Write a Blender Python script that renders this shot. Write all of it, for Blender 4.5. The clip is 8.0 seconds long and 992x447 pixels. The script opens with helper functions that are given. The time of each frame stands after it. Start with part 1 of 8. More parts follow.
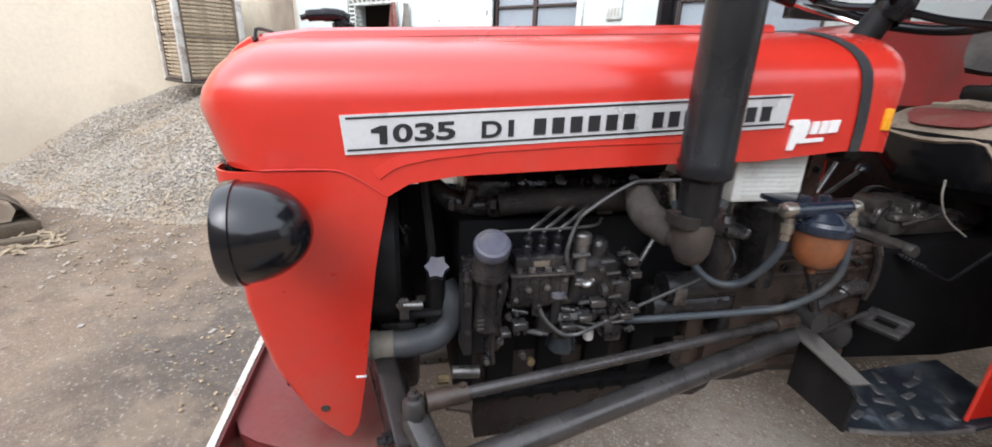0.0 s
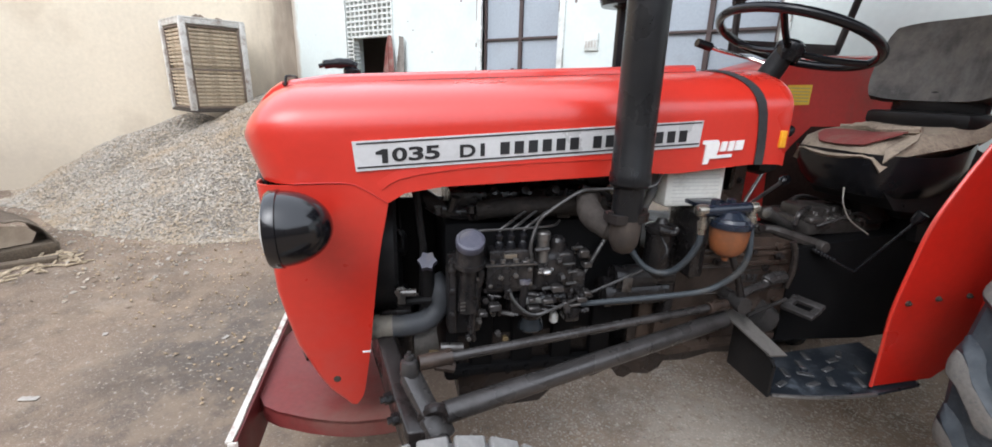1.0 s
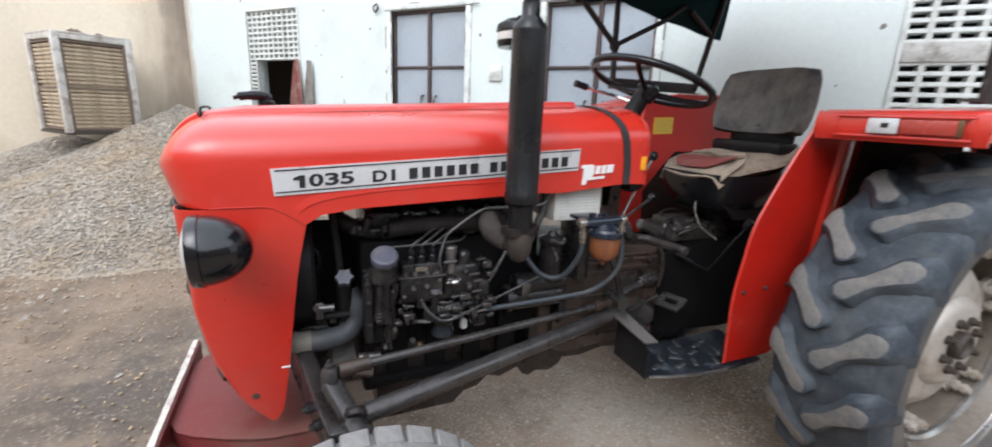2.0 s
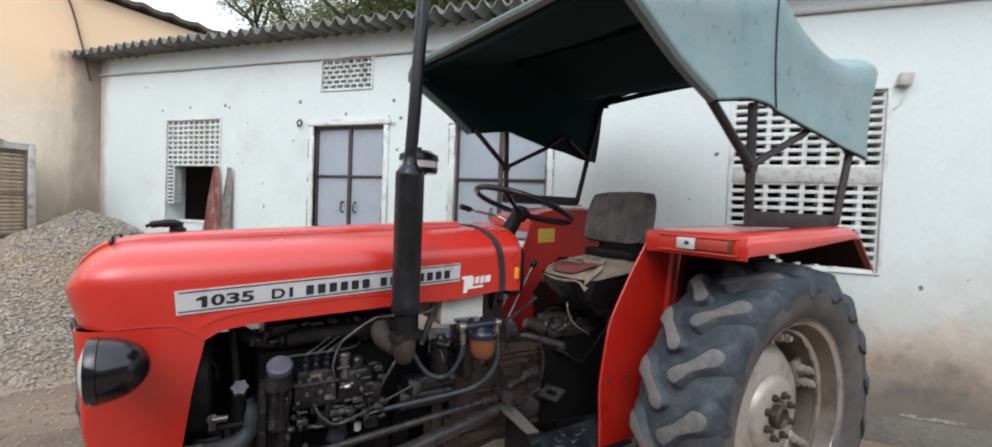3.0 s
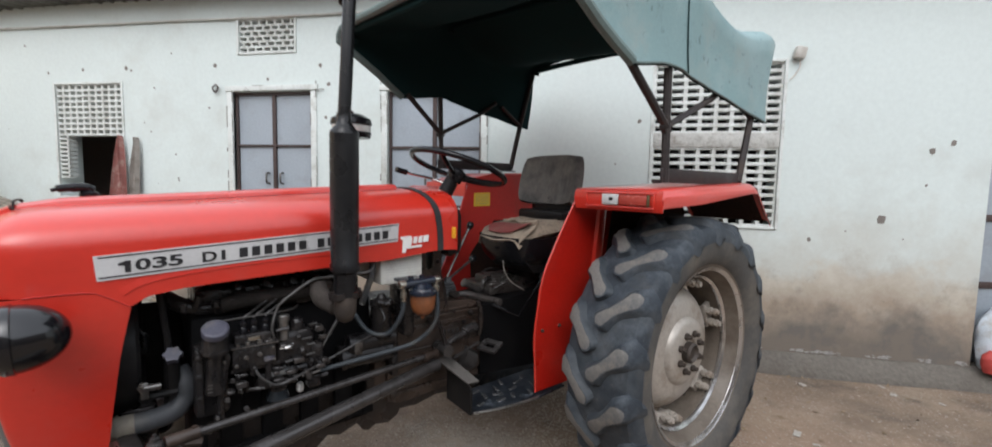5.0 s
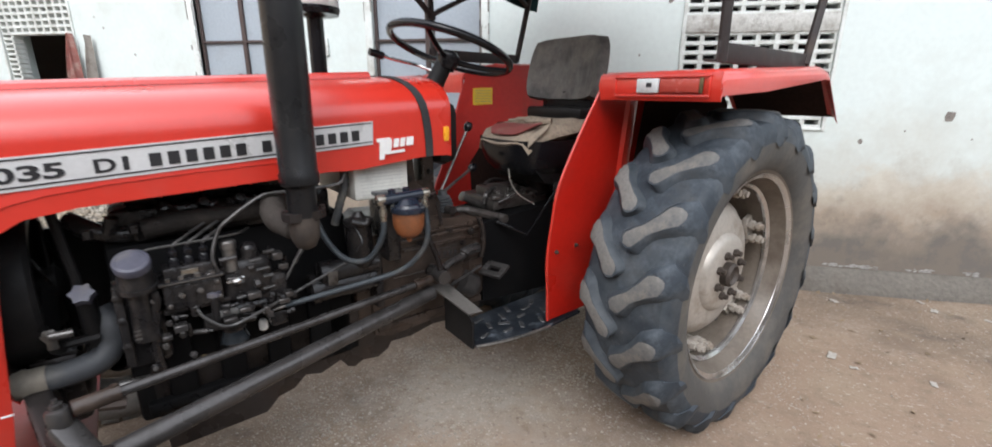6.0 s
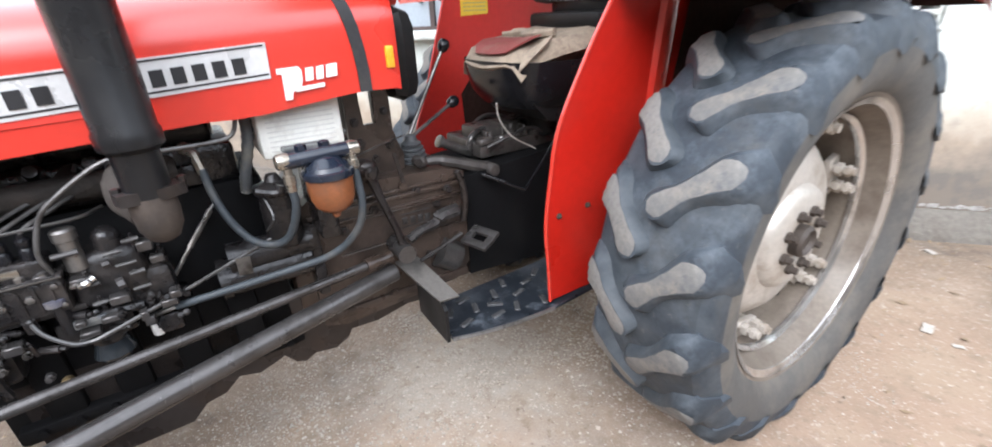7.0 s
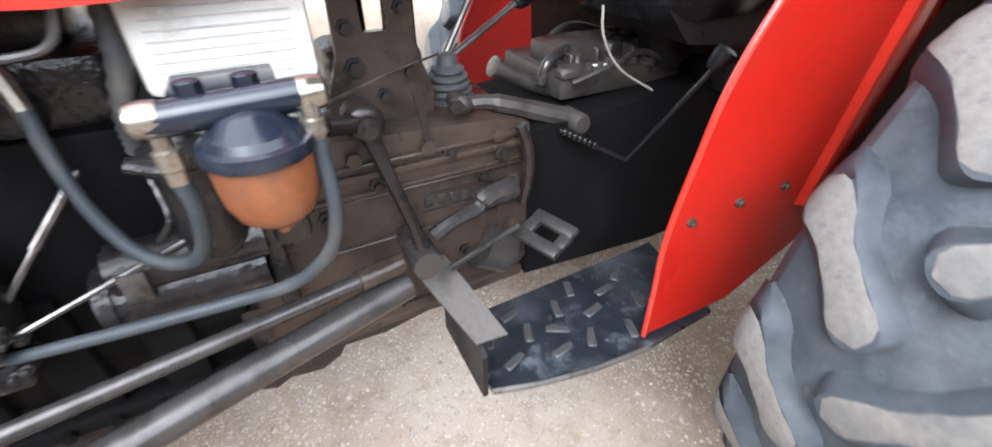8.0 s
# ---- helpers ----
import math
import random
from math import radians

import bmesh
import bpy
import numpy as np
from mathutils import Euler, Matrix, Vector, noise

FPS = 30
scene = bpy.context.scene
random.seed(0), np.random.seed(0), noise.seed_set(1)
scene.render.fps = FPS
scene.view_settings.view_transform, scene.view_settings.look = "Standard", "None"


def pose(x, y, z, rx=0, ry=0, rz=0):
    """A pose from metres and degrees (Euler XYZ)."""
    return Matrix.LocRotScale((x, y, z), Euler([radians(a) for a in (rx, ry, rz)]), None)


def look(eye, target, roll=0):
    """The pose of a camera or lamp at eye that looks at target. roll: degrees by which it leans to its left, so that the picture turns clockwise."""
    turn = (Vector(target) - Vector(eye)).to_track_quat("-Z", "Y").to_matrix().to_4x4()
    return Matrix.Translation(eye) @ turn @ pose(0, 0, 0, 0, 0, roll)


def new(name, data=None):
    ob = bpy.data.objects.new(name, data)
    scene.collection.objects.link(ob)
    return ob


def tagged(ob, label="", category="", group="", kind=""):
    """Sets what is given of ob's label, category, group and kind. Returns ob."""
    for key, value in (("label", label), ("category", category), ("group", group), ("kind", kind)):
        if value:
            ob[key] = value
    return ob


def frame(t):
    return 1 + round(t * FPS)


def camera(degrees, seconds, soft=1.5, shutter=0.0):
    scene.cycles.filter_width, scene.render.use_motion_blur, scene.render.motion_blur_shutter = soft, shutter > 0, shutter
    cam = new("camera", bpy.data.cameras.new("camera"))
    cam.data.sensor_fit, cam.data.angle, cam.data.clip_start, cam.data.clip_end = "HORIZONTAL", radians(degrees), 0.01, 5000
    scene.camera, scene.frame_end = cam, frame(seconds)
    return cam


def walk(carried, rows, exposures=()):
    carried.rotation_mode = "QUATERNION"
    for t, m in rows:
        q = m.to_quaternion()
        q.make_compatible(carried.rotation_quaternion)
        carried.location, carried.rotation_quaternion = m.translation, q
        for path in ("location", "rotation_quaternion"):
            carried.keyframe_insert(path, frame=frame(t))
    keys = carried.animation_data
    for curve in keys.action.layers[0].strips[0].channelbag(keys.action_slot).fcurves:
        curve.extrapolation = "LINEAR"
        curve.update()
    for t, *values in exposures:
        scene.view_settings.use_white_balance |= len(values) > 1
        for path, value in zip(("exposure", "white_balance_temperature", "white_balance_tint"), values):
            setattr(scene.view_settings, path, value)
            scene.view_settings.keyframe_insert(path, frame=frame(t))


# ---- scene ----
cam = camera(94.1, 8.0, soft=1.6, shutter=0.35)
PATH = [
    (0, (0.378, -0.175, 1.3), (-0.793, 1.306, 0.638), 2.2),
    (0.5, (0.522, -0.274, 1.319), (-0.662, 1.213, 0.698), 2.1),
    (1, (0.577, -0.345, 1.334), (-0.601, 1.166, 0.762), 1.5),
    (1.2, (0.586, -0.375, 1.333), (-0.583, 1.149, 0.774), 1.6),
    (2.3, (0.761, -0.506, 1.391), (-0.03, 1.29, 1.007), 2.3),
    (2.5, (0.818, -0.539, 1.413), (0.054, 1.29, 1.147), 2.4),
    (3, (0.939, -0.637, 1.471), (0.276, 1.249, 1.408), 2.2),
    (3.5, (0.957, -0.761, 1.492), (0.416, 1.164, 1.515), 1.2),
    (4, (0.938, -0.87, 1.485), (0.445, 1.068, 1.524), 0.9),
    (4.2, (0.941, -0.879, 1.485), (0.471, 1.064, 1.521), 1.1),
    (5.3, (0.962, -0.603, 1.388), (0.581, 1.34, 1.102), 1.0),
    (5.5, (0.965, -0.544, 1.374), (0.557, 1.38, 1.013), 0.8),
    (6, (0.887, -0.324, 1.34), (0.491, 1.561, 0.799), 0.4),
    (6.5, (0.938, -0.098, 1.305), (0.596, 1.747, 0.612), -1.2),
    (7, (0.968, 0.164, 1.295), (0.408, 1.894, 0.461), -2.7),
    (7.5, (0.816, 0.43, 1.222), (0.148, 2.004, 0.184), -2.2),
    (8, (0.72, 0.666, 1.199), (0.076, 2.16, 0.036), -0.2),
]
EXPOSURE = [(t, e, k, 11) for t, e, k in ((0, 0.05, 5900), (1.2, -0.1, 5900), (2.5, -0.26, 5900), (3.5, -0.68, 6000), (4.2, -0.68, 6000), (5.5, -0.42, 6100), (6, -0.14, 6050), (6.5, 0.1, 5950), (7, 0.76, 5850), (7.5, 1.16, 5800), (8, 1.24, 5800))]
walk(cam, [(t, look(eye, target, roll)) for t, eye, target, roll in PATH], EXPOSURE)

# ---- light: open shade under a bright, hazy sky ----
world = bpy.data.worlds.new("sky")
scene.world = world
world.use_nodes = True
wn = world.node_tree
wn.nodes.clear()
w_out = wn.nodes.new("ShaderNodeOutputWorld")
w_bg = wn.nodes.new("ShaderNodeBackground")
w_sky = wn.nodes.new("ShaderNodeTexSky")
w_hsv = wn.nodes.new("ShaderNodeHueSaturation")
w_sky.sky_type, w_sky.sun_disc = "NISHITA", False
w_sky.sun_elevation, w_sky.sun_rotation = radians(45), radians(175)
w_sky.dust_density, w_sky.air_density = 7.0, 1.2
w_hsv.inputs["Saturation"].default_value = 0.35
w_bg.inputs["Strength"].default_value = 0.14
w_haze = wn.nodes.new("ShaderNodeBackground")      # even bright haze over the whole sky
w_haze.inputs["Color"].default_value, w_haze.inputs["Strength"].default_value = (0.97, 0.99, 1.0, 1), 1.75
w_add = wn.nodes.new("ShaderNodeAddShader")
wn.links.new(w_sky.outputs[0], w_hsv.inputs["Color"])
wn.links.new(w_hsv.outputs[0], w_bg.inputs["Color"])
wn.links.new(w_haze.outputs[0], w_add.inputs[1])
wn.links.new(w_bg.outputs[0], w_add.inputs[0])
wn.links.new(w_add.outputs[0], w_out.inputs["Surface"])
sun = new("sun", bpy.data.lights.new("sun", "SUN"))
sun.data.energy, sun.data.angle, sun.data.color = 0.5, radians(50), (1.0, 0.97, 0.93)
sun.matrix_world = look((0.5, -6, 6), (0, 0, 0))

# ---- materials ----
def material(name, color, rough=0.5, metal=0.0, vary=0.12, scale=6.0, fine=60.0, bump=0.05, dirt=None, dirt_amount=0.0,
             dirt_scale=2.5, island=0.0, coat=0.0, spec=0.5, rough_vary=0.15, trans=0.0, emit=0.0):
    """A painted, metal, stone or cloth surface: base colour varied at two scales, dirt in patches, fine relief."""
    m = bpy.data.materials.new(name)
    m.use_nodes = True
    nt = m.node_tree
    b = nt.nodes["Principled BSDF"]
    link = nt.links.new
    co = nt.nodes.new("ShaderNodeTexCoord")
    big, small = nt.nodes.new("ShaderNodeTexNoise"), nt.nodes.new("ShaderNodeTexNoise")
    big.inputs["Scale"].default_value, big.inputs["Detail"].default_value = scale, 5
    small.inputs["Scale"].default_value, small.inputs["Detail"].default_value = fine, 4
    for n in (big, small):
        link(co.outputs["Object"], n.inputs["Vector"])
    add = nt.nodes.new("ShaderNodeMath")
    add.operation = "ADD"
    link(big.outputs["Fac"], add.inputs[0])
    link(small.outputs["Fac"], add.inputs[1])
    val = nt.nodes.new("ShaderNodeMapRange")
    val.inputs["From Min"].default_value, val.inputs["From Max"].default_value = 0.6, 1.4
    val.inputs["To Min"].default_value, val.inputs["To Max"].default_value = 1 - vary, 1 + vary
    link(add.outputs[0], val.inputs["Value"])
    hsv = nt.nodes.new("ShaderNodeHueSaturation")
    hsv.inputs["Color"].default_value = (*color, 1)
    out_val = val.outputs[0]
    if island:
        info = nt.nodes.new("ShaderNodeNewGeometry")
        obi = nt.nodes.new("ShaderNodeObjectInfo")
        s1 = nt.nodes.new("ShaderNodeMath")
        s1.operation = "ADD"
        link(info.outputs["Random Per Island"], s1.inputs[0])
        link(obi.outputs["Random"], s1.inputs[1])
        r = nt.nodes.new("ShaderNodeMapRange")
        r.inputs["From Max"].default_value = 2.0
        r.inputs["To Min"].default_value, r.inputs["To Max"].default_value = 1 - island, 1 + island
        link(s1.outputs[0], r.inputs["Value"])
        mul = nt.nodes.new("ShaderNodeMath")
        mul.operation = "MULTIPLY"
        link(val.outputs[0], mul.inputs[0])
        link(r.outputs[0], mul.inputs[1])
        out_val = mul.outputs[0]
    link(out_val, hsv.inputs["Value"])
    col = hsv.outputs["Color"]
    if dirt:
        dn = nt.nodes.new("ShaderNodeTexNoise")
        dn.inputs["Scale"].default_value, dn.inputs["Detail"].default_value, dn.inputs["Roughness"].default_value = dirt_scale, 8, 0.65
        link(co.outputs["Object"], dn.inputs["Vector"])
        ramp = nt.nodes.new("ShaderNodeMapRange")
        ramp.inputs["From Min"].default_value = 0.62 - 0.35 * dirt_amount
        ramp.inputs["From Max"].default_value = 0.82 - 0.25 * dirt_amount
        link(dn.outputs["Fac"], ramp.inputs["Value"])
        mix = nt.nodes.new("ShaderNodeMix")
        mix.data_type = "RGBA"
        link(ramp.outputs[0], mix.inputs[0])
        link(col, mix.inputs[6])
        mix.inputs[7].default_value = (*dirt, 1)
        col = mix.outputs[2]
    link(col, b.inputs["Base Color"])
    rr = nt.nodes.new("ShaderNodeMapRange")
    rr.inputs["From Min"].default_value, rr.inputs["From Max"].default_value = 0.3, 0.7
    rr.inputs["To Min"].default_value, rr.inputs["To Max"].default_value = max(0.02, rough - rough_vary), min(1, rough + rough_vary)
    link(big.outputs["Fac"], rr.inputs["Value"])
    link(rr.outputs[0], b.inputs["Roughness"])
    b.inputs["Metallic"].default_value = metal
    b.inputs["Coat Weight"].default_value = coat
    b.inputs["Coat Roughness"].default_value = 0.22
    b.inputs["Specular IOR Level"].default_value = spec
    b.inputs["Transmission Weight"].default_value = trans
    if bump:
        bp = nt.nodes.new("ShaderNodeBump")
        bp.inputs["Strength"].default_value, bp.inputs["Distance"].default_value = min(1.0, bump * 4), 0.01 * bump * 4
        link(small.outputs["Fac"], bp.inputs["Height"])
        link(bp.outputs[0], b.inputs["Normal"])
    return m


RED = material("red_paint", (0.56, 0.029, 0.0155), 0.32, 0, 0.07, 3, 40, 0.006, dirt=(0.46, 0.06, 0.045), dirt_amount=0.14, coat=0.8, rough_vary=0.08)
# the red paint again, darkened for the near fender panel that lies in shade
RED_SHADED = material("shade_darkened_red_paint", (0.46, 0.014, 0.007), 0.34, 0, 0.12, 3, 40, 0.008, dirt=(0.34, 0.022, 0.014), dirt_amount=0.25, dirt_scale=2, coat=0.2, rough_vary=0.1, spec=0.35)
RED_IN = material("red_paint_dull", (0.46, 0.022, 0.015), 0.48, 0, 0.12, 4, 50, 0.01, dirt=(0.2, 0.05, 0.03), dirt_amount=0.2)
MAROON = material("maroon_paint", (0.17, 0.028, 0.026), 0.5, 0, 0.2, 5, 60, 0.02, dirt=(0.16, 0.1, 0.08), dirt_amount=0.35)
WORN_WHITE = material("worn_white_paint", (0.62, 0.58, 0.52), 0.6, 0, 0.15, 20, 90, 0.03, dirt=(0.25, 0.1, 0.08), dirt_amount=0.35, dirt_scale=25)
BLACK = material("black_paint", (0.008, 0.008, 0.0095), 0.2, 0, 0.2, 6, 60, 0.01, dirt=(0.022, 0.021, 0.021), dirt_amount=0.12, rough_vary=0.08, spec=0.33)
BLACK_DULL = material("black_paint_dusty", (0.0125, 0.012, 0.0122), 0.45, 0, 0.25, 6, 70, 0.03, dirt=(0.026, 0.023, 0.021), dirt_amount=0.28, dirt_scale=6, spec=0.16, rough_vary=0.2)
GREASE = material("oily_cast_iron", (0.014, 0.013, 0.0135), 0.25, 0.0, 0.3, 9, 70, 0.13, dirt=(0.046, 0.04, 0.037), dirt_amount=0.36, dirt_scale=11, rough_vary=0.18, spec=0.45)
BROWN_IRON = material("dusty_brown_iron", (0.05, 0.035, 0.027), 0.36, 0.0, 0.35, 9, 60, 0.1, dirt=(0.018, 0.0135, 0.011), dirt_amount=0.42, dirt_scale=11, spec=0.5, rough_vary=0.22)
HOUSING = material("oily_black_housing", (0.006, 0.006, 0.0065), 0.65, 0, 0.25, 6, 70, 0.03, dirt=(0.011, 0.01, 0.0095), dirt_amount=0.2, dirt_scale=6, spec=0.08)
MANIFOLD = material("scaly_brown_manifold", (0.017, 0.0145, 0.013), 0.8, 0, 0.35, 12, 80, 0.15, dirt=(0.03, 0.024, 0.02), dirt_amount=0.4, dirt_scale=14, spec=0.2)
GRILLE_GREY = material("dusty_grey_grille", (0.16, 0.155, 0.145), 0.6, 0.1, 0.2, 8, 80, 0.04)
# near-black brown that stands for the shade within the fenders
FENDER_SHADE = material("near_black_fender_shade", (0.03, 0.016, 0.013), 0.95, 0, 0.3, 8, 70, 0.15, spec=0.1)
DUSTY_PLATE = material("dusty_ribbed_plate", (0.1, 0.092, 0.084), 0.7, 0, 0.2, 10, 90, 0.05, dirt=(0.035, 0.032, 0.03), dirt_amount=0.35, dirt_scale=12, spec=0.3)
FRONT_TYRE = material("pale_dusty_tyre", (0.22, 0.215, 0.205), 0.85, 0, 0.2, 8, 80, 0.05, dirt=(0.1, 0.1, 0.1), dirt_amount=0.3, dirt_scale=8, spec=0.2)
RUST = material("rusty_iron", (0.052, 0.04, 0.032), 0.65, 0.1, 0.3, 14, 90, 0.1, dirt=(0.025, 0.021, 0.019), dirt_amount=0.4, dirt_scale=12)
STEEL = material("worn_steel", (0.2, 0.19, 0.18), 0.36, 0.8, 0.2, 12, 90, 0.03, dirt=(0.04, 0.035, 0.03), dirt_amount=0.4, dirt_scale=14)
ROD = material("greased_rod", (0.082, 0.077, 0.075), 0.3, 0.6, 0.2, 10, 90, 0.02, dirt=(0.026, 0.023, 0.021), dirt_amount=0.35, dirt_scale=9, spec=0.35)
BRASS = material("brass", (0.17, 0.125, 0.065), 0.45, 0.7, 0.2, 14, 90, 0.03, dirt=(0.07, 0.055, 0.035), dirt_amount=0.45, dirt_scale=20)
HOSE = material("grey_rubber_hose", (0.042, 0.05, 0.057), 0.5, 0, 0.2, 10, 90, 0.04, dirt=(0.09, 0.085, 0.075), dirt_amount=0.25, dirt_scale=8, spec=0.3)
HOSE_PALE = material("dusty_rubber_hose", (0.085, 0.09, 0.095), 0.6, 0, 0.2, 10, 90, 0.04, dirt=(0.2, 0.18, 0.14), dirt_amount=0.35, dirt_scale=8)
HOSE_COOL = material("dark_grey_hose", (0.05, 0.053, 0.058), 0.55, 0, 0.2, 10, 90, 0.04, dirt=(0.1, 0.095, 0.085), dirt_amount=0.3, dirt_scale=8, spec=0.35)
TYRE = material("tyre_rubber", (0.034, 0.042, 0.052), 0.6, 0, 0.25, 5, 70, 0.05, dirt=(0.08, 0.09, 0.098), dirt_amount=0.35, dirt_scale=4, spec=0.3)
TYRE_WALL = material("dusty_sidewall", (0.07, 0.067, 0.063), 0.8, 0, 0.2, 5, 70, 0.05, dirt=(0.14, 0.122, 0.1), dirt_amount=0.45, dirt_scale=4)
LUG = material("scuffed_tread", (0.165, 0.155, 0.142), 0.85, 0, 0.25, 12, 90, 0.1, dirt=(0.085, 0.09, 0.095), dirt_amount=0.5, dirt_scale=10, island=0.15)
# dusty brown barrel, its colour also lowered for the shadow inside the rim
BARREL = material("brown_dusty_shaded_barrel", (0.15, 0.125, 0.1), 0.6, 0.1, 0.2, 6, 70, 0.05, dirt=(0.08, 0.06, 0.045), dirt_amount=0.45, dirt_scale=7)
RIM = material("dusty_silver_paint", (0.44, 0.405, 0.36), 0.45, 0.3, 0.15, 5, 60, 0.03, dirt=(0.2, 0.15, 0.1), dirt_amount=0.4, dirt_scale=6)
LAMP_SILVER = material("lamp_silver", (0.6, 0.62, 0.62), 0.4, 0.2, 0.1, 12, 90, 0.02, dirt=(0.35, 0.3, 0.26), dirt_amount=0.3, dirt_scale=20)
PIPE_STEEL = material("dull_steel_pipe", (0.1, 0.097, 0.095), 0.38, 0.6, 0.2, 14, 90, 0.02, dirt=(0.03, 0.027, 0.025), dirt_amount=0.35, dirt_scale=16)
ELBOW_DUST = material("dusty_brown_casting", (0.05, 0.043, 0.038), 0.85, 0, 0.3, 12, 80, 0.12, dirt=(0.022, 0.018, 0.016), dirt_amount=0.45, dirt_scale=14, spec=0.2)
LAMP_BLACK = material("glossy_black_bowl", (0.006, 0.006, 0.0075), 0.13, 0, 0.15, 6, 60, 0.004, dirt=(0.02, 0.02, 0.02), dirt_amount=0.08, rough_vary=0.06, spec=0.45, coat=0.4)
SATIN_BLACK = material("satin_black_paint", (0.009, 0.009, 0.0098), 0.28, 0, 0.25, 6, 60, 0.012, dirt=(0.026, 0.025, 0.024), dirt_amount=0.15, rough_vary=0.1, spec=0.36)
DARK_GLASS = material("dark_wet_glass", (0.022, 0.026, 0.03), 0.08, 0, 0.2, 20, 80, 0.0, spec=0.6)
CHROME = material("bright_rim_ring", (0.62, 0.62, 0.62), 0.22, 0.9, 0.1, 5, 60, 0.01, dirt=(0.12, 0.1, 0.08), dirt_amount=0.3, dirt_scale=8)
VINYL = material("worn_black_vinyl", (0.065, 0.06, 0.056), 0.6, 0, 0.25, 9, 70, 0.06, dirt=(0.17, 0.15, 0.13), dirt_amount=0.5, dirt_scale=6, spec=0.3)
FOAM = material("torn_seat_cloth", (0.3, 0.24, 0.18), 0.9, 0, 0.25, 14, 120, 0.15, dirt=(0.14, 0.1, 0.075), dirt_amount=0.4, dirt_scale=12)
SEAT_RED = material("dull_red_vinyl", (0.2, 0.04, 0.035), 0.7, 0, 0.2, 12, 90, 0.08, dirt=(0.2, 0.13, 0.1), dirt_amount=0.3, dirt_scale=12)
ORANGE = material("amber_bowl", (0.22, 0.075, 0.026), 0.4, 0, 0.25, 14, 90, 0.04, dirt=(0.11, 0.05, 0.028), dirt_amount=0.45, dirt_scale=12)
AMBER = material("amber_reflector", (0.8, 0.36, 0.02), 0.3, 0, 0.1, 20, 90, 0.02)
TANK = material("white_painted_tank", (0.75, 0.75, 0.7), 0.45, 0, 0.08, 10, 90, 0.02, dirt=(0.45, 0.42, 0.36), dirt_amount=0.2, dirt_scale=12)
DECAL = material("silver_decal", (0.62, 0.62, 0.62), 0.35, 0.2, 0.08, 10, 90, 0.01)
DECAL_INK = material("black_decal_ink", (0.015, 0.015, 0.017), 0.5, 0, 0.1, 10, 90, 0.0)
WHITE_INK = material("white_decal_ink", (0.8, 0.79, 0.77), 0.5, 0, 0.06, 10, 90, 0.0)
YELLOW = material("yellow_sticker", (0.75, 0.5, 0.04), 0.5, 0, 0.1, 20, 90, 0.01)
GLASS_RED = material("faded_red_lens", (0.38, 0.055, 0.04), 0.25, 0, 0.1, 20, 90, 0.02)
LENS = material("headlamp_glass", (0.75, 0.76, 0.74), 0.15, 0.4, 0.1, 20, 90, 0.02)
CAP_GREY = material("dull_grey_plastic", (0.07, 0.07, 0.095), 0.5, 0, 0.2, 20, 90, 0.04, dirt=(0.13, 0.12, 0.115), dirt_amount=0.3, dirt_scale=20)
CANVAS = material("faded_green_canvas", (0.21, 0.315, 0.318), 0.85, 0, 0.12, 3, 160, 0.06, dirt=(0.29, 0.38, 0.385), dirt_amount=0.4, dirt_scale=3)
CANVAS_HEM = material("grey_green_hem", (0.13, 0.18, 0.172), 0.9, 0, 0.2, 6, 120, 0.1, dirt=(0.14, 0.18, 0.17), dirt_amount=0.45, dirt_scale=9)
# canvas green taken near black: the shade under the canopy is in the colour
CANVAS_IN = material("shade_darkened_canvas", (0.012, 0.032, 0.033), 0.95, 0, 0.15, 3, 160, 0.05, spec=0.05)
STRAP = material("grey_black_rubber", (0.028, 0.028, 0.03), 0.7, 0, 0.2, 8, 80, 0.04, dirt=(0.06, 0.055, 0.05), dirt_amount=0.3, dirt_scale=10, spec=0.3)
FRAME_IRON = material("brown_frame_paint", (0.035, 0.03, 0.029), 0.55, 0.0, 0.2, 8, 80, 0.04, dirt=(0.08, 0.062, 0.05), dirt_amount=0.3, dirt_scale=8, spec=0.25)


# ---- shapes ----
def box(bm, cx, cy, cz, sx, sy, sz, bevel=0.0, m=None, segs=2):
    r = bmesh.ops.create_cube(bm, size=1, matrix=(m or Matrix()) @ Matrix.Translation((cx, cy, cz)) @ Matrix.Diagonal((sx, sy, sz, 1)))
    if bevel:
        edges = list({e for v in r["verts"] for e in v.link_edges})
        bmesh.ops.bevel(bm, geom=edges, offset=bevel, segments=segs, affect="EDGES", profile=0.5)
    return bm


def ring_points(c, u, v, r, n):
    return [c + (u * math.cos(2 * math.pi * k / n) + v * math.sin(2 * math.pi * k / n)) * r for k in range(n)]


def smooth_path(pts, n=8):
    """Points of a rounded curve through pts."""
    p = [Vector(q) for q in pts]
    if len(p) < 3:
        return p
    p = [2 * p[0] - p[1]] + p + [2 * p[-1] - p[-2]]
    out = []
    for i in range(1, len(p) - 2):
        for k in range(n):
            t = k / n
            a, b, c, d = p[i - 1], p[i], p[i + 1], p[i + 2]
            out.append(0.5 * (2 * b + (c - a) * t + (2 * a - 5 * b + 4 * c - d) * t * t + (3 * b - a - 3 * c + d) * t ** 3))
    out.append(p[-2])
    return out


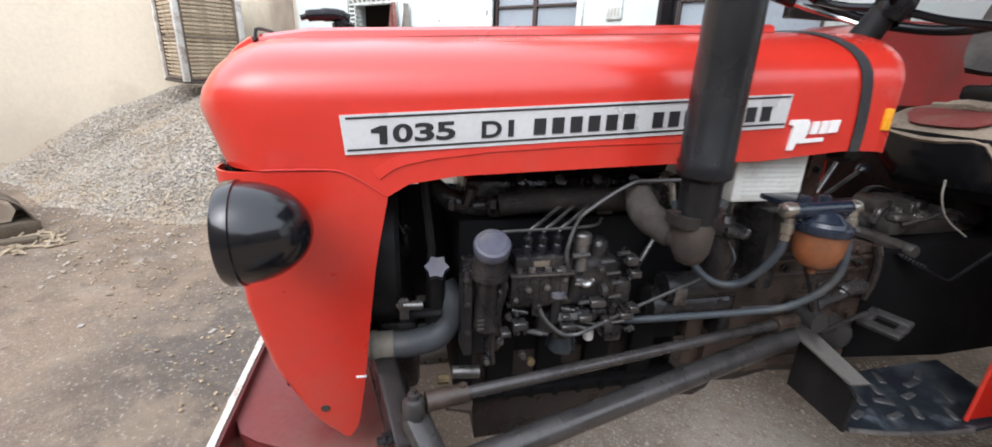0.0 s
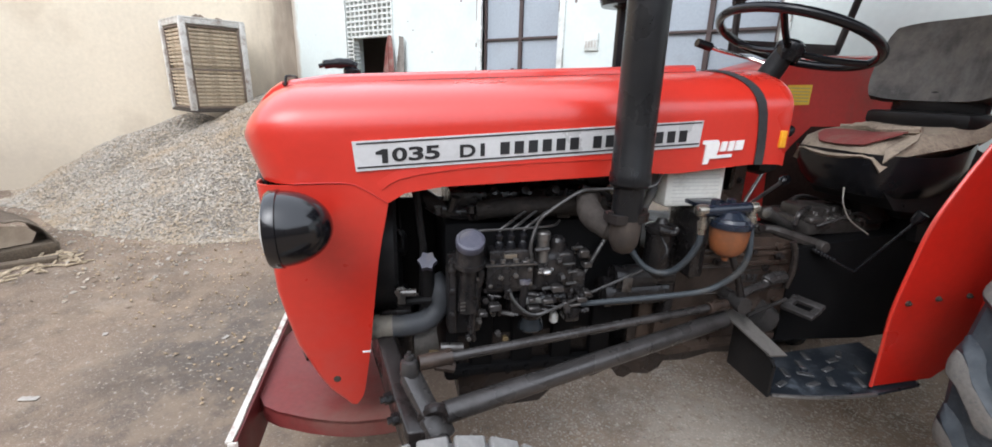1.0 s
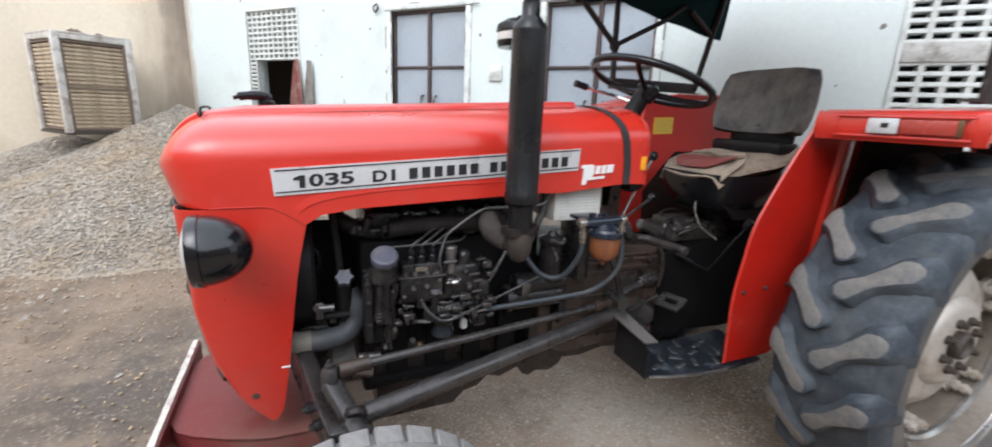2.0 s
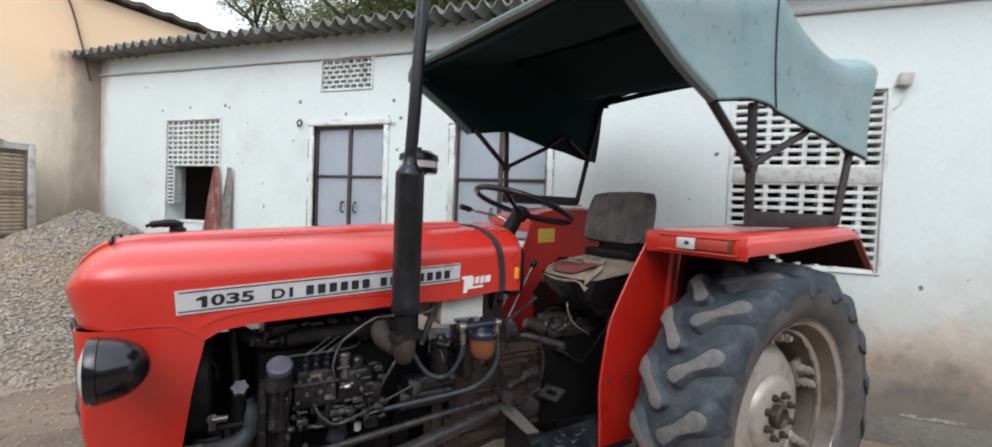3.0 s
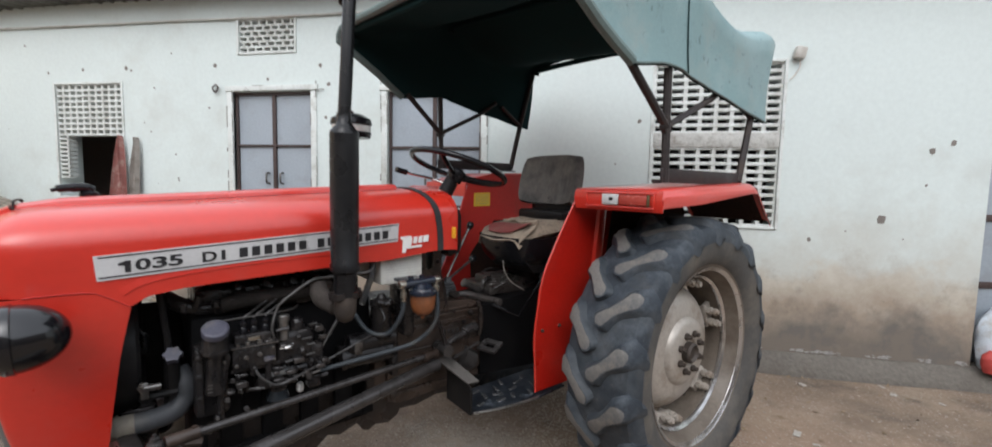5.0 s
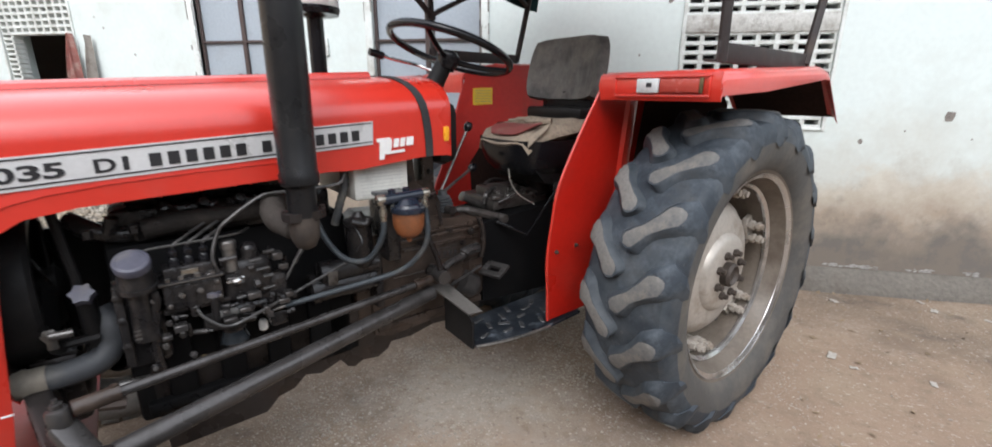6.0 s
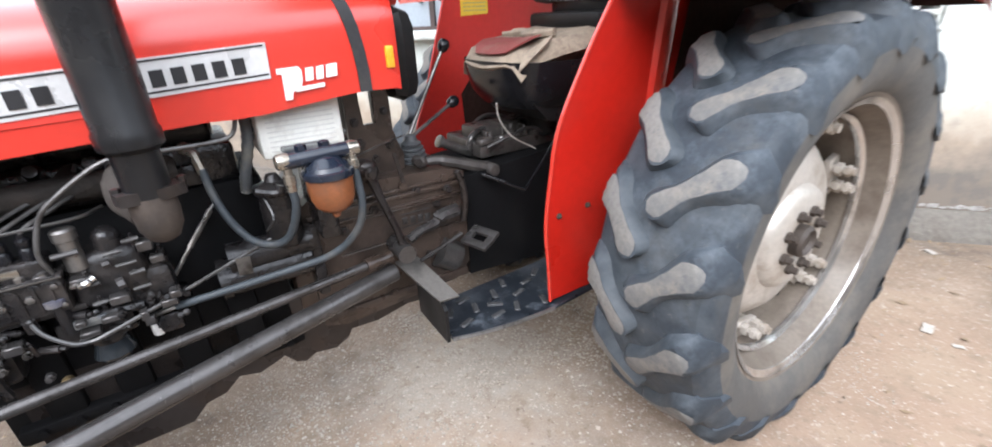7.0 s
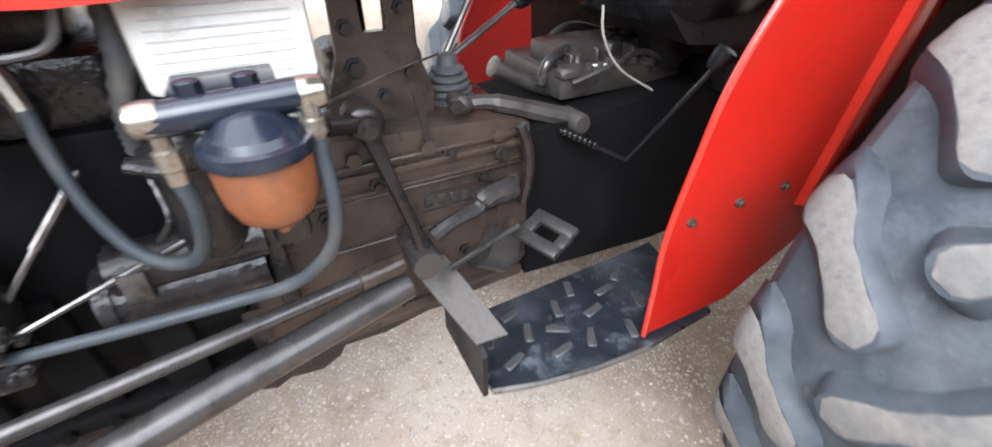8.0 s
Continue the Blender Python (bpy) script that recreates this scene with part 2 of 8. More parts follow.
def tube(bm, pts, r, n=10, smooth=True, caps=True):
    """A round bar along pts; r: one radius, or one for each point."""
    path = smooth_path(pts) if smooth else [Vector(q) for q in pts]
    rad = [r] * len(path) if isinstance(r, (int, float)) else [r[min(len(r) - 1, round(i * (len(r) - 1) / (len(path) - 1)))] for i in range(len(path))]
    rings, ref = [], None
    for i, p in enumerate(path):
        d = (path[min(i + 1, len(path) - 1)] - path[max(i - 1, 0)]).normalized()
        if ref is None:
            ref = d.orthogonal().normalized()
        ref = (ref - d * ref.dot(d)).normalized()
        rings.append([bm.verts.new(q) for q in ring_points(p, ref, d.cross(ref), rad[i], n)])
    for a, b in zip(rings, rings[1:]):
        for k in range(n):
            bm.faces.new((a[k], a[(k + 1) % n], b[(k + 1) % n], b[k]))
    if caps:
        bm.faces.new(list(reversed(rings[0])))
        bm.faces.new(rings[-1])
    return bm


def lathe(bm, profile, n=32, m=None):
    """profile: (radius, height) turned about z, then moved by m. Closed at radius 0."""
    m = m or Matrix()
    rings = []
    for r, h in profile:
        if r < 1e-5:
            rings.append([bm.verts.new(m @ Vector((0, 0, h)))])
        else:
            rings.append([bm.verts.new(m @ Vector((r * math.cos(2 * math.pi * k / n), r * math.sin(2 * math.pi * k / n), h))) for k in range(n)])
    for a, b in zip(rings, rings[1:]):
        for k in range(n):
            j = (k + 1) % n
            if len(a) == 1 and len(b) == 1:
                continue
            if len(a) == 1:
                bm.faces.new((a[0], b[j], b[k]))
            elif len(b) == 1:
                bm.faces.new((a[k], a[j], b[0]))
            else:
                bm.faces.new((a[k], a[j], b[j], b[k]))
    return bm


def prism(bm, poly, a, b, axis="y", m=None):
    """A flat outline given in the two other axes, thickened from a to b along axis."""
    m = m or Matrix()

    def at(p, h):
        q = {"x": (h, p[0], p[1]), "y": (p[0], h, p[1]), "z": (p[0], p[1], h)}[axis]
        return bm.verts.new(m @ Vector(q))
    lo, hi = [at(p, a) for p in poly], [at(p, b) for p in poly]
    bm.faces.new(lo)
    bm.faces.new(list(reversed(hi)))
    for k in range(len(poly)):
        j = (k + 1) % len(poly)
        bm.faces.new((lo[j], lo[k], hi[k], hi[j]))
    return bm


def grid_sheet(bm, rows, thick=0.0):
    """Faces through rows of points (all rows alike long)."""
    vs = [[bm.verts.new(p) for p in row] for row in rows]
    for a, b in zip(vs, vs[1:]):
        for k in range(len(a) - 1):
            bm.faces.new((a[k], a[k + 1], b[k + 1], b[k]))
    if thick:
        bmesh.ops.recalc_face_normals(bm, faces=bm.faces)
        bmesh.ops.solidify(bm, geom=list(bm.faces), thickness=thick)
    return bm


def link_mesh(name, bm, mat, shade=True, angle=40):
    bmesh.ops.recalc_face_normals(bm, faces=bm.faces)
    me = bpy.data.meshes.new(name)
    bm.to_mesh(me)
    bm.free()
    me.materials.append(mat)
    if shade:
        me.shade_smooth()
        me.set_sharp_from_angle(angle=radians(angle))
    return me


def part(name, bm, mat, parent, label="", shade=True, angle=40):
    ob = new(name, link_mesh(name, bm, mat, shade, angle))
    ob.parent = parent
    if label:
        tagged(ob, label)
    return ob


def again(ob, name, parent, m=None):
    """One more part on the mesh of ob."""
    o = new(name, ob.data)
    o.parent = parent
    if m is not None:
        o.matrix_basis = m
    return o


def thing(name, bm, mat, label, category, kind="", group="", shade=True, angle=40):
    return tagged(new(name, link_mesh(name, bm, mat, shade, angle)), label, category, group, kind)


def root(name, label, category, m=None, group="", kind=""):
    ob = tagged(new(name), label, category, group, kind)
    ob.empty_display_size = 0.1
    if m is not None:
        ob.matrix_basis = m
    return ob


def B():
    return bmesh.new()


def along(p, q, roll=0):
    """A pose at p whose z points to q."""
    d = (Vector(q) - Vector(p))
    return Matrix.Translation(p) @ d.to_track_quat("Z", "Y").to_matrix().to_4x4() @ pose(0, 0, 0, 0, 0, roll)


def blotches(mat, *layers):
    """Lay ragged patches over a surface; each layer: noise scale, start, end, colour, strength and stretch."""
    nt = mat.node_tree
    b = nt.nodes["Principled BSDF"]
    co = nt.nodes.new("ShaderNodeTexCoord")
    prev = b.inputs["Base Color"].links[0].from_socket
    for scale, lo, hi, colour, strength, stretch in layers:
        mp = nt.nodes.new("ShaderNodeMapping")
        mp.inputs["Scale"].default_value = stretch
        nt.links.new(co.outputs["Object"], mp.inputs["Vector"])
        n = nt.nodes.new("ShaderNodeTexNoise")
        n.inputs["Scale"].default_value, n.inputs["Detail"].default_value, n.inputs["Roughness"].default_value = scale, 7, 0.7
        nt.links.new(mp.outputs[0], n.inputs["Vector"])
        mr = nt.nodes.new("ShaderNodeMapRange")
        mr.inputs["From Min"].default_value, mr.inputs["From Max"].default_value, mr.inputs["To Max"].default_value = lo, hi, strength
        nt.links.new(n.outputs["Fac"], mr.inputs["Value"])
        mix = nt.nodes.new("ShaderNodeMix")
        mix.data_type = "RGBA"
        nt.links.new(mr.outputs[0], mix.inputs[0])
        nt.links.new(prev, mix.inputs[6])
        mix.inputs[7].default_value = (*colour, 1)
        prev = mix.outputs[2]
    nt.links.new(prev, b.inputs["Base Color"])


EVEN = (1, 1, 1)
blotches(CANVAS, (1.6, 0.5, 0.7, (0.3, 0.385, 0.395), 0.6, EVEN), (3.5, 0.52, 0.66, (0.27, 0.32, 0.3), 0.6, EVEN), (24, 0.6, 0.69, (0.09, 0.14, 0.145), 0.8, EVEN), (7, 0.58, 0.72, (0.15, 0.225, 0.225), 0.65, (1, 1, 0.3)))
blotches(CANVAS_HEM, (18, 0.55, 0.7, (0.12, 0.15, 0.14), 0.7, EVEN))
blotches(VINYL, (6, 0.48, 0.66, (0.17, 0.16, 0.148), 0.75, (1, 1, 0.5)), (26, 0.58, 0.7, (0.17, 0.155, 0.14), 0.35, EVEN))
blotches(TYRE, (9, 0.52, 0.68, (0.07, 0.068, 0.064), 0.5, EVEN), (5, 0.5, 0.66, (0.115, 0.132, 0.15), 0.65, EVEN), (34, 0.6, 0.7, (0.15, 0.145, 0.135), 0.4, EVEN))
blotches(FOAM, (18, 0.55, 0.66, (0.1, 0.075, 0.06), 0.7, EVEN))
blotches(LUG, (8, 0.52, 0.66, (0.24, 0.205, 0.165), 0.6, EVEN), (30, 0.55, 0.68, (0.08, 0.085, 0.09), 0.8, EVEN))
STEP = material("scuffed_blue_black_steel", (0.012, 0.015, 0.02), 0.4, 0.0, 0.3, 9, 70, 0.04, dirt=(0.06, 0.066, 0.076), dirt_amount=0.38, dirt_scale=7, rough_vary=0.2)
TREAD_BAR = material("dusty_tread_steel", (0.07, 0.07, 0.072), 0.5, 0.3, 0.25, 14, 90, 0.04, dirt=(0.05, 0.055, 0.06), dirt_amount=0.4, dirt_scale=14, spec=0.3)
blotches(STEP, (11, 0.55, 0.68, (0.11, 0.125, 0.145), 0.7, EVEN), (30, 0.6, 0.7, (0.16, 0.16, 0.16), 0.6, EVEN))
DULL_WIRE = material("dull_pale_wire", (0.3, 0.28, 0.25), 0.6, 0, 0.2, 20, 90, 0.02)
DARK_CAST = material("dark_greasy_casting", (0.022, 0.0185, 0.0175), 0.32, 0.15, 0.3, 10, 60, 0.06, dirt=(0.03, 0.021, 0.0165), dirt_amount=0.25, dirt_scale=9, spec=0.45, rough_vary=0.2)
DUSTY_CAST = material("dusty_grey_casting", (0.056, 0.05, 0.046), 0.4, 0.2, 0.3, 12, 70, 0.06, dirt=(0.016, 0.0135, 0.012), dirt_amount=0.4, dirt_scale=14, spec=0.4, rough_vary=0.2)
BANJO = material("brass_banjo", (0.36, 0.33, 0.28), 0.3, 0.85, 0.2, 25, 90, 0.03, dirt=(0.1, 0.07, 0.04), dirt_amount=0.35, dirt_scale=25)

# ---- the yard ----
PLASTER = material("limewashed_plaster", (0.615, 0.675, 0.655), 0.9, 0, 0.06, 1.2, 30, 0.05, dirt=(0.53, 0.56, 0.53), dirt_amount=0.14, dirt_scale=1.1)
TRIM = material("chalky_white_trim", (0.64, 0.67, 0.645), 0.85, 0, 0.08, 6, 60, 0.08, dirt=(0.4, 0.4, 0.36), dirt_amount=0.35, dirt_scale=7)
BEIGE = material("beige_plaster", (0.73, 0.64, 0.5), 0.92, 0, 0.08, 0.9, 25, 0.06, dirt=(0.54, 0.45, 0.335), dirt_amount=0.3, dirt_scale=0.8)
EARTH = material("packed_earth", (0.21, 0.156, 0.115), 0.95, 0, 0.2, 1.1, 90, 0.06, dirt=(0.15, 0.108, 0.078), dirt_amount=0.35, dirt_scale=0.7, spec=0.2)
PEBBLE = material("grey_gravel", (0.38, 0.345, 0.295), 0.85, 0, 0.15, 3, 90, 0.05, island=0.55)
blotches(PEBBLE, (0.9, 0.46, 0.62, (0.36, 0.27, 0.17), 0.65, EVEN), (22, 0.5, 0.62, (0.36, 0.27, 0.165), 0.55, EVEN))
HEAP = material("heap_core", (0.2, 0.175, 0.145), 0.95, 0, 0.25, 6, 60, 0.3)
CEMENT_SHEET = material("weathered_fibre_cement", (0.2, 0.2, 0.18), 0.9, 0, 0.2, 3, 50, 0.1, dirt=(0.09, 0.09, 0.08), dirt_amount=0.4, dirt_scale=3)
SHUTTER = material("blue_grey_steel_sheet", (0.32, 0.36, 0.4), 0.5, 0, 0.1, 3, 50, 0.02, dirt=(0.27, 0.29, 0.31), dirt_amount=0.25, dirt_scale=4)
STILE = material("brown_steel_frame", (0.06, 0.04, 0.036), 0.6, 0, 0.2, 10, 70, 0.04)
blotches(CEMENT_SHEET, (7, 0.5, 0.64, (0.075, 0.072, 0.066), 0.75, (1, 0.3, 1)), (35, 0.56, 0.68, (0.33, 0.32, 0.29), 0.5, EVEN))
blotches(TRIM, (24, 0.58, 0.68, (0.3, 0.29, 0.27), 0.6, EVEN))
# dark plaster colour stands for the unlit rooms
DARK_ROOM = material("darkened_inner_plaster", (0.12, 0.115, 0.11), 0.95, 0, 0.1, 2, 40, 0.05)
CONDUIT = material("grey_conduit", (0.52, 0.51, 0.47), 0.6, 0, 0.15, 5, 60, 0.03, dirt=(0.2, 0.16, 0.12), dirt_amount=0.3)
CONDUIT_DARK = material("bare_grey_mortar", (0.24, 0.23, 0.21), 0.95, 0, 0.3, 20, 80, 0.2)
STRAW = material("straw_pad", (0.56, 0.45, 0.31), 0.95, 0, 0.3, 20, 140, 0.5, dirt=(0.22, 0.15, 0.09), dirt_amount=0.3, dirt_scale=14)
COOLER_METAL = material("pale_weathered_metal", (0.58, 0.56, 0.52), 0.6, 0.2, 0.2, 8, 70, 0.05, dirt=(0.2, 0.12, 0.08), dirt_amount=0.35, dirt_scale=9)
BARK = material("tree_bark", (0.05, 0.04, 0.032), 0.9, 0, 0.25, 6, 40, 0.3)
LEAF = material("small_green_leaves", (0.2, 0.235, 0.1), 0.6, 0, 0.2, 2, 30, 0.0, dirt=(0.3, 0.25, 0.07), dirt_amount=0.3, dirt_scale=0.7, island=0.5)
blotches(LEAF, (0.9, 0.52, 0.68, (0.3, 0.26, 0.07), 0.4, EVEN))
nt = LEAF.node_tree
through_light = nt.nodes.new("ShaderNodeBsdfTranslucent")      # thin leaves let light through
leaf_mix = nt.nodes.new("ShaderNodeMixShader")
leaf_mix.inputs[0].default_value = 0.55
nt.links.new(nt.nodes["Principled BSDF"].inputs["Base Color"].links[0].from_socket, through_light.inputs["Color"])
nt.links.new(nt.nodes["Principled BSDF"].outputs[0], leaf_mix.inputs[1])
nt.links.new(through_light.outputs[0], leaf_mix.inputs[2])
nt.links.new(leaf_mix.outputs[0], nt.nodes["Material Output"].inputs["Surface"])
TARP = material("brown_sacking", (0.11, 0.083, 0.06), 0.95, 0, 0.25, 8, 90, 0.2, dirt=(0.22, 0.185, 0.14), dirt_amount=0.3)
OLD_WOOD = material("weathered_timber", (0.13, 0.1, 0.07), 0.9, 0, 0.3, 10, 80, 0.2)
CLOTH = material("faded_maroon_cloth", (0.26, 0.1, 0.085), 0.9, 0, 0.25, 9, 90, 0.1, dirt=(0.4, 0.3, 0.26), dirt_amount=0.35, dirt_scale=14)

WALL_Y = 3.227


def wall_with_holes(bm, x0, x1, z0, z1, y0, y1, holes):
    """A wall from x0 to x1 with rectangular openings (xa, xb, za, zb) right through it."""
    xs = sorted({x0, x1, *[h[0] for h in holes], *[h[1] for h in holes]})
    zs = sorted({z0, z1, *[h[2] for h in holes], *[h[3] for h in holes]})

    def solid(i, k):
        if not (0 <= i < len(xs) - 1 and 0 <= k < len(zs) - 1):
            return False
        cx, cz = (xs[i] + xs[i + 1]) / 2, (zs[k] + zs[k + 1]) / 2
        return not any(a < cx < b and c < cz < d for a, b, c, d in holes)
    seen = {}

    def v(x, y, z):
        key = (x, y, z)
        if key not in seen:
            seen[key] = bm.verts.new(key)
        return seen[key]
    for i in range(len(xs) - 1):
        for k in range(len(zs) - 1):
            if not solid(i, k):
                continue
            a, b, c, d = xs[i], xs[i + 1], zs[k], zs[k + 1]
            bm.faces.new((v(a, y0, c), v(b, y0, c), v(b, y0, d), v(a, y0, d)))
            bm.faces.new((v(a, y1, c), v(a, y1, d), v(b, y1, d), v(b, y1, c)))
            for on, q in ((solid(i - 1, k), ((a, c), (a, d))), (solid(i + 1, k), ((b, d), (b, c))),
                          (solid(i, k - 1), ((b, c), (a, c))), (solid(i, k + 1), ((a, d), (b, d)))):
                if not on:
                    (p, r), (s, t) = q
                    bm.faces.new((v(p, y0, r), v(s, y0, t), v(s, y1, t), v(p, y1, r)))
    return bm


WIN_L = (-4.567, -3.73, 1.2, 2.355)
WIN_1 = (-2.43, -1.60, 1.2, 2.245)
WIN_2 = (-0.84, 0.02, 1.2, 2.225)
VENT = (-2.346, -1.763, 2.613, 2.903)
GRILLE = (1.44, 2.367, 1.138, 2.387)
DOOR = (3.745, 4.7, 0.16, 2.12)
bm = wall_with_holes(B(), -5.9, 9.0, -0.3, 3.155, WALL_Y, WALL_Y + 0.23, [WIN_L, WIN_1, WIN_2, VENT, GRILLE, DOOR])
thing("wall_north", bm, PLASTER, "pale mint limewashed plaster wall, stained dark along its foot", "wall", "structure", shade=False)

# the rooms behind; their dimness is painted into the dark wall colour
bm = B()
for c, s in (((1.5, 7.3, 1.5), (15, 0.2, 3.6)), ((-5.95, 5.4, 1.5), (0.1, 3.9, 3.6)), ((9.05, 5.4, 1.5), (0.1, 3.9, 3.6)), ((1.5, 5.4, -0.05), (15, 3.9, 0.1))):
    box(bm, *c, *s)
thing("wall_inner", bm, DARK_ROOM, "inner walls of the low building, dimness put into their colour", "wall", "structure", shade=False)


def foot_stain(mat):
    """Damp and soot in a ragged band along the foot of the plaster."""
    nt = mat.node_tree
    b = nt.nodes["Principled BSDF"]
    old = b.inputs["Base Color"].links[0].from_socket
    co = nt.nodes.new("ShaderNodeTexCoord")
    xyz = nt.nodes.new("ShaderNodeSeparateXYZ")
    nt.links.new(co.outputs["Object"], xyz.inputs[0])
    prev = old
    for height, soft, amp, scale, colour, strength in ((0.98, 0.2, 0.8, 1.2, (0.45, 0.42, 0.36, 1), 0.5), (0.82, 0.07, 0.5, 2.6, (0.5, 0.41, 0.3, 1), 0.45), (0.72, 0.2, 0.7, 1.6, (0.3, 0.235, 0.175, 1), 0.85), (0.4, 0.2, 0.8, 2.1, (0.1, 0.097, 0.093, 1), 0.8), (0.3, 0.12, 1.1, 7.0, (0.2, 0.165, 0.13, 1), 0.5), (0.14, 0.02, 0.1, 6.0, (0.2, 0.185, 0.17, 1), 0.75)):
        n = nt.nodes.new("ShaderNodeTexNoise")
        n.inputs["Scale"].default_value, n.inputs["Detail"].default_value, n.inputs["Roughness"].default_value = scale, 9, 0.68
        nt.links.new(co.outputs["Object"], n.inputs["Vector"])
        ma = nt.nodes.new("ShaderNodeMath")
        ma.operation = "MULTIPLY_ADD"
        nt.links.new(n.outputs["Fac"], ma.inputs[0])
        ma.inputs[1].default_value, ma.inputs[2].default_value = 2 * amp, height - amp
        sub = nt.nodes.new("ShaderNodeMath")
        sub.operation = "SUBTRACT"
        nt.links.new(ma.outputs[0], sub.inputs[0])
        nt.links.new(xyz.outputs["Z"], sub.inputs[1])
        mr = nt.nodes.new("ShaderNodeMapRange")
        mr.inputs["From Min"].default_value, mr.inputs["From Max"].default_value = -soft, soft
        mr.inputs["To Max"].default_value = strength
        nt.links.new(sub.outputs[0], mr.inputs["Value"])
        mix = nt.nodes.new("ShaderNodeMix")
        mix.data_type = "RGBA"
        nt.links.new(mr.outputs[0], mix.inputs[0])
        nt.links.new(prev, mix.inputs[6])
        mix.inputs[7].default_value = colour
        prev = mix.outputs[2]
    nt.links.new(prev, b.inputs["Base Color"])


foot_stain(PLASTER)


def earth_patches(mat):
    """Pale lime dust in patches, coarse grains and pebbly relief on the packed earth."""
    nt = mat.node_tree
    b = nt.nodes["Principled BSDF"]
    co = nt.nodes.new("ShaderNodeTexCoord")
    prev = b.inputs["Base Color"].links[0].from_socket
    for scale, lo, hi, colour, strength in ((2.2, 0.52, 0.72, (0.33, 0.28, 0.225, 1), 0.6), (9.0, 0.58, 0.7, (0.4, 0.36, 0.31, 1), 0.45), (160.0, 0.57, 0.68, (0.45, 0.4, 0.33, 1), 0.6), (90.0, 0.58, 0.68, (0.08, 0.06, 0.048, 1), 0.6), (1.3, 0.5, 0.64, (0.11, 0.088, 0.07, 1), 0.8), (3.6, 0.56, 0.68, (0.08, 0.064, 0.053, 1), 0.6)):
        n = nt.nodes.new("ShaderNodeTexNoise")
        n.inputs["Scale"].default_value, n.inputs["Detail"].default_value, n.inputs["Roughness"].default_value = scale, 8 if scale < 50 else 2, 0.7
        nt.links.new(co.outputs["Object"], n.inputs["Vector"])
        mr = nt.nodes.new("ShaderNodeMapRange")
        mr.inputs["From Min"].default_value, mr.inputs["From Max"].default_value, mr.inputs["To Max"].default_value = lo, hi, strength
        nt.links.new(n.outputs["Fac"], mr.inputs["Value"])
        mix = nt.nodes.new("ShaderNodeMix")
        mix.data_type = "RGBA"
        nt.links.new(mr.outputs[0], mix.inputs[0])
        nt.links.new(prev, mix.inputs[6])
        mix.inputs[7].default_value = colour
        prev = mix.outputs[2]
    # lime dust spilled beside the tractor; dark damp soil ahead of its bumper
    for at, rough, far, near, scale, colour, strength in (((0.55, 1.15), 2.6, 2.2, 1.75, 6.5, (0.36, 0.325, 0.28, 1), 0.32),
                                                          ((0.55, 0.75), 0.9, 1.1, 0.8, 3.5, (0.31, 0.212, 0.145, 1), 0.75),
                                                          ((2.1, 1.6), 1.2, 1.9, 1.2, 3.0, (0.3, 0.21, 0.15, 1), 0.55),
                                                          ((0.45, 1.42), 1.3, 1.15, 0.8, 6.0, (0.45, 0.42, 0.375, 1), 0.33),
                                                          ((-1.8, 0.6), 1.4, 1.5, 0.95, 2.6, (0.085, 0.077, 0.071, 1), 0.75),
                                                          ((-1.25, 0.05), 1.6, 1.35, 0.95, 4.2, (0.085, 0.074, 0.067, 1), 0.6)):
        mp = nt.nodes.new("ShaderNodeMapping")
        mp.inputs["Location"].default_value = (-at[0], -at[1], 0)
        nt.links.new(co.outputs["Object"], mp.inputs["Vector"])
        ln = nt.nodes.new("ShaderNodeVectorMath")
        ln.operation = "LENGTH"
        nt.links.new(mp.outputs[0], ln.inputs[0])
        n = nt.nodes.new("ShaderNodeTexNoise")
        n.inputs["Scale"].default_value, n.inputs["Detail"].default_value, n.inputs["Roughness"].default_value = scale, 10, 0.8
        nt.links.new(co.outputs["Object"], n.inputs["Vector"])
        ma = nt.nodes.new("ShaderNodeMath")
        ma.operation = "MULTIPLY_ADD"
        nt.links.new(n.outputs["Fac"], ma.inputs[0])
        ma.inputs[1].default_value = rough
        nt.links.new(ln.outputs["Value"], ma.inputs[2])
        mr = nt.nodes.new("ShaderNodeMapRange")
        mr.inputs["From Min"].default_value, mr.inputs["From Max"].default_value = far, near
        mr.inputs["To Min"].default_value, mr.inputs["To Max"].default_value = 0.0, strength
        nt.links.new(ma.outputs[0], mr.inputs["Value"])
        mix = nt.nodes.new("ShaderNodeMix")
        mix.data_type = "RGBA"
        nt.links.new(mr.outputs[0], mix.inputs[0])
        nt.links.new(prev, mix.inputs[6])
        mix.inputs[7].default_value = colour
        prev = mix.outputs[2]
    nt.links.new(prev, b.inputs["Base Color"])
    vor = nt.nodes.new("ShaderNodeTexNoise")
    vor.inputs["Scale"].default_value, vor.inputs["Detail"].default_value, vor.inputs["Roughness"].default_value = 130, 3, 0.75
    nt.links.new(co.outputs["Object"], vor.inputs["Vector"])
    old = b.inputs["Normal"].links[0].from_socket
    bp = nt.nodes.new("ShaderNodeBump")
    bp.inputs["Strength"].default_value, bp.inputs["Distance"].default_value = 0.2, 0.003
    nt.links.new(vor.outputs["Fac"], bp.inputs["Height"])
    nt.links.new(old, bp.inputs["Normal"])
    nt.links.new(bp.outputs[0], b.inputs["Normal"])


earth_patches(EARTH)
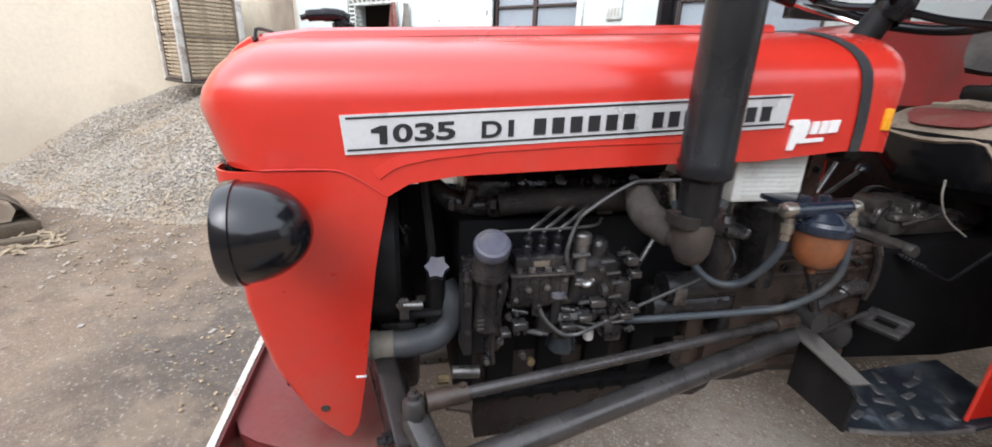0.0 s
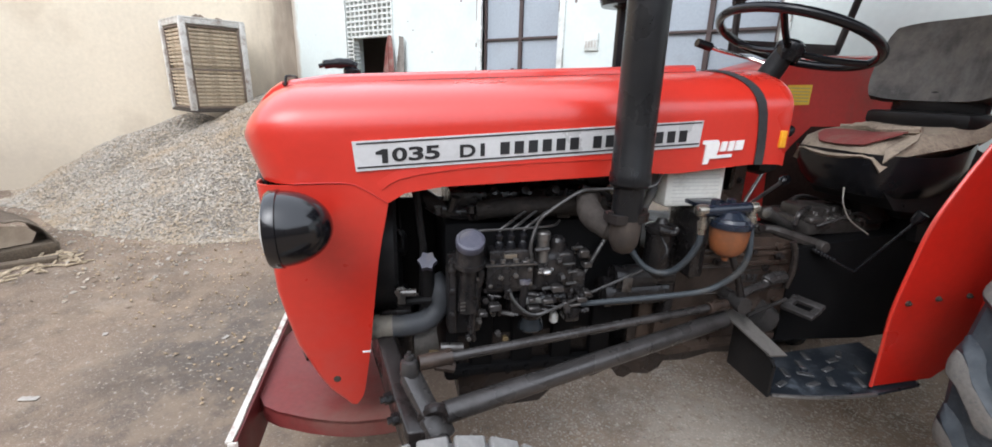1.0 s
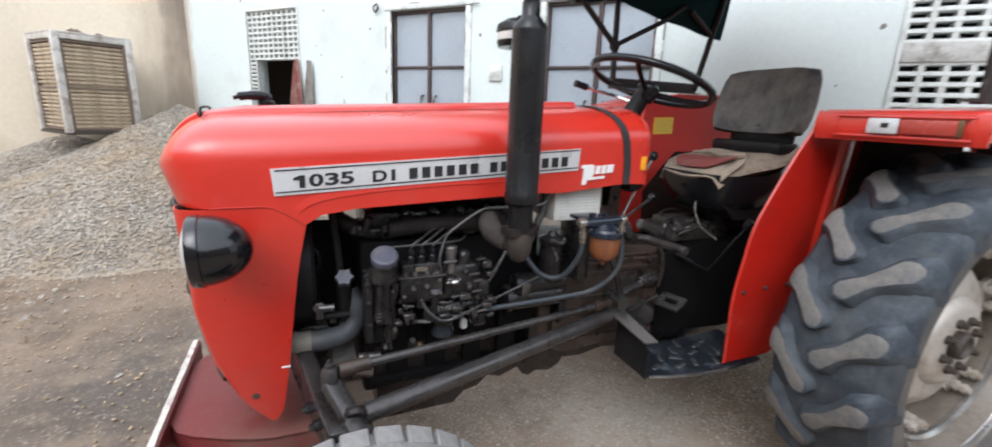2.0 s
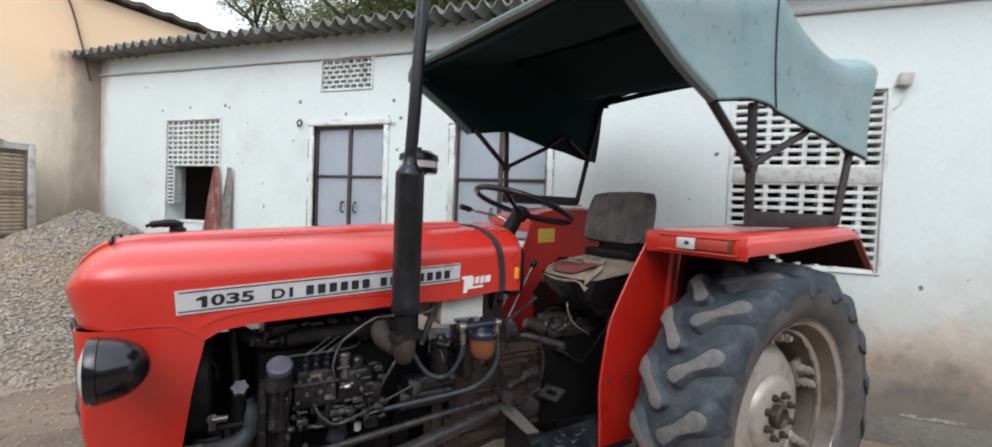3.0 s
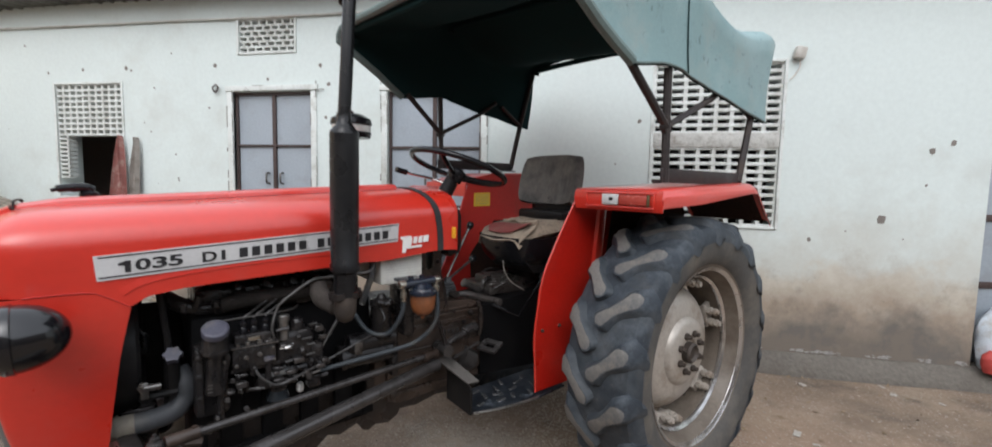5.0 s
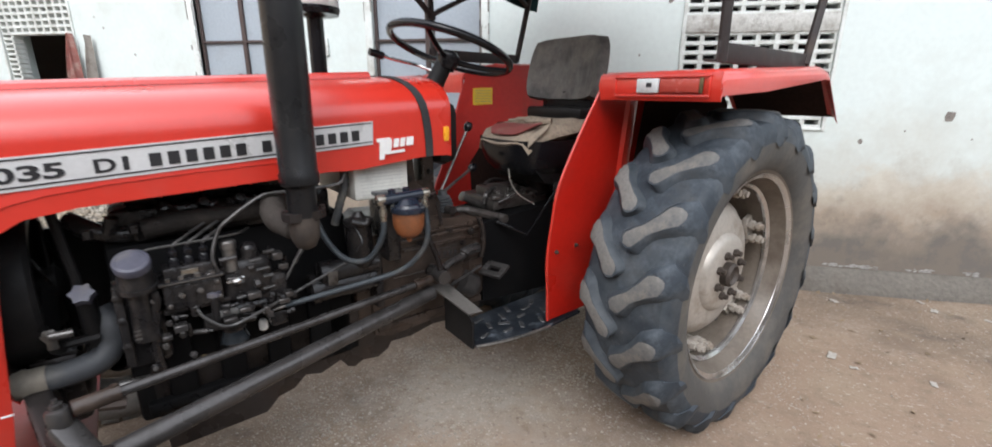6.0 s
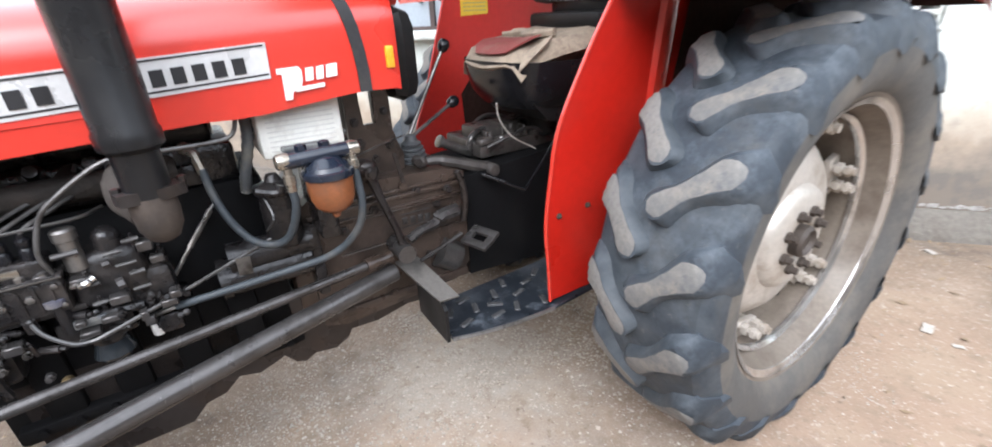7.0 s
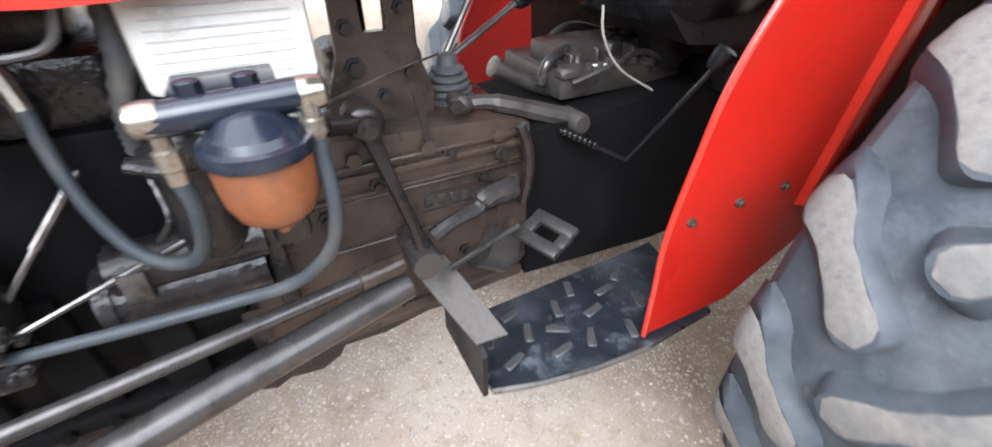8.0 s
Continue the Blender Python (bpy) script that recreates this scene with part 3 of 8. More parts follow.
blotches(EARTH, (1.7, 0.5, 0.6, (0.29, 0.222, 0.16), 0.5, EVEN), (15, 0.52, 0.64, (0.19, 0.145, 0.105), 0.55, EVEN), (48, 0.57, 0.66, (0.5, 0.46, 0.4), 0.5, EVEN), (40, 0.6, 0.68, (0.085, 0.065, 0.05), 0.6, EVEN))

# plinth at the wall's foot
bm = B()
prism(bm, [(WALL_Y - 0.11, -0.08), (WALL_Y - 0.11, 0.02), (WALL_Y - 0.035, 0.13), (WALL_Y - 0.004, 0.155), (WALL_Y + 0.03, 0.155), (WALL_Y + 0.03, -0.08)], -5.6, 8.9, "x")
thing("plinth", bm, material("cement_plinth", (0.135, 0.122, 0.105), 0.9, 0, 0.3, 2.5, 40, 0.25, dirt=(0.1, 0.085, 0.07), dirt_amount=0.4, dirt_scale=3), "worn cement plinth along the foot of the wall", "plinth", "structure")


def lattice(name, x0, x1, z0, z1, cols, rows, label, bar=0.026, stagger=False, y=WALL_Y + 0.05, depth=0.09):
    """A pierced screen: level slats with short uprights between them, staggered row by row."""
    r = root(name, label, "ventilation screen", kind="structure")
    pitch = (z1 - z0) / rows
    bm = box(B(), 0, 0, 0, x1 - x0, depth, bar, 0.003, segs=1)
    first = part("slat", bm, TRIM, r)
    first.matrix_basis = pose((x0 + x1) / 2, y, z0)
    for k in range(1, rows + 1):
        again(first, "slat", r, pose((x0 + x1) / 2, y, z0 + k * pitch))
    bm = box(B(), 0, 0, 0, bar * 1.15, depth * 0.96, pitch - bar)
    post = None
    w = (x1 - x0) / cols
    for k in range(rows):
        for i in range(cols + 1):
            x = x0 + i * w + (w / 2 if k % 2 and stagger else 0)
            if x > x1 + 0.001:
                continue
            m = pose(x, y, z0 + (k + 0.5) * pitch)
            if post is None:
                post = part("upright", bm, TRIM, r)
                post.matrix_basis = m
            else:
                again(post, "upright", r, m)
    return r


lattice("vent_screen", VENT[0], VENT[1], VENT[2], VENT[3], 7, 6, "small pierced white vent screen high in the wall", 0.018, True)
lattice("window_screen", WIN_L[0], WIN_L[1], 1.845, WIN_L[3], 10, 9, "pierced white screen over a dark broken opening", 0.022)
lattice("window_side_screen", WIN_L[0], WIN_L[0] + 0.11, WIN_L[2] + 0.2, 1.845, 1, 10, "broken strip of pierced white screen beside a dark opening", 0.022)
lattice("large_screen_upper", GRILLE[0], GRILLE[1], 1.86, GRILLE[3], 8, 9, "large pierced white cement screen, upper half")
lattice("large_screen_lower", GRILLE[0], GRILLE[1], GRILLE[2], 1.74, 8, 10, "large pierced white cement screen, lower half")
bm = B()
box(bm, (GRILLE[0] + GRILLE[1]) / 2, WALL_Y + 0.05, 1.8, GRILLE[1] - GRILLE[0], 0.11, 0.115, 0.006)
BAND = material("rough_weathered_cement", (0.5, 0.5, 0.47), 0.9, 0, 0.2, 14, 80, 0.2, dirt=(0.27, 0.25, 0.22), dirt_amount=0.4, dirt_scale=16)
thing("screen_band", bm, BAND, "plain white cement band between two pierced screens", "band", "structure")
# thin plaster borders round the openings
bm = B()
for a, b, c, d in (GRILLE, WIN_L, VENT):
    w = 0.022
    for q in ((a - w / 2, (c + d) / 2, w, d - c + 2 * w), (b + w / 2, (c + d) / 2, w, d - c + 2 * w)):
        box(bm, q[0], WALL_Y - 0.004, q[1], q[2], 0.02, q[3], 0.003, segs=1)
    for z in (c - w / 2, d + w / 2):
        box(bm, (a + b) / 2, WALL_Y - 0.004, z, b - a - 0.002, 0.018, w, 0.003, segs=1)
thing("trim", bm, TRIM, "thin chalky plaster borders round the wall openings", "trim", "structure")


def shutter_window(name, hole, label):
    a, b, c, d = hole
    r = root(name, label, "window", kind="structure")
    bm = B()
    w = 0.06
    box(bm, a - w / 2, WALL_Y + 0.01, (c + d) / 2 - w / 2, w, 0.05, d - c + w, 0.006)
    box(bm, b + w / 2, WALL_Y + 0.01, (c + d) / 2 - w / 2, w, 0.05, d - c + w, 0.006)
    box(bm, (a + b) / 2, WALL_Y + 0.008, d + w / 2, b - a + 2 * w + 0.03, 0.06, w * 0.85, 0.006)
    box(bm, (a + b) / 2, WALL_Y - 0.03, c - w / 2 - 0.002, b - a + 2 * w, 0.1, w * 0.8, 0.01)
    part("window_frame", bm, TRIM, r, "chipped white plaster surround")
    rnd = random.Random(int(a * 100))
    bm = B()
    for x in (a - w, b + w, a, b):
        z = c
        while z < d:
            l = rnd.uniform(0.03, 0.2)
            if rnd.random() < 0.6:
                box(bm, x + rnd.uniform(-0.004, 0.004), WALL_Y - 0.0165, z + l / 2, rnd.uniform(0.004, 0.013), 0.004, l)
            z += l + rnd.uniform(0.01, 0.08)
    x = a - w
    while x < b + w:
        l = rnd.uniform(0.03, 0.16)
        if rnd.random() < 0.6:
            box(bm, x + l / 2, WALL_Y - 0.0235, d + w * rnd.choice((0.1, 0.88)), l, 0.004, rnd.uniform(0.004, 0.01))
        x += l + rnd.uniform(0.01, 0.06)
    part("chipped_edge", bm, CONDUIT_DARK, r, "dark chipped edges of the surround", shade=False)
    bm = B()
    for x, ww in ((a + 0.011, 0.022), (b - 0.011, 0.022), ((a + b) / 2, 0.036)):
        box(bm, x, WALL_Y + 0.045, (c + d) / 2, ww, 0.035, d - c, 0.003, segs=1)
    mid = c + (d - c) * 0.52
    for z, hh in ((c + 0.012, 0.024), (d - 0.014, 0.028), (mid, 0.02)):
        box(bm, (a + b) / 2, WALL_Y + 0.043, z, b - a - 0.004, 0.03, hh, 0.003, segs=1)
    part("stile", bm, STILE, r, "brown painted steel stiles and rails")
    half = (b - a) / 2
    for i in range(2):
        for z0, z1 in ((c, mid), (mid, d)):
            bm = box(B(), a + half * (i + 0.5), WALL_Y + 0.055, (z0 + z1) / 2, half - 0.03, 0.006, z1 - z0 - 0.012)
            part("pane", bm, SHUTTER, r, "blue-grey sheet steel panel")
    for i in (-1, 1):
        bm = B()
        x = (a + b) / 2 + i * 0.075
        tube(bm, [(x, WALL_Y + 0.05, mid - 0.36), (x, WALL_Y + 0.01, mid - 0.35), (x, WALL_Y + 0.01, mid - 0.27), (x, WALL_Y + 0.05, mid - 0.26)], 0.009, 8)
        part("handle", bm, STEEL, r, "small steel pull handle")
    return r


# doorway beyond the screen, shut by a grey steel door
door = root("door_1", "closed grey sheet-steel door set back in the wall", "door", kind="structure")
part("door_leaf", box(B(), (DOOR[0] + DOOR[1]) / 2, WALL_Y + 0.14, (DOOR[2] + DOOR[3]) / 2, DOOR[1] - DOOR[0], 0.03, DOOR[3] - DOOR[2], 0.004), SHUTTER, door)
for z in (0.75, 1.25, 1.8):
    part("door_rail", box(B(), (DOOR[0] + DOOR[1]) / 2, WALL_Y + 0.12, z, DOOR[1] - DOOR[0] - 0.02, 0.02, 0.05, 0.004), STILE, door)
shutter_window("window_1", WIN_1, "closed blue-grey steel shutter window in a chipped white surround")
shutter_window("window_2", WIN_2, "closed blue-grey steel shutter window beside the tractor's canopy")

# plain unseen walls, added behind to block low sky and darken reflections
UNSEEN_WALL = material("grey_brown_unseen_wall", (0.2, 0.17, 0.14), 0.95, 0, 0.2, 1.2, 30, 0.1, dirt=(0.12, 0.1, 0.085), dirt_amount=0.4, dirt_scale=1.0)
thing("unseen_wall_south", box(B(), 1.0, -6.2, 1.9, 18, 0.25, 4.4), UNSEEN_WALL, "added unseen grey-brown wall that darkens reflections", "wall", "structure", shade=False)
thing("unseen_wall_east", box(B(), 9.9, -1.5, 1.9, 0.25, 9.6, 4.4), UNSEEN_WALL, "added unseen grey-brown side wall that darkens reflections", "wall", "structure", shade=False)

# ---- roof of the low building ----
roof = root("roof", "corrugated grey fibre-cement roof with a scalloped edge", "roof", kind="structure")
pitch = 0.146
rnd = random.Random(23)
for k in range(15):
    bm = B()
    dy, dz, lean = rnd.uniform(-0.015, 0.015), 0.006 * (k % 2), rnd.uniform(-0.008, 0.008)
    rows = []
    for yy, zz in ((2.93, 3.155), (3.6, 3.2), (5.2, 3.34), (7.4, 3.55)):
        row = []
        for i in range(k * 84, k * 84 + 97):
            c = math.cos(2 * math.pi * i / 12)
            row.append(Vector((-6.05 + i * pitch / 12, yy + dy + lean * (i - k * 84) / 97, zz + dz + 0.036 * math.copysign(abs(c) ** 0.75, c) + 0.012 * math.sin(i * 0.011))))
        rows.append(row)
    grid_sheet(bm, rows, 0.01)
    part("roof_sheet", bm, CEMENT_SHEET, roof, angle=60)

# ---- the beige building ----
def ramp_mix(nt, prev, axis_vec, shift, noise_scale, amp, soft, colour, strength, stretch=(1, 1, 1)):
    """Mix a colour over prev where the place along axis_vec, roughened by noise, passes shift."""
    co = nt.nodes.new("ShaderNodeTexCoord")
    dot = nt.nodes.new("ShaderNodeVectorMath")
    dot.operation = "DOT_PRODUCT"
    nt.links.new(co.outputs["Object"], dot.inputs[0])
    dot.inputs[1].default_value = axis_vec
    mp = nt.nodes.new("ShaderNodeMapping")
    mp.inputs["Scale"].default_value = stretch
    nt.links.new(co.outputs["Object"], mp.inputs["Vector"])
    n = nt.nodes.new("ShaderNodeTexNoise")
    n.inputs["Scale"].default_value, n.inputs["Detail"].default_value, n.inputs["Roughness"].default_value = noise_scale, 8, 0.65
    nt.links.new(mp.outputs[0], n.inputs["Vector"])
    ma = nt.nodes.new("ShaderNodeMath")
    ma.operation = "MULTIPLY_ADD"
    nt.links.new(n.outputs["Fac"], ma.inputs[0])
    ma.inputs[1].default_value = amp
    nt.links.new(dot.outputs["Value"], ma.inputs[2])
    mr = nt.nodes.new("ShaderNodeMapRange")
    mr.inputs["From Min"].default_value, mr.inputs["From Max"].default_value = shift + amp / 2 - soft, shift + amp / 2 + soft
    mr.inputs["To Max"].default_value = strength
    nt.links.new(ma.outputs[0], mr.inputs["Value"])
    mix = nt.nodes.new("ShaderNodeMix")
    mix.data_type = "RGBA"
    nt.links.new(mr.outputs[0], mix.inputs[0])
    nt.links.new(prev, mix.inputs[6])
    mix.inputs[7].default_value = colour
    return mix.outputs[2]


def water_stains(mat):
    """Warmer ochre tone high up, grey-brown run-off by the corner and along the foot."""
    nt = mat.node_tree
    b = nt.nodes["Principled BSDF"]
    c = b.inputs["Base Color"].links[0].from_socket
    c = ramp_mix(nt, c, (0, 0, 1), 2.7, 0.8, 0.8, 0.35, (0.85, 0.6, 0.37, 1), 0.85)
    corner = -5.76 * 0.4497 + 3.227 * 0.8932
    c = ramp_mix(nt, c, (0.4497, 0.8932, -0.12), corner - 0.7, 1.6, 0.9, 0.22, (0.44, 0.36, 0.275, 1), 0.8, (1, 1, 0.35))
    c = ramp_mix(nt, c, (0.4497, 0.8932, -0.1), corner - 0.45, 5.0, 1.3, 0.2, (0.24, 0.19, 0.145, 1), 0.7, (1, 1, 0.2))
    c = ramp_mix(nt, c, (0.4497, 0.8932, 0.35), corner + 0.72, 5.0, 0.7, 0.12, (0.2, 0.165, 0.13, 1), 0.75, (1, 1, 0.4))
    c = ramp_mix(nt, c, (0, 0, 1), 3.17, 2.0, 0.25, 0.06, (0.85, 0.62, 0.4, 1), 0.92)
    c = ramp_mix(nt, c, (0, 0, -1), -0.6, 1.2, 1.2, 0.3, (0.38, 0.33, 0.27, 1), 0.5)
    nt.links.new(c, b.inputs["Base Color"])


water_stains(BEIGE)
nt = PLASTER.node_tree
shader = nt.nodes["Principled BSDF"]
corner_brown = ramp_mix(nt, shader.inputs["Base Color"].links[0].from_socket, (-1, 0, 0), 5.66, 6.0, 0.35, 0.05, (0.42, 0.35, 0.27, 1), 0.85, (1, 1, 0.4))
nt.links.new(corner_brown, shader.inputs["Base Color"])
BEIGE_P, BEIGE_D = Vector((-5.76, 3.227, 0)), Vector((0.4497, 0.8932, 0))
BEIGE_M = Matrix.Translation(BEIGE_P) @ pose(0, 0, 0, 0, 0, math.degrees(math.atan2(BEIGE_D.y, BEIGE_D.x)))
bm = prism(B(), [(-14, -0.4), (7, -0.4), (7, 3.1), (-0.6, 3.97), (-14, 5.5)], 0.0, 0.25, "y", BEIGE_M)
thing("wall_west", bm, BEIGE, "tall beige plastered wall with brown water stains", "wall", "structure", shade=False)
bm = B()
slope = math.atan2(3.97 - 3.1, 7.6)
rows = []
for s in range(0, 211):
    u = -14 + s * 0.1
    z = 3.97 + (-0.6 - u) * 0.1145
    rows.append([BEIGE_M @ Vector((u, y, z + 0.03 + (0.03 if s % 3 == 0 else 0))) for y in (-0.12, 0.5, 2.0)])
grid_sheet(bm, rows, 0.05)
thing("roof_west", bm, material("dark_tile_edge", (0.09, 0.075, 0.065), 0.9, 0, 0.25, 6, 50, 0.15), "dark tiled verge of the beige building's roof", "roof", "structure", shade=False)

# ---- ground ----
def ground_z(x, y):
    """Height of the yard's slightly uneven earth."""
    return 0.014 * noise.noise((x * 0.9, y * 0.9, 0)) + 0.007 * noise.noise((x * 3.1, y * 3.1, 4))


bm = B()
axis = [-400, -120, -40, -18, -10, -8, -7] + [-6 + 0.1 * i for i in range(106)] + [5, 6, 7, 9, 14, 30, 90, 400]
rows = []
for y in axis:
    rows.append([Vector((x, y, ground_z(x, y) if abs(x) < 12 and abs(y) < 12 else 0.0)) for x in axis])
grid_sheet(bm, rows)
thing("ground", bm, EARTH, "packed brown earth yard, dusty and gravelly", "ground", "structure")


def heap(x, y):
    """Height of the gravel heap: two merged cones."""
    a = 1.34 * (1 - math.hypot(x + 5.35, y - 2.8) / 2.4)
    b = 1.06 * (1 - math.hypot(x + 6.6, y - 2.15) / 1.95)
    h = max(a, b)
    if h < -0.05:
        return -0.05
    h = h if h > 0.12 else (h + 0.06) ** 2 * 3.7
    return h + 0.06 * noise.noise((x * 1.3, y * 1.3, 1)) + 0.02 * noise.noise((x * 5, y * 5, 2)) - 0.03


bm = B()
rows = [[Vector((-8.6 + 0.1 * i, 0.0 + 0.1 * j, heap(-8.6 + 0.1 * i, 0.0 + 0.1 * j))) for i in range(60)] for j in range(33)]
grid_sheet(bm, rows)
thing("gravel_heap", bm, HEAP, "large heap of grey and tan gravel against the beige wall", "gravel", "stuff")

# ---- the tractor: x runs from its nose to its tail, y from its near side to its far side ----
TRACTOR_M = pose(0.928, 2.174, 0, 0, 0, 50.5)
tractor = root("tractor", "dusty red farm tractor with faded green canvas canopy on the yard", "tractor", TRACTOR_M)

HC, HW = 0.05, 0.27          # hood's middle line and half width


def steps(pts, x):
    for (a, p), (b, q) in zip(pts, pts[1:]):
        if x <= b:
            return p + (q - p) * (x - a) / (b - a)
    return pts[-1][1]


def hood_top(x):
    return 1.328 + (x + 2.43) * 0.055


LOW = [(-2.6, 1.105), (-2.28, 1.105), (-2.235, 1.09), (-2.187, 1.055), (-2.147, 1.079), (-2.055, 1.093), (-1.62, 1.113), (-1.47, 1.12), (-1.437, 1.114), (-1.18, 1.141), (-1.0, 1.135)]


def hood_section(x, n=18):
    """Outline from the near lower edge over the top to the far lower edge."""
    f = min(1.0, max(0.0, (x + 2.528) / 0.15))
    k = max(0.0, 1 - (1 - f) ** 2.4) ** (1 / 2.4)
    g = min(1.0, max(0.0, (-2.375 - x) / 0.153))
    hw = HW - 0.19 * (1 - max(0.0, 1 - g ** 2.3) ** (1 / 2.3))
    top = hood_top(x) - (1 - k) * 0.19
    low = steps(LOW, x)
    zs = min(1.215 + (x + 2.43) * 0.05, top - 0.03)
    out = [(HC - hw, low), (HC - hw, (low * 2 + zs) / 3), (HC - hw, (low + 2 * zs) / 3)]
    for i in range(n + 1):
        a = math.pi * i / n
        cx, sx = math.cos(a), math.sin(a)
        out.append((HC - hw * math.copysign(abs(cx) ** 0.8, cx), zs + (top - zs) * sx ** 0.8))
    out += [(HC + hw, (low + 2 * zs) / 3), (HC + hw, (low * 2 + zs) / 3), (HC + hw, low)]
    chin = max(0.0, min(1.0, (-2.36 - x) / 0.15))
    return [Vector((x + 0.3 * chin * max(0.0, 1.2 - z), y, z)) for y, z in out]


bm = B()
xs = [-2.528, -2.5275, -2.526, -2.522, -2.514, -2.5, -2.48, -2.455, -2.43, -2.4, -2.36, -2.28, -2.235, -2.187, -2.17, -2.147, -2.1, -2.055] + [-2.0 + 0.05 * i for i in range(18)] + [-1.12, -1.095]
tail = [Vector((x, HC + (p.y - HC) * k, p.z + dz)) for x, k, dz in ((-1.08, 0.985, -0.004),) for p in hood_section(-1.095)]
grid_sheet(bm, [hood_section(x) for x in xs] + [tail], 0.004)
part("hood", bm, RED, tractor, "glossy red sheet-metal hood with a rounded nose", angle=50)
# raised top strip, and the crest that carries it on down the nose
RIDGE = ((-0.034, -0.012), (-0.028, 0.01), (-0.014, 0.017), (0.05, 0.019), (0.114, 0.017), (0.128, 0.01), (0.134, -0.012))
bm = B()
rows = []
nose = [Vector((x, 0, hood_section(x)[12].z)) for x in (-2.436, -2.448, -2.462, -2.478, -2.494, -2.508, -2.517, -2.5235, -2.5265)]
for i, p in enumerate(nose):
    d = (nose[min(i + 1, len(nose) - 1)] - nose[max(i - 1, 0)]).normalized()
    up = Vector((d.z, 0, -d.x))
    up = up if up.z > 0 else -up
    k = 1 - 0.35 * i / 8
    rows.append([p + up * (dz * (0.75 - 0.3 * i / 8) if dz > 0 else dz) + Vector((0, HC + (y - HC) * k, 0)) for y, dz in RIDGE])
grid_sheet(bm, rows, 0.003)
# thin black tube draws the shadow line along the strip's near edge
part("strip_shade", tube(B(), [(x, -0.0355, hood_section(x)[12].z - 0.004) for x in (-2.42, -2.1, -1.8, -1.5, -1.28)], 0.0022, 6), BLACK_DULL, tractor, "dark line for the shadow beside the raised strip")
part("nose_crest", bm, RED, tractor, "raised red crest down the hood's nose", angle=50)
bm = B()
rows = []
for i in range(13):
    x = -2.425 + i * (2.425 - 1.275) / 12
    z = hood_section(x)[12].z + (-0.006 if i == 0 else 0)
    rows.append([Vector((x, y, z + dz)) for y, dz in RIDGE])
grid_sheet(bm, rows, 0.003)
part("hood_ridge", bm, RED, tractor, "raised red strip along the hood's top")
bm = tube(B(), [(-2.43, -0.035, 1.321), (-2.43, -0.026, 1.336), (-2.43, -0.012, 1.343), (-2.43, 0.05, 1.345), (-2.43, 0.112, 1.343), (-2.43, 0.126, 1.336), (-2.43, 0.135, 1.321)], 0.0035, 6)
part("strip_seam", bm, BLACK_DULL, tractor, "dark gap where the raised strip begins")
bm = lathe(B(), [(0.0, 0.003), (0.009, 0.003), (0.011, 0.0), (0.011, -0.004)], 14, along((-2.27, -0.08, 1.3165), (-2.28, -0.3, 1.75)))
part("hood_fastener", bm, RUST, tractor, "small dull hood fastener")
# seam bead where hood meets the front cowl
for s in (1, -1):
    bm = B()
    y = HC - s * (HW + 0.001)
    tube(bm, [(-2.4, y, 1.106), (-2.37, y, 1.107), (-2.28, y, 1.106), (-2.24, y, 1.09), (-2.19, y, 1.056)], 0.0017, 6)
    part("seam_bead", bm, RED_IN, tractor)
# pressed rib above the engine opening
bm = B()
y = HC - HW - 0.001
CREASE = [Vector(p) for p in ((-2.2, 0, 1.088), (-2.18, 0, 1.104), (-2.159, 0, 1.114), (-2.105, 0, 1.126), (-1.996, 0, 1.139), (-1.826, 0, 1.15), (-1.6, 0, 1.158))]
rows = []
for i, p in enumerate(CREASE):
    d = (CREASE[min(i + 1, len(CREASE) - 1)] - CREASE[max(i - 1, 0)]).normalized()
    up = Vector((-d.z, 0, d.x))
    k = 0.4 if i in (0, len(CREASE) - 1) else 1
    rows.append([Vector((p.x, y, p.z)) + up * a + Vector((0, -b * k, 0)) for a, b in ((0.02, -0.0008), (0.01, 0.0006), (0.0, 0.0019), (-0.0015, -0.0005))])
grid_sheet(bm, rows, 0.001)
part("pressed_rib", bm, RED, tractor)

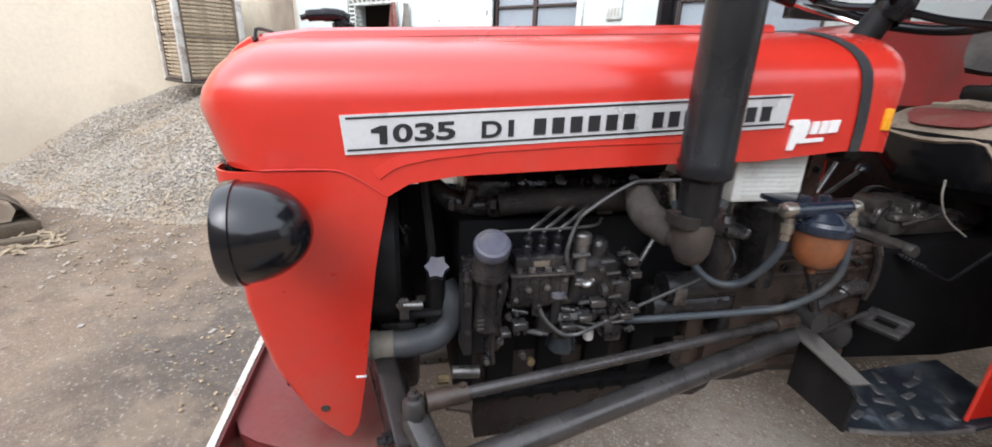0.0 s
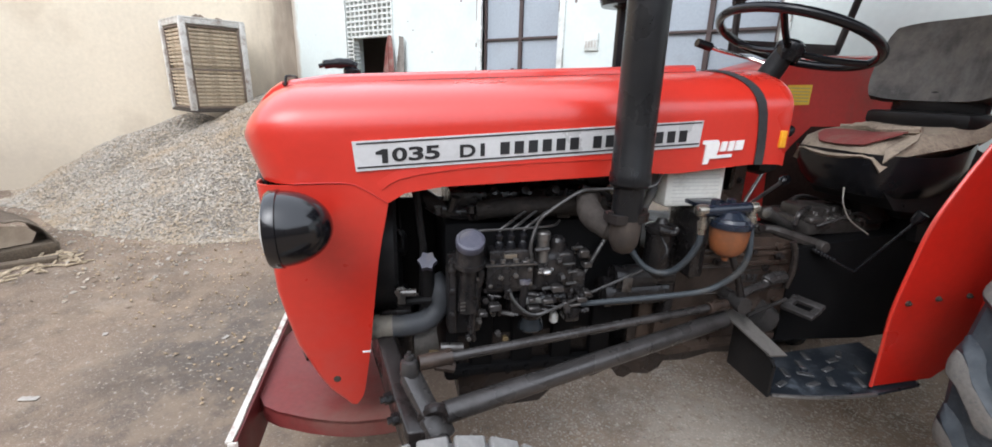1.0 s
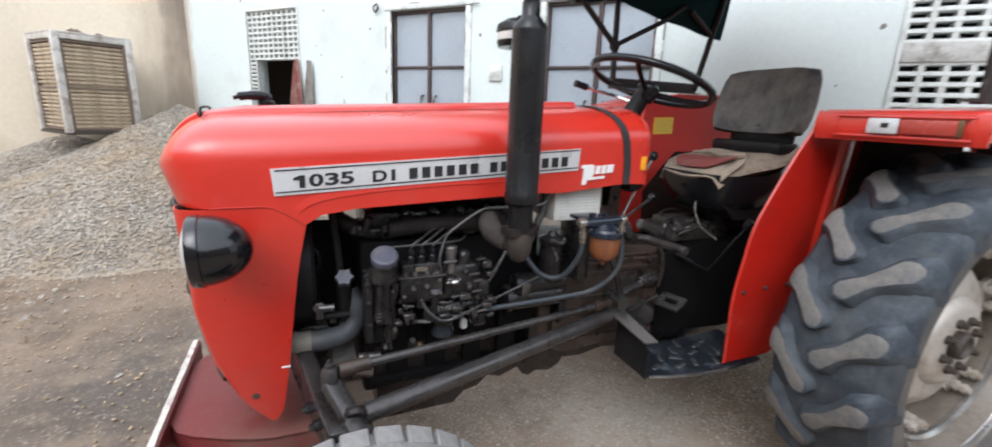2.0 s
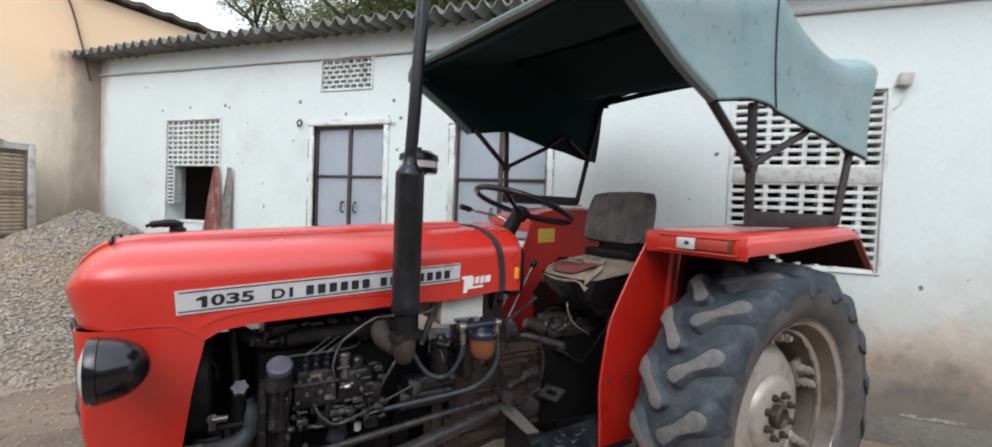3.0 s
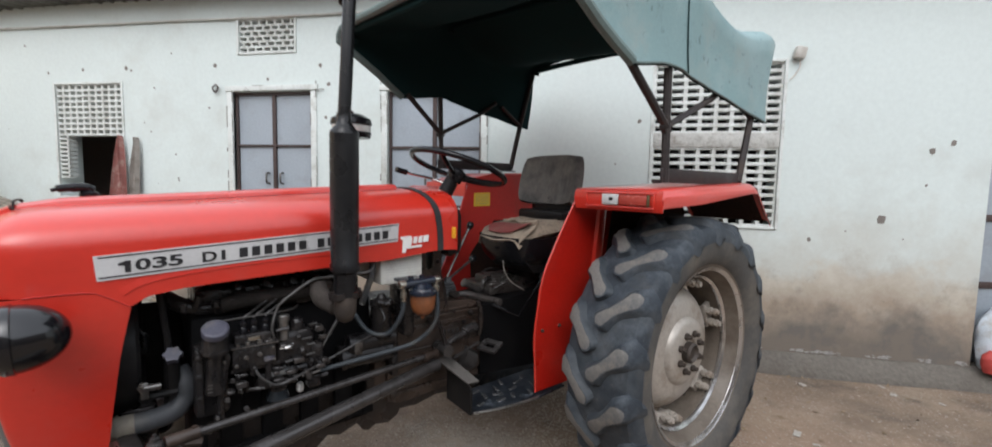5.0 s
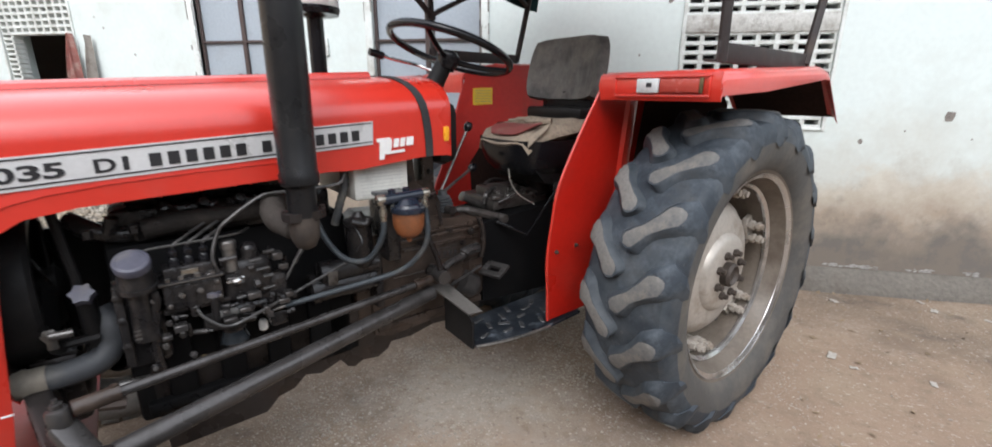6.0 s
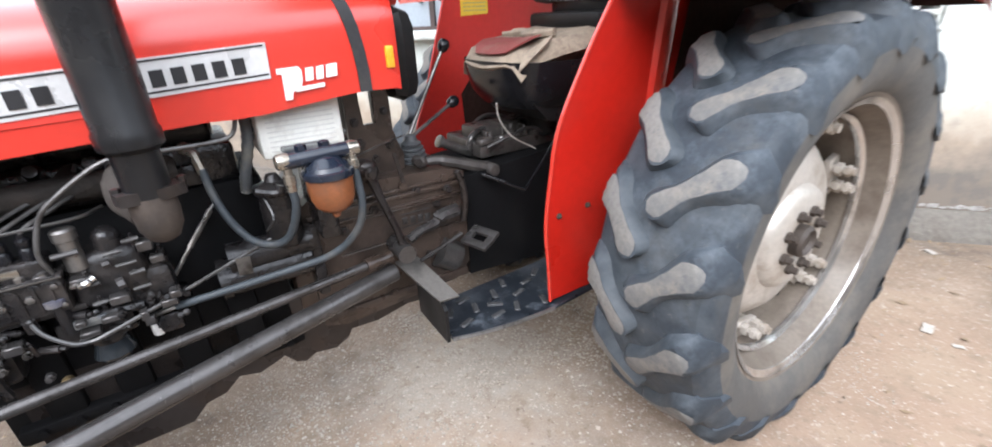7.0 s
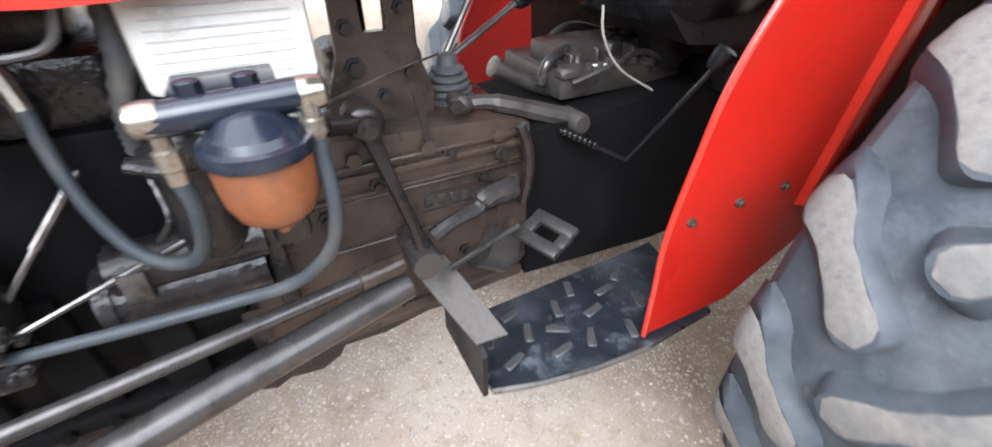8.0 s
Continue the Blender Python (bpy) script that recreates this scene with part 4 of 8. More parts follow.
# ---- front cowl panels ----
REAR = [(0.36, -2.3), (0.479, -2.277), (0.618, -2.254), (0.777, -2.234), (0.923, -2.214), (1.053, -2.187), (1.09, -2.235), (1.106, -2.28)]
FRONT = [(0.36, -2.31), (0.4, -2.315), (0.47, -2.335), (0.525, -2.375), (0.668, -2.425), (0.832, -2.45), (1.049, -2.462), (1.2, -2.47)]
for s in (1, -1):
    bm = B()
    rows = []
    zs = [0.452, 0.456, 0.466, 0.482, 0.51, 0.55, 0.6, 0.668, 0.75, 0.832, 0.9, 0.96, 1.0, 1.03, 1.053, 1.075, 1.09, 1.104]
    for z in zs:
        w = HW - max(0, 1.05 - z) * 0.1
        xr, xf = steps(REAR, z), steps(FRONT, z)
        round_low = max(0.0, 0.5 - z) / 0.048
        xr -= 0.016 * round_low ** 2
        xf += 0.012 * round_low ** 2
        xf -= 0.017 * min(1.0, max(0.12, (z - 0.42) / 0.35)) + 0.007 * min(1.0, max(0.0, (z - 0.9) / 0.2))
        r = 0.018 + 0.04 * min(1.0, max(0.0, (z - 0.85) / 0.22))
        row = [Vector((xr + (xf + r - xr) * i / 5, HC - s * w, z)) for i in range(6)]
        for i in range(1, 5):
            a = math.pi / 2 * i / 4
            row.append(Vector((xf + r - r * math.sin(a), HC - s * (w - r * (1 - math.cos(a))), z)))
        row.append(Vector((xf + 0.001, HC - s * (w - r - 0.025), z)))
        rows.append(row)
    grid_sheet(bm, rows, 0.004)
    cowl = part("side_cowl", bm, RED, tractor, "red front side panel tapering to a rounded tip", angle=50)
    bm = lathe(B(), [(0.0, 0.004), (0.009, 0.004), (0.011, 0.001), (0.011, -0.004)], 12, along((-2.345, HC - s * (HW - 0.052), 0.548), (-2.345, HC - s * (HW + 0.5), 0.548)))
    part("bolt", bm, RUST, cowl, "dull bolt near the tip")
    bm = box(B(), -2.262, HC - s * (HW - 0.043), 0.63, 0.022, 0.004, 0.006, 0.001)
    part("paint_scratch", bm, WHITE_INK, cowl)
bm = B()


def grille_at(y, z):
    """Front of the bowed radiator grille."""
    return steps(FRONT, z) - 0.012 - 0.045 * (1 - (y / 0.2) ** 2)


LEVELS = (0.58, 0.67, 0.75, 0.83, 0.92, 1.0, 1.06, 1.1)
grid_sheet(bm, [[Vector((grille_at(y, z) + 0.008, HC + y, z)) for z in LEVELS] for y in [-0.195 + 0.03 * i for i in range(14)]], 0.004)
grille = part("grille", bm, BLACK_DULL, tractor, "slatted grey radiator grille between the cowl panels")
for i in range(19):
    y = -0.18 + 0.02 * i
    part("grille_bar", tube(B(), [(grille_at(y, z), HC + y, z) for z in LEVELS], 0.0042, 6), GRILLE_GREY, grille)
for z in (0.6, 0.85, 1.09):
    part("grille_rail", tube(B(), [(grille_at(y, z) - 0.003, HC + y, z) for y in (-0.19, -0.12, -0.05, 0.0, 0.05, 0.12, 0.19)], 0.006, 8), BLACK_DULL, grille)

# ---- lettering ----
def letters(bm, text, x0, x1, z0, height, y, slope, bold=0.0):
    """Raised flat characters on the near side of the hood, from x0 to x1."""
    cu = bpy.data.curves.new("letters", "FONT")
    cu.body, cu.size, cu.offset, cu.extrude = text, 1.0, bold, 0.0
    ob = bpy.data.objects.new("letters", cu)
    me = bpy.data.meshes.new_from_object(ob)
    bpy.data.objects.remove(ob)
    co = np.array([v.co for v in me.vertices])
    lo, hi = co.min(0), co.max(0)
    vs = []
    for v in me.vertices:
        u, w = (v.co.x - lo[0]) / (hi[0] - lo[0]), (v.co.y - lo[1]) / (hi[1] - lo[1])
        vs.append(bm.verts.new((x0 + (x1 - x0) * u, y, z0 + u * (x1 - x0) * slope + w * height)))
    for f in me.polygons:
        bm.faces.new([vs[i] for i in f.vertices])
    bpy.data.meshes.remove(me)


SLOPE = 0.062
Y_DEC = HC - HW - 0.0042
DX0, DX1, DZ0, DH = -2.257, -1.362, 1.134, 0.069
bm = prism(B(), [(DX0, DZ0), (DX1 - 0.004, DZ0 + 0.056), (DX1, DZ0 + 0.056 + DH), (DX0 - 0.006, DZ0 + DH)], Y_DEC, Y_DEC + 0.006)
decal = part("name_decal", bm, DECAL, tractor, "long silver decal strip with black characters")
bm = B()
for off in (0.0025, DH - 0.011):
    prism(bm, [(DX0 + 0.004, DZ0 + off + 0.004), (DX1 - 0.006, DZ0 + 0.056 + off + 0.004), (DX1 - 0.006, DZ0 + 0.056 + off + 0.0075), (DX0 + 0.004, DZ0 + off + 0.0075)], Y_DEC - 0.0012, Y_DEC)
part("border_line", bm, DECAL_INK, decal, "thin black border lines")


def dec_z(x):
    return DZ0 + (x - DX0) * SLOPE + 0.016


W4 = 0.153 / 4
for i, ch in enumerate("1035"):
    bm = B()
    xa = -2.213 + i * W4
    if ch == "1":
        q = [(0.42, 0), (0.78, 0), (0.78, 1), (0.5, 1), (0.05, 0.78), (0.05, 0.6), (0.42, 0.6)]
        prism(bm, [(xa + W4 * u, dec_z(xa) + 0.001 + 0.033 * v) for u, v in q], Y_DEC - 0.0017, Y_DEC - 0.0007)
        part("numeral", bm, DECAL_INK, decal, shade=False)
        continue
    letters(bm, ch, xa + (0.01 if ch == "1" else 0.001), xa + W4 * (0.78 if ch == "1" else 0.94), dec_z(xa) + 0.001, 0.033, Y_DEC - 0.0015, SLOPE, 0.012 if ch == "1" else 0.03)
    part("numeral", bm, DECAL_INK, decal, shade=False)
for ch, xa, xb in (("D", -2.014, -1.976), ("I", -1.964, -1.953)):
    bm = B()
    letters(bm, ch, xa, xb, dec_z(xa), 0.031, Y_DEC - 0.0015, SLOPE, 0.03)
    part("letter", bm, DECAL_INK, decal, shade=False)
# maker's name as plain bars, one for each character
bars = [(-1.92, 6, -1.704), (-1.678, 8, -1.401)]
for x0, n, x1 in bars:
    w = (x1 - x0) / n
    for i in range(n):
        bm = B()
        xa, xb = x0 + i * w + w * 0.15, x0 + (i + 1) * w - w * 0.2
        za = dec_z(xa) + 0.001
        prism(bm, [(xa, za), (xb, za + (xb - xa) * SLOPE), (xb, za + 0.03 + (xb - xa) * SLOPE), (xa, za + 0.03)], Y_DEC - 0.0022, Y_DEC - 0.0006)
        part("name_bar", bm, DECAL_INK, decal)
# small white emblem behind the strip, as plain shapes
bm = B()
ye = HC - HW - 0.006
for q in ([(-1.347, 1.142), (-1.333, 1.143), (-1.329, 1.158), (-1.31, 1.166), (-1.305, 1.182), (-1.304, 1.2), (-1.31, 1.208), (-1.353, 1.206), (-1.354, 1.196), (-1.344, 1.195)],
          [(-1.299, 1.177), (-1.283, 1.178), (-1.279, 1.204), (-1.295, 1.203)],
          [(-1.276, 1.178), (-1.261, 1.179), (-1.257, 1.206), (-1.272, 1.204)],
          [(-1.255, 1.18), (-1.231, 1.182), (-1.228, 1.208), (-1.251, 1.206)],
          [(-1.324, 1.157), (-1.262, 1.162), (-1.261, 1.17), (-1.314, 1.166)]):
    prism(bm, q, ye, ye + 0.005)
part("white_emblem", bm, WHITE_INK, tractor, "small white emblem of plain shapes", shade=False)
# black strap over the hood's tail
bm = B()
rows = []
for x in (-1.184, -1.17, -1.156):
    sec = hood_section(x)
    mid = Vector((x, HC, 1.2))
    tilt = [0.05 * max(0.0, (p.z - 1.16) / (hood_top(x) - 1.16)) ** 2 for p in sec]      # the strap slants forward over the top
    rows.append([p + (p - mid).normalized() * 0.0045 - Vector((k, 0, 0.055 * k)) for p, k in zip(sec[:-3], tilt)])
grid_sheet(bm, rows, 0.002)
part("hood_strap", bm, STRAP, tractor, "black rubber strap across the hood's tail")
bm = box(B(), -1.103, HC - HW - 0.002, 1.21, 0.02, 0.01, 0.048, 0.003)
part("side_reflector", bm, AMBER, tractor, "small amber reflector")
# radiator cap lever
bm = B()
tube(bm, [(-2.36, 0.06, 1.372), (-2.335, 0.065, 1.379), (-2.29, 0.075, 1.382), (-2.262, 0.08, 1.375)], [0.006, 0.012, 0.014, 0.012], 10)
lathe(bm, [(0.024, 0), (0.024, 0.02), (0.014, 0.026), (0.012, 0.035), (0, 0.036)], 16, pose(-2.275, 0.08, 1.346))
part("cap_lever", bm, BLACK, tractor, "black lever cap on the hood's front")

# ---- head lamps ----
def head_lamp(y):
    c = Vector((-2.4, y, 1.035))
    m = along(c, c + Vector((-1, -0.05 if y < 0 else 0.05, -0.03)))
    bm = lathe(B(), [(0.08 * math.sin(a), 0.002 - 0.1 * math.cos(a)) for a in [math.pi / 2 * i / 12 for i in range(13)]] + [(0.083, 0.004), (0.082, 0.022), (0.078, 0.028), (0.072, 0.026)], 56, m)
    shell = part("head_lamp", bm, LAMP_BLACK, tractor, "round black head lamp bowl")
    bm = lathe(B(), [(0.073, 0.024), (0.06, 0.034), (0.038, 0.041), (0, 0.044)], 36, m)
    part("lens", bm, LENS, shell, "pale ribbed lamp glass")
    bm = B()
    s = 1 if y > HC else -1
    tube(bm, [(c.x + 0.02, c.y - s * 0.05, c.z), (c.x + 0.04, HC + s * (HW - 0.02), c.z + 0.005)], 0.012, 10, False)
    lathe(bm, [(0.03, 0), (0.03, 0.006), (0.0, 0.008)], 16, along((c.x + 0.03, HC + s * (HW + 0.001), c.z), (c.x + 0.03, HC + s * 2, c.z)))
    part("bracket", bm, BLACK, shell)


head_lamp(-0.335)
head_lamp(0.435)

# ---- front bumper ----
near = [(-2.6, 0.0), (-2.576, -0.05), (-2.53, -0.085), (-2.443, -0.127), (-2.375, -0.152), (-2.309, -0.168), (-2.227, -0.17), (-2.15, -0.16)]
far = [(x, 0.36 - y) for x, y in reversed(near)]
bumper = part("front_bumper", prism(B(), near + far, 0.39, 0.4, "z"), MAROON, tractor, "dull maroon steel bumper plate", angle=30)
bm = B()
grid_sheet(bm, [[Vector((x, y, z)) for x, y in near] for z in (0.398, 0.365, 0.345)], 0.006)
part("bumper_lip", bm, MAROON, bumper)
part("bumper_face", prism(B(), [(-2.612, 0.27), (-2.6, 0.27), (-2.6, 0.425), (-2.62, 0.43)], -0.228, 0.5), MAROON, bumper)
bm = B()
edge_y = [-0.228 + 0.026 * i for i in range(29)]
grid_sheet(bm, [[Vector((-2.616 + 0.003 * noise.noise((y * 9, k * 3, 1)) + dx, y, 0.4325 + 0.002 * noise.noise((y * 14, k, 5)))) for y in edge_y] for k, dx in enumerate((-0.009, 0.009))], 0.006)
box(bm, -2.606, -0.231, 0.35, 0.026, 0.006, 0.16, 0.002)
part("bumper_edge", bm, WORN_WHITE, bumper, "edge worn to pale bare metal")

# ---- front axle ----
bm = B()
prism(bm, [(0.3, 0.655), (-0.05, 0.66), (-0.2, 0.65), (-0.36, 0.6), (-0.46, 0.585), (-0.46, 0.5), (-0.34, 0.51), (-0.05, 0.56), (0.3, 0.56)], -2.242, -2.194, "x")
for v in bm.verts:
    v.co.x -= 0.238 * (min(v.co.y, 0.0) + 0.13)
bmesh.ops.bevel(bm, geom=list(bm.edges), offset=0.008, segments=2, affect="EDGES", profile=0.5)
box(bm, -2.18, 0.02, 0.6, 0.1, 0.2, 0.2, 0.02)
part("axle_beam", bm, DARK_CAST, tractor, "oily black front axle beam")
bm = B()
lathe(bm, [(0.012, -0.034), (0.0205, -0.03), (0.0215, -0.022), (0.0215, 0.008), (0.018, 0.016), (0.011, 0.018), (0.011, 0.028), (0.005, 0.029), (0.005, 0.038), (0, 0.039)], 16, pose(-2.152, -0.365, 0.695))
lathe(bm, [(0.0235, -0.006), (0.0235, 0.0)], 16, pose(-2.152, -0.365, 0.682))
arm = along((-2.152, -0.366, 0.672), (-2.088, -0.447, 0.555))
box(bm, 0, 0, 0.07, 0.052, 0.03, 0.15, 0.009, arm)
box(bm, 0, 0, 0.135, 0.072, 0.04, 0.07, 0.013, arm)
tube(bm, [(-2.1, -0.41, 0.55), (-2.085, -0.5, 0.548)], 0.026, 12, False)
lathe(bm, [(0.012, 0), (0.012, 0.012), (0, 0.013)], 6, along((-2.085, -0.5, 0.552), (-2.08, -0.52, 0.6)))
part("steering_arm", bm, ROD, tractor, "forged steering arm with a ball joint")
for y in (-0.3, -0.38):
    x = -2.242 - 0.238 * (y + 0.13)
    bm = lathe(B(), [(0.015, -0.01), (0.015, 0.016), (0.009, 0.017), (0.009, 0.026), (0, 0.027)], 6, along((x, y, 0.565), (x - 0.1, y - 0.03, 0.565)))
    part("axle_bolt", bm, GREASE, tractor)
rod = part("drag_link", tube(B(), [(-2.13, -0.362, 0.699), (-1.178, -0.195, 0.69)], 0.0125, 12, False), ROD, tractor, "long dark steering drag link")
bm = B()
for p, q in (((-2.13, -0.362, 0.699), (-2.05, -0.348, 0.699)),):
    tube(bm, [p, q], 0.019, 10, False)
part("rod_end", tube(B(), [(-1.24, -0.206, 0.691), (-1.165, -0.193, 0.69)], 0.019, 10, False), BROWN_IRON, rod)
tube(bm, [(-2.06, -0.35, 0.72), (-2.055, -0.35, 0.66)], 0.008, 8, False)
tube(bm, [(-2.09, -0.354, 0.685), (-2.045, -0.354, 0.672)], 0.014, 8, False)
part("rod_clamp", bm, BROWN_IRON, rod)
bm = B()
tube(bm, [(-2.075, -0.425, 0.6), (-1.16, -0.19, 0.637)], 0.0265, 14, False)
part("radius_rod", bm, ROD, tractor, "thick dark radius rod from axle to gearbox")
bm = B()
tube(bm, [(-2.098 + 0.031 * math.cos(k * 0.5236), -0.425, 0.585 + 0.031 * math.sin(k * 0.5236)) for k in range(13)], 0.0145, 8, False)
lathe(bm, [(0.034, -0.1), (0.036, -0.08), (0.036, 0.03), (0.026, 0.045), (0, 0.047)], 16, pose(-2.13, -0.47, 0.5))
part("rod_socket", bm, DARK_CAST, tractor)

# ---- wheels ----
def tyre_radius(y, half, r0, crown):
    u = min(1.0, abs(y) / half)
    return r0 - crown * u ** 2.4


def big_wheel(y, side):
    """A rear wheel; side is -1 on the near side: its outer face points that way."""
    hub = new("rear_wheel")
    hub.empty_display_size = 0.1
    hub.parent = tractor
    hub.matrix_basis = pose(-0.108, y, 0.636)
    tagged(hub, "large rear wheel with worn chevron tyre and silver rim")
    turn = pose(0, 0, 0, 90 * (1 if side < 0 else -1), 0, 0)      # lathe z becomes the outer side
    half = 0.2
    wall = [(0.436, 0.143), (0.45, 0.157), (0.485, 0.172), (0.52, 0.178), (0.545, 0.179)]
    shoulder = [(0.545, 0.179), (0.575, 0.176), (0.6, 0.166)]
    tread = [(tyre_radius(w, half, 0.628, 0.03), w) for w in (0.15, 0.11, 0.06, 0.0, -0.06, -0.11, -0.15)]
    inner = [(r, -h) for r, h in reversed(wall + shoulder[1:])]
    part("tyre", lathe(B(), tread, 72, turn), TYRE, hub, "black tread ground of the tyre", angle=60)
    part("sidewall", lathe(B(), wall, 72, turn), TYRE_WALL, hub, "dusty grey-brown outer sidewall", angle=60)
    part("tyre_shoulder", lathe(B(), shoulder + [tread[0]], 72, turn), TYRE, hub, "dark outer shoulder of the tyre", angle=60)
    part("inner_sidewall", lathe(B(), [tread[-1]] + inner, 72, turn), TYRE, hub, angle=60)
    flip = 1 if side < 0 else -1

    def lug(sign):
        """One tread bar from the middle line up and over the shoulder, with a worn bone-shaped face."""
        bm = B()

        def line(s):
            if sign > 0:
                return 0.64 * radians(0.5 + 15.6 * s ** 0.92), -0.015 + 0.202 * s
            return 0.64 * radians(0.5 + 16.5 * s ** 0.92), -(0.022 + 0.166 * s)

        def at(s, off, lift):
            (a0, w0), (a1, w1) = line(max(0.0, s - 0.02)), line(min(1.0, s + 0.02))
            a, w = line(s)
            d = math.hypot(a1 - a0, w1 - w0)
            a, w = a - (w1 - w0) / d * off * sign, w + (a1 - a0) / d * off * sign
            w = max(-0.188, min(0.188, w))
            over = max(0.0, abs(w) - 0.15) / 0.038
            ground = tyre_radius(w, half, 0.62, 0.03) - 0.05 * over ** 1.5
            crown = 0.6555 - 0.014 * (w / half) ** 2 - 0.06 * over ** 1.6
            r = ground + (crown - ground) * (lift * (1 - 0.55 * max(0.0, (s - 0.8) / 0.2)) if lift > 0 else lift)
            return Vector((-r * math.cos(a / 0.64), -w * flip, r * math.sin(a / 0.64)))

        def wide(s):
            u = min(1.0, s / 0.72)
            h = 0.0225 + 0.0125 * abs(2 * u - 1) ** 1.8 + 0.002 * math.sin(11 * s + sign)
            return h * (math.sqrt(1 - (1 - s / 0.12) ** 2) * 0.8 + 0.2 if s < 0.12 else 1.0)
        ss = [0.0, 0.015, 0.04, 0.08, 0.12] + [0.12 + 0.88 * i / 9 for i in range(1, 10)]
        rows = [[at(s, wide(s) * k, z) for k, z in ((-2.0, -0.4), (-1.3, 0.78), (-0.95, 1.0), (0, 1.02), (0.95, 1.0), (1.3, 0.78), (2.0, -0.4))] for s in ss]
        rows.insert(0, [at(0.0, wide(0.0) * k, -0.4) for k in (-2.0, -1.3, -0.9, 0, 0.9, 1.3, 2.0)])
        grid_sheet(bm, rows)
        bm.faces.new([bm.verts.new(p) for p in rows[-1]])
        bmesh.ops.remove_doubles(bm, verts=bm.verts, dist=1e-5)
        count = len(bm.faces)
        end = 0.84 if sign > 0 else 0.88
        ts = [0.0, 0.04, 0.1, 0.17] + [0.17 + 0.66 * i / 7 for i in range(1, 8)] + [0.9, 0.96, 1.0]
        rows = []
        for t in ts:
            s = 0.015 + (end - 0.015) * t
            e = min(t / 0.1, (1 - t) / 0.17, 1.0)
            h = wide(s) * 0.92 * max(0.12, math.sqrt(1 - (1 - e) ** 2))
            h *= 1 + 0.07 * math.sin(23 * t + 2 * sign)
            rows.append([at(s, h * k, 1.045 if abs(k) < 1 else 1.02) for k in (-1, -0.8, 0, 0.8, 1)])
        grid_sheet(bm, rows)
        return bm, count
    count = 18
    for sign, off in ((1, 0.0), (-1, 0.49)):
        first = None
        for k in range(count):
            m = pose(0, 0, 0, 0, 360 / count * (k + off), 0)
            if first is None:
                bm, count_dark = lug(sign)
                me = link_mesh("lug", bm, TYRE, angle=35)
                me.materials.append(LUG)
                for f in me.polygons:
                    f.material_index = 1 if f.index >= count_dark else 0
                first = new("lug", me)
                first.parent = hub
                first.matrix_basis = m
            else:
                again(first, "lug", hub, m)
    # rim and disc
    rim = part("rim", lathe(B(), [(0.375, -0.02), (0.368, 0.02), (0.373, 0.06), (0.39, 0.085), (0.404, 0.128), (0.419, 0.135), (0.437, 0.143), (0.44, 0.137), (0.43, 0.126)], 64, turn), BARREL, hub, "dusty silver rim with a bright lip")
    part("rim_ring", lathe(B(), [(0.4015, 0.12), (0.405, 0.13), (0.419, 0.1365), (0.424, 0.141)], 64, turn), CHROME, rim)
    outer = turn
    turn = turn @ pose(0, 0, -0.035)
    part("wheel_disc", lathe(B(), [(0.318, -0.075), (0.317, -0.04), (0.306, -0.004), (0.284, 0.03), (0.252, 0.058), (0.225, 0.07), (0.168, 0.078), (0.158, 0.096), (0.138, 0.106), (0.07, 0.108), (0.064, 0.098), (0.0, 0.096)], 48, turn), RIM, hub, "dished silver wheel disc")
    part("inner_rim", lathe(B(), [(0.375, -0.02), (0.375, -0.1), (0.405, -0.13), (0.436, -0.143)], 48, outer), BARREL, hub)
    bm = lathe(B(), [(0.05, 0.08), (0.05, 0.125), (0.04, 0.135), (0.03, 0.122), (0, 0.121)], 24, turn)
    part("hub_cap", bm, RUST, hub, "rusty hub end")
    part("rim_step", lathe(B(), [(0.372, 0.045), (0.362, 0.052), (0.361, 0.064), (0.374, 0.074)], 64, outer), CHROME, rim)
    hole = None
    for k in range(4):
        a = 2 * math.pi * (k + 0.2) / 4
        m = turn @ pose(0.262 * math.cos(a), 0.262 * math.sin(a), 0.051, 0, 0, 0)
        if hole is None:
            hole = part("disc_hole", lathe(B(), [(0.0, 0.004), (0.008, 0.004), (0.01, 0.0)], 10), BLACK_DULL, hub)
            hole.matrix_basis = m
        else:
            again(hole, "disc_hole", hub, m)
    nut = None
    for k in range(8):
        a = 2 * math.pi * (k + 0.5) / 8
        m = turn @ pose(0.092 * math.cos(a), 0.092 * math.sin(a), 0.102)
        if nut is None:
            nut = part("wheel_nut", lathe(B(), [(0.017, 0), (0.017, 0.018), (0.011, 0.02), (0.011, 0.034), (0, 0.036)], 6), RUST, hub)
            nut.matrix_basis = m
        else:
            again(nut, "wheel_nut", hub, m)
    clamp = None
    for k in range(6):
        a = 2 * math.pi * (k + 0.33) / 6
        m = outer @ pose(0, 0, 0, 0, 0, math.degrees(a))
        if clamp is None:
            bm = B()
            for s in (-1, 1):
                tube(bm, [(0.33, s * 0.034, -0.05), (0.33, s * 0.034, 0.066)], 0.0135, 8, False)
                lathe(bm, [(0.022, 0.012), (0.022, 0.03), (0, 0.031)], 6, pose(0.33, s * 0.034, 0))
                lathe(bm, [(0.02, 0.0), (0.02, 0.012), (0, 0.013)], 6, pose(0.33, s * 0.034, 0.042))
            box(bm, 0.345, 0, -0.01, 0.06, 0.13, 0.022, 0.004)
            clamp = part("rim_clamp", bm, RIM, hub)
            clamp.matrix_basis = m
        else:
            again(clamp, "rim_clamp", hub, m)
    return hub


big_wheel(-0.698, -1)
big_wheel(0.675, 1)


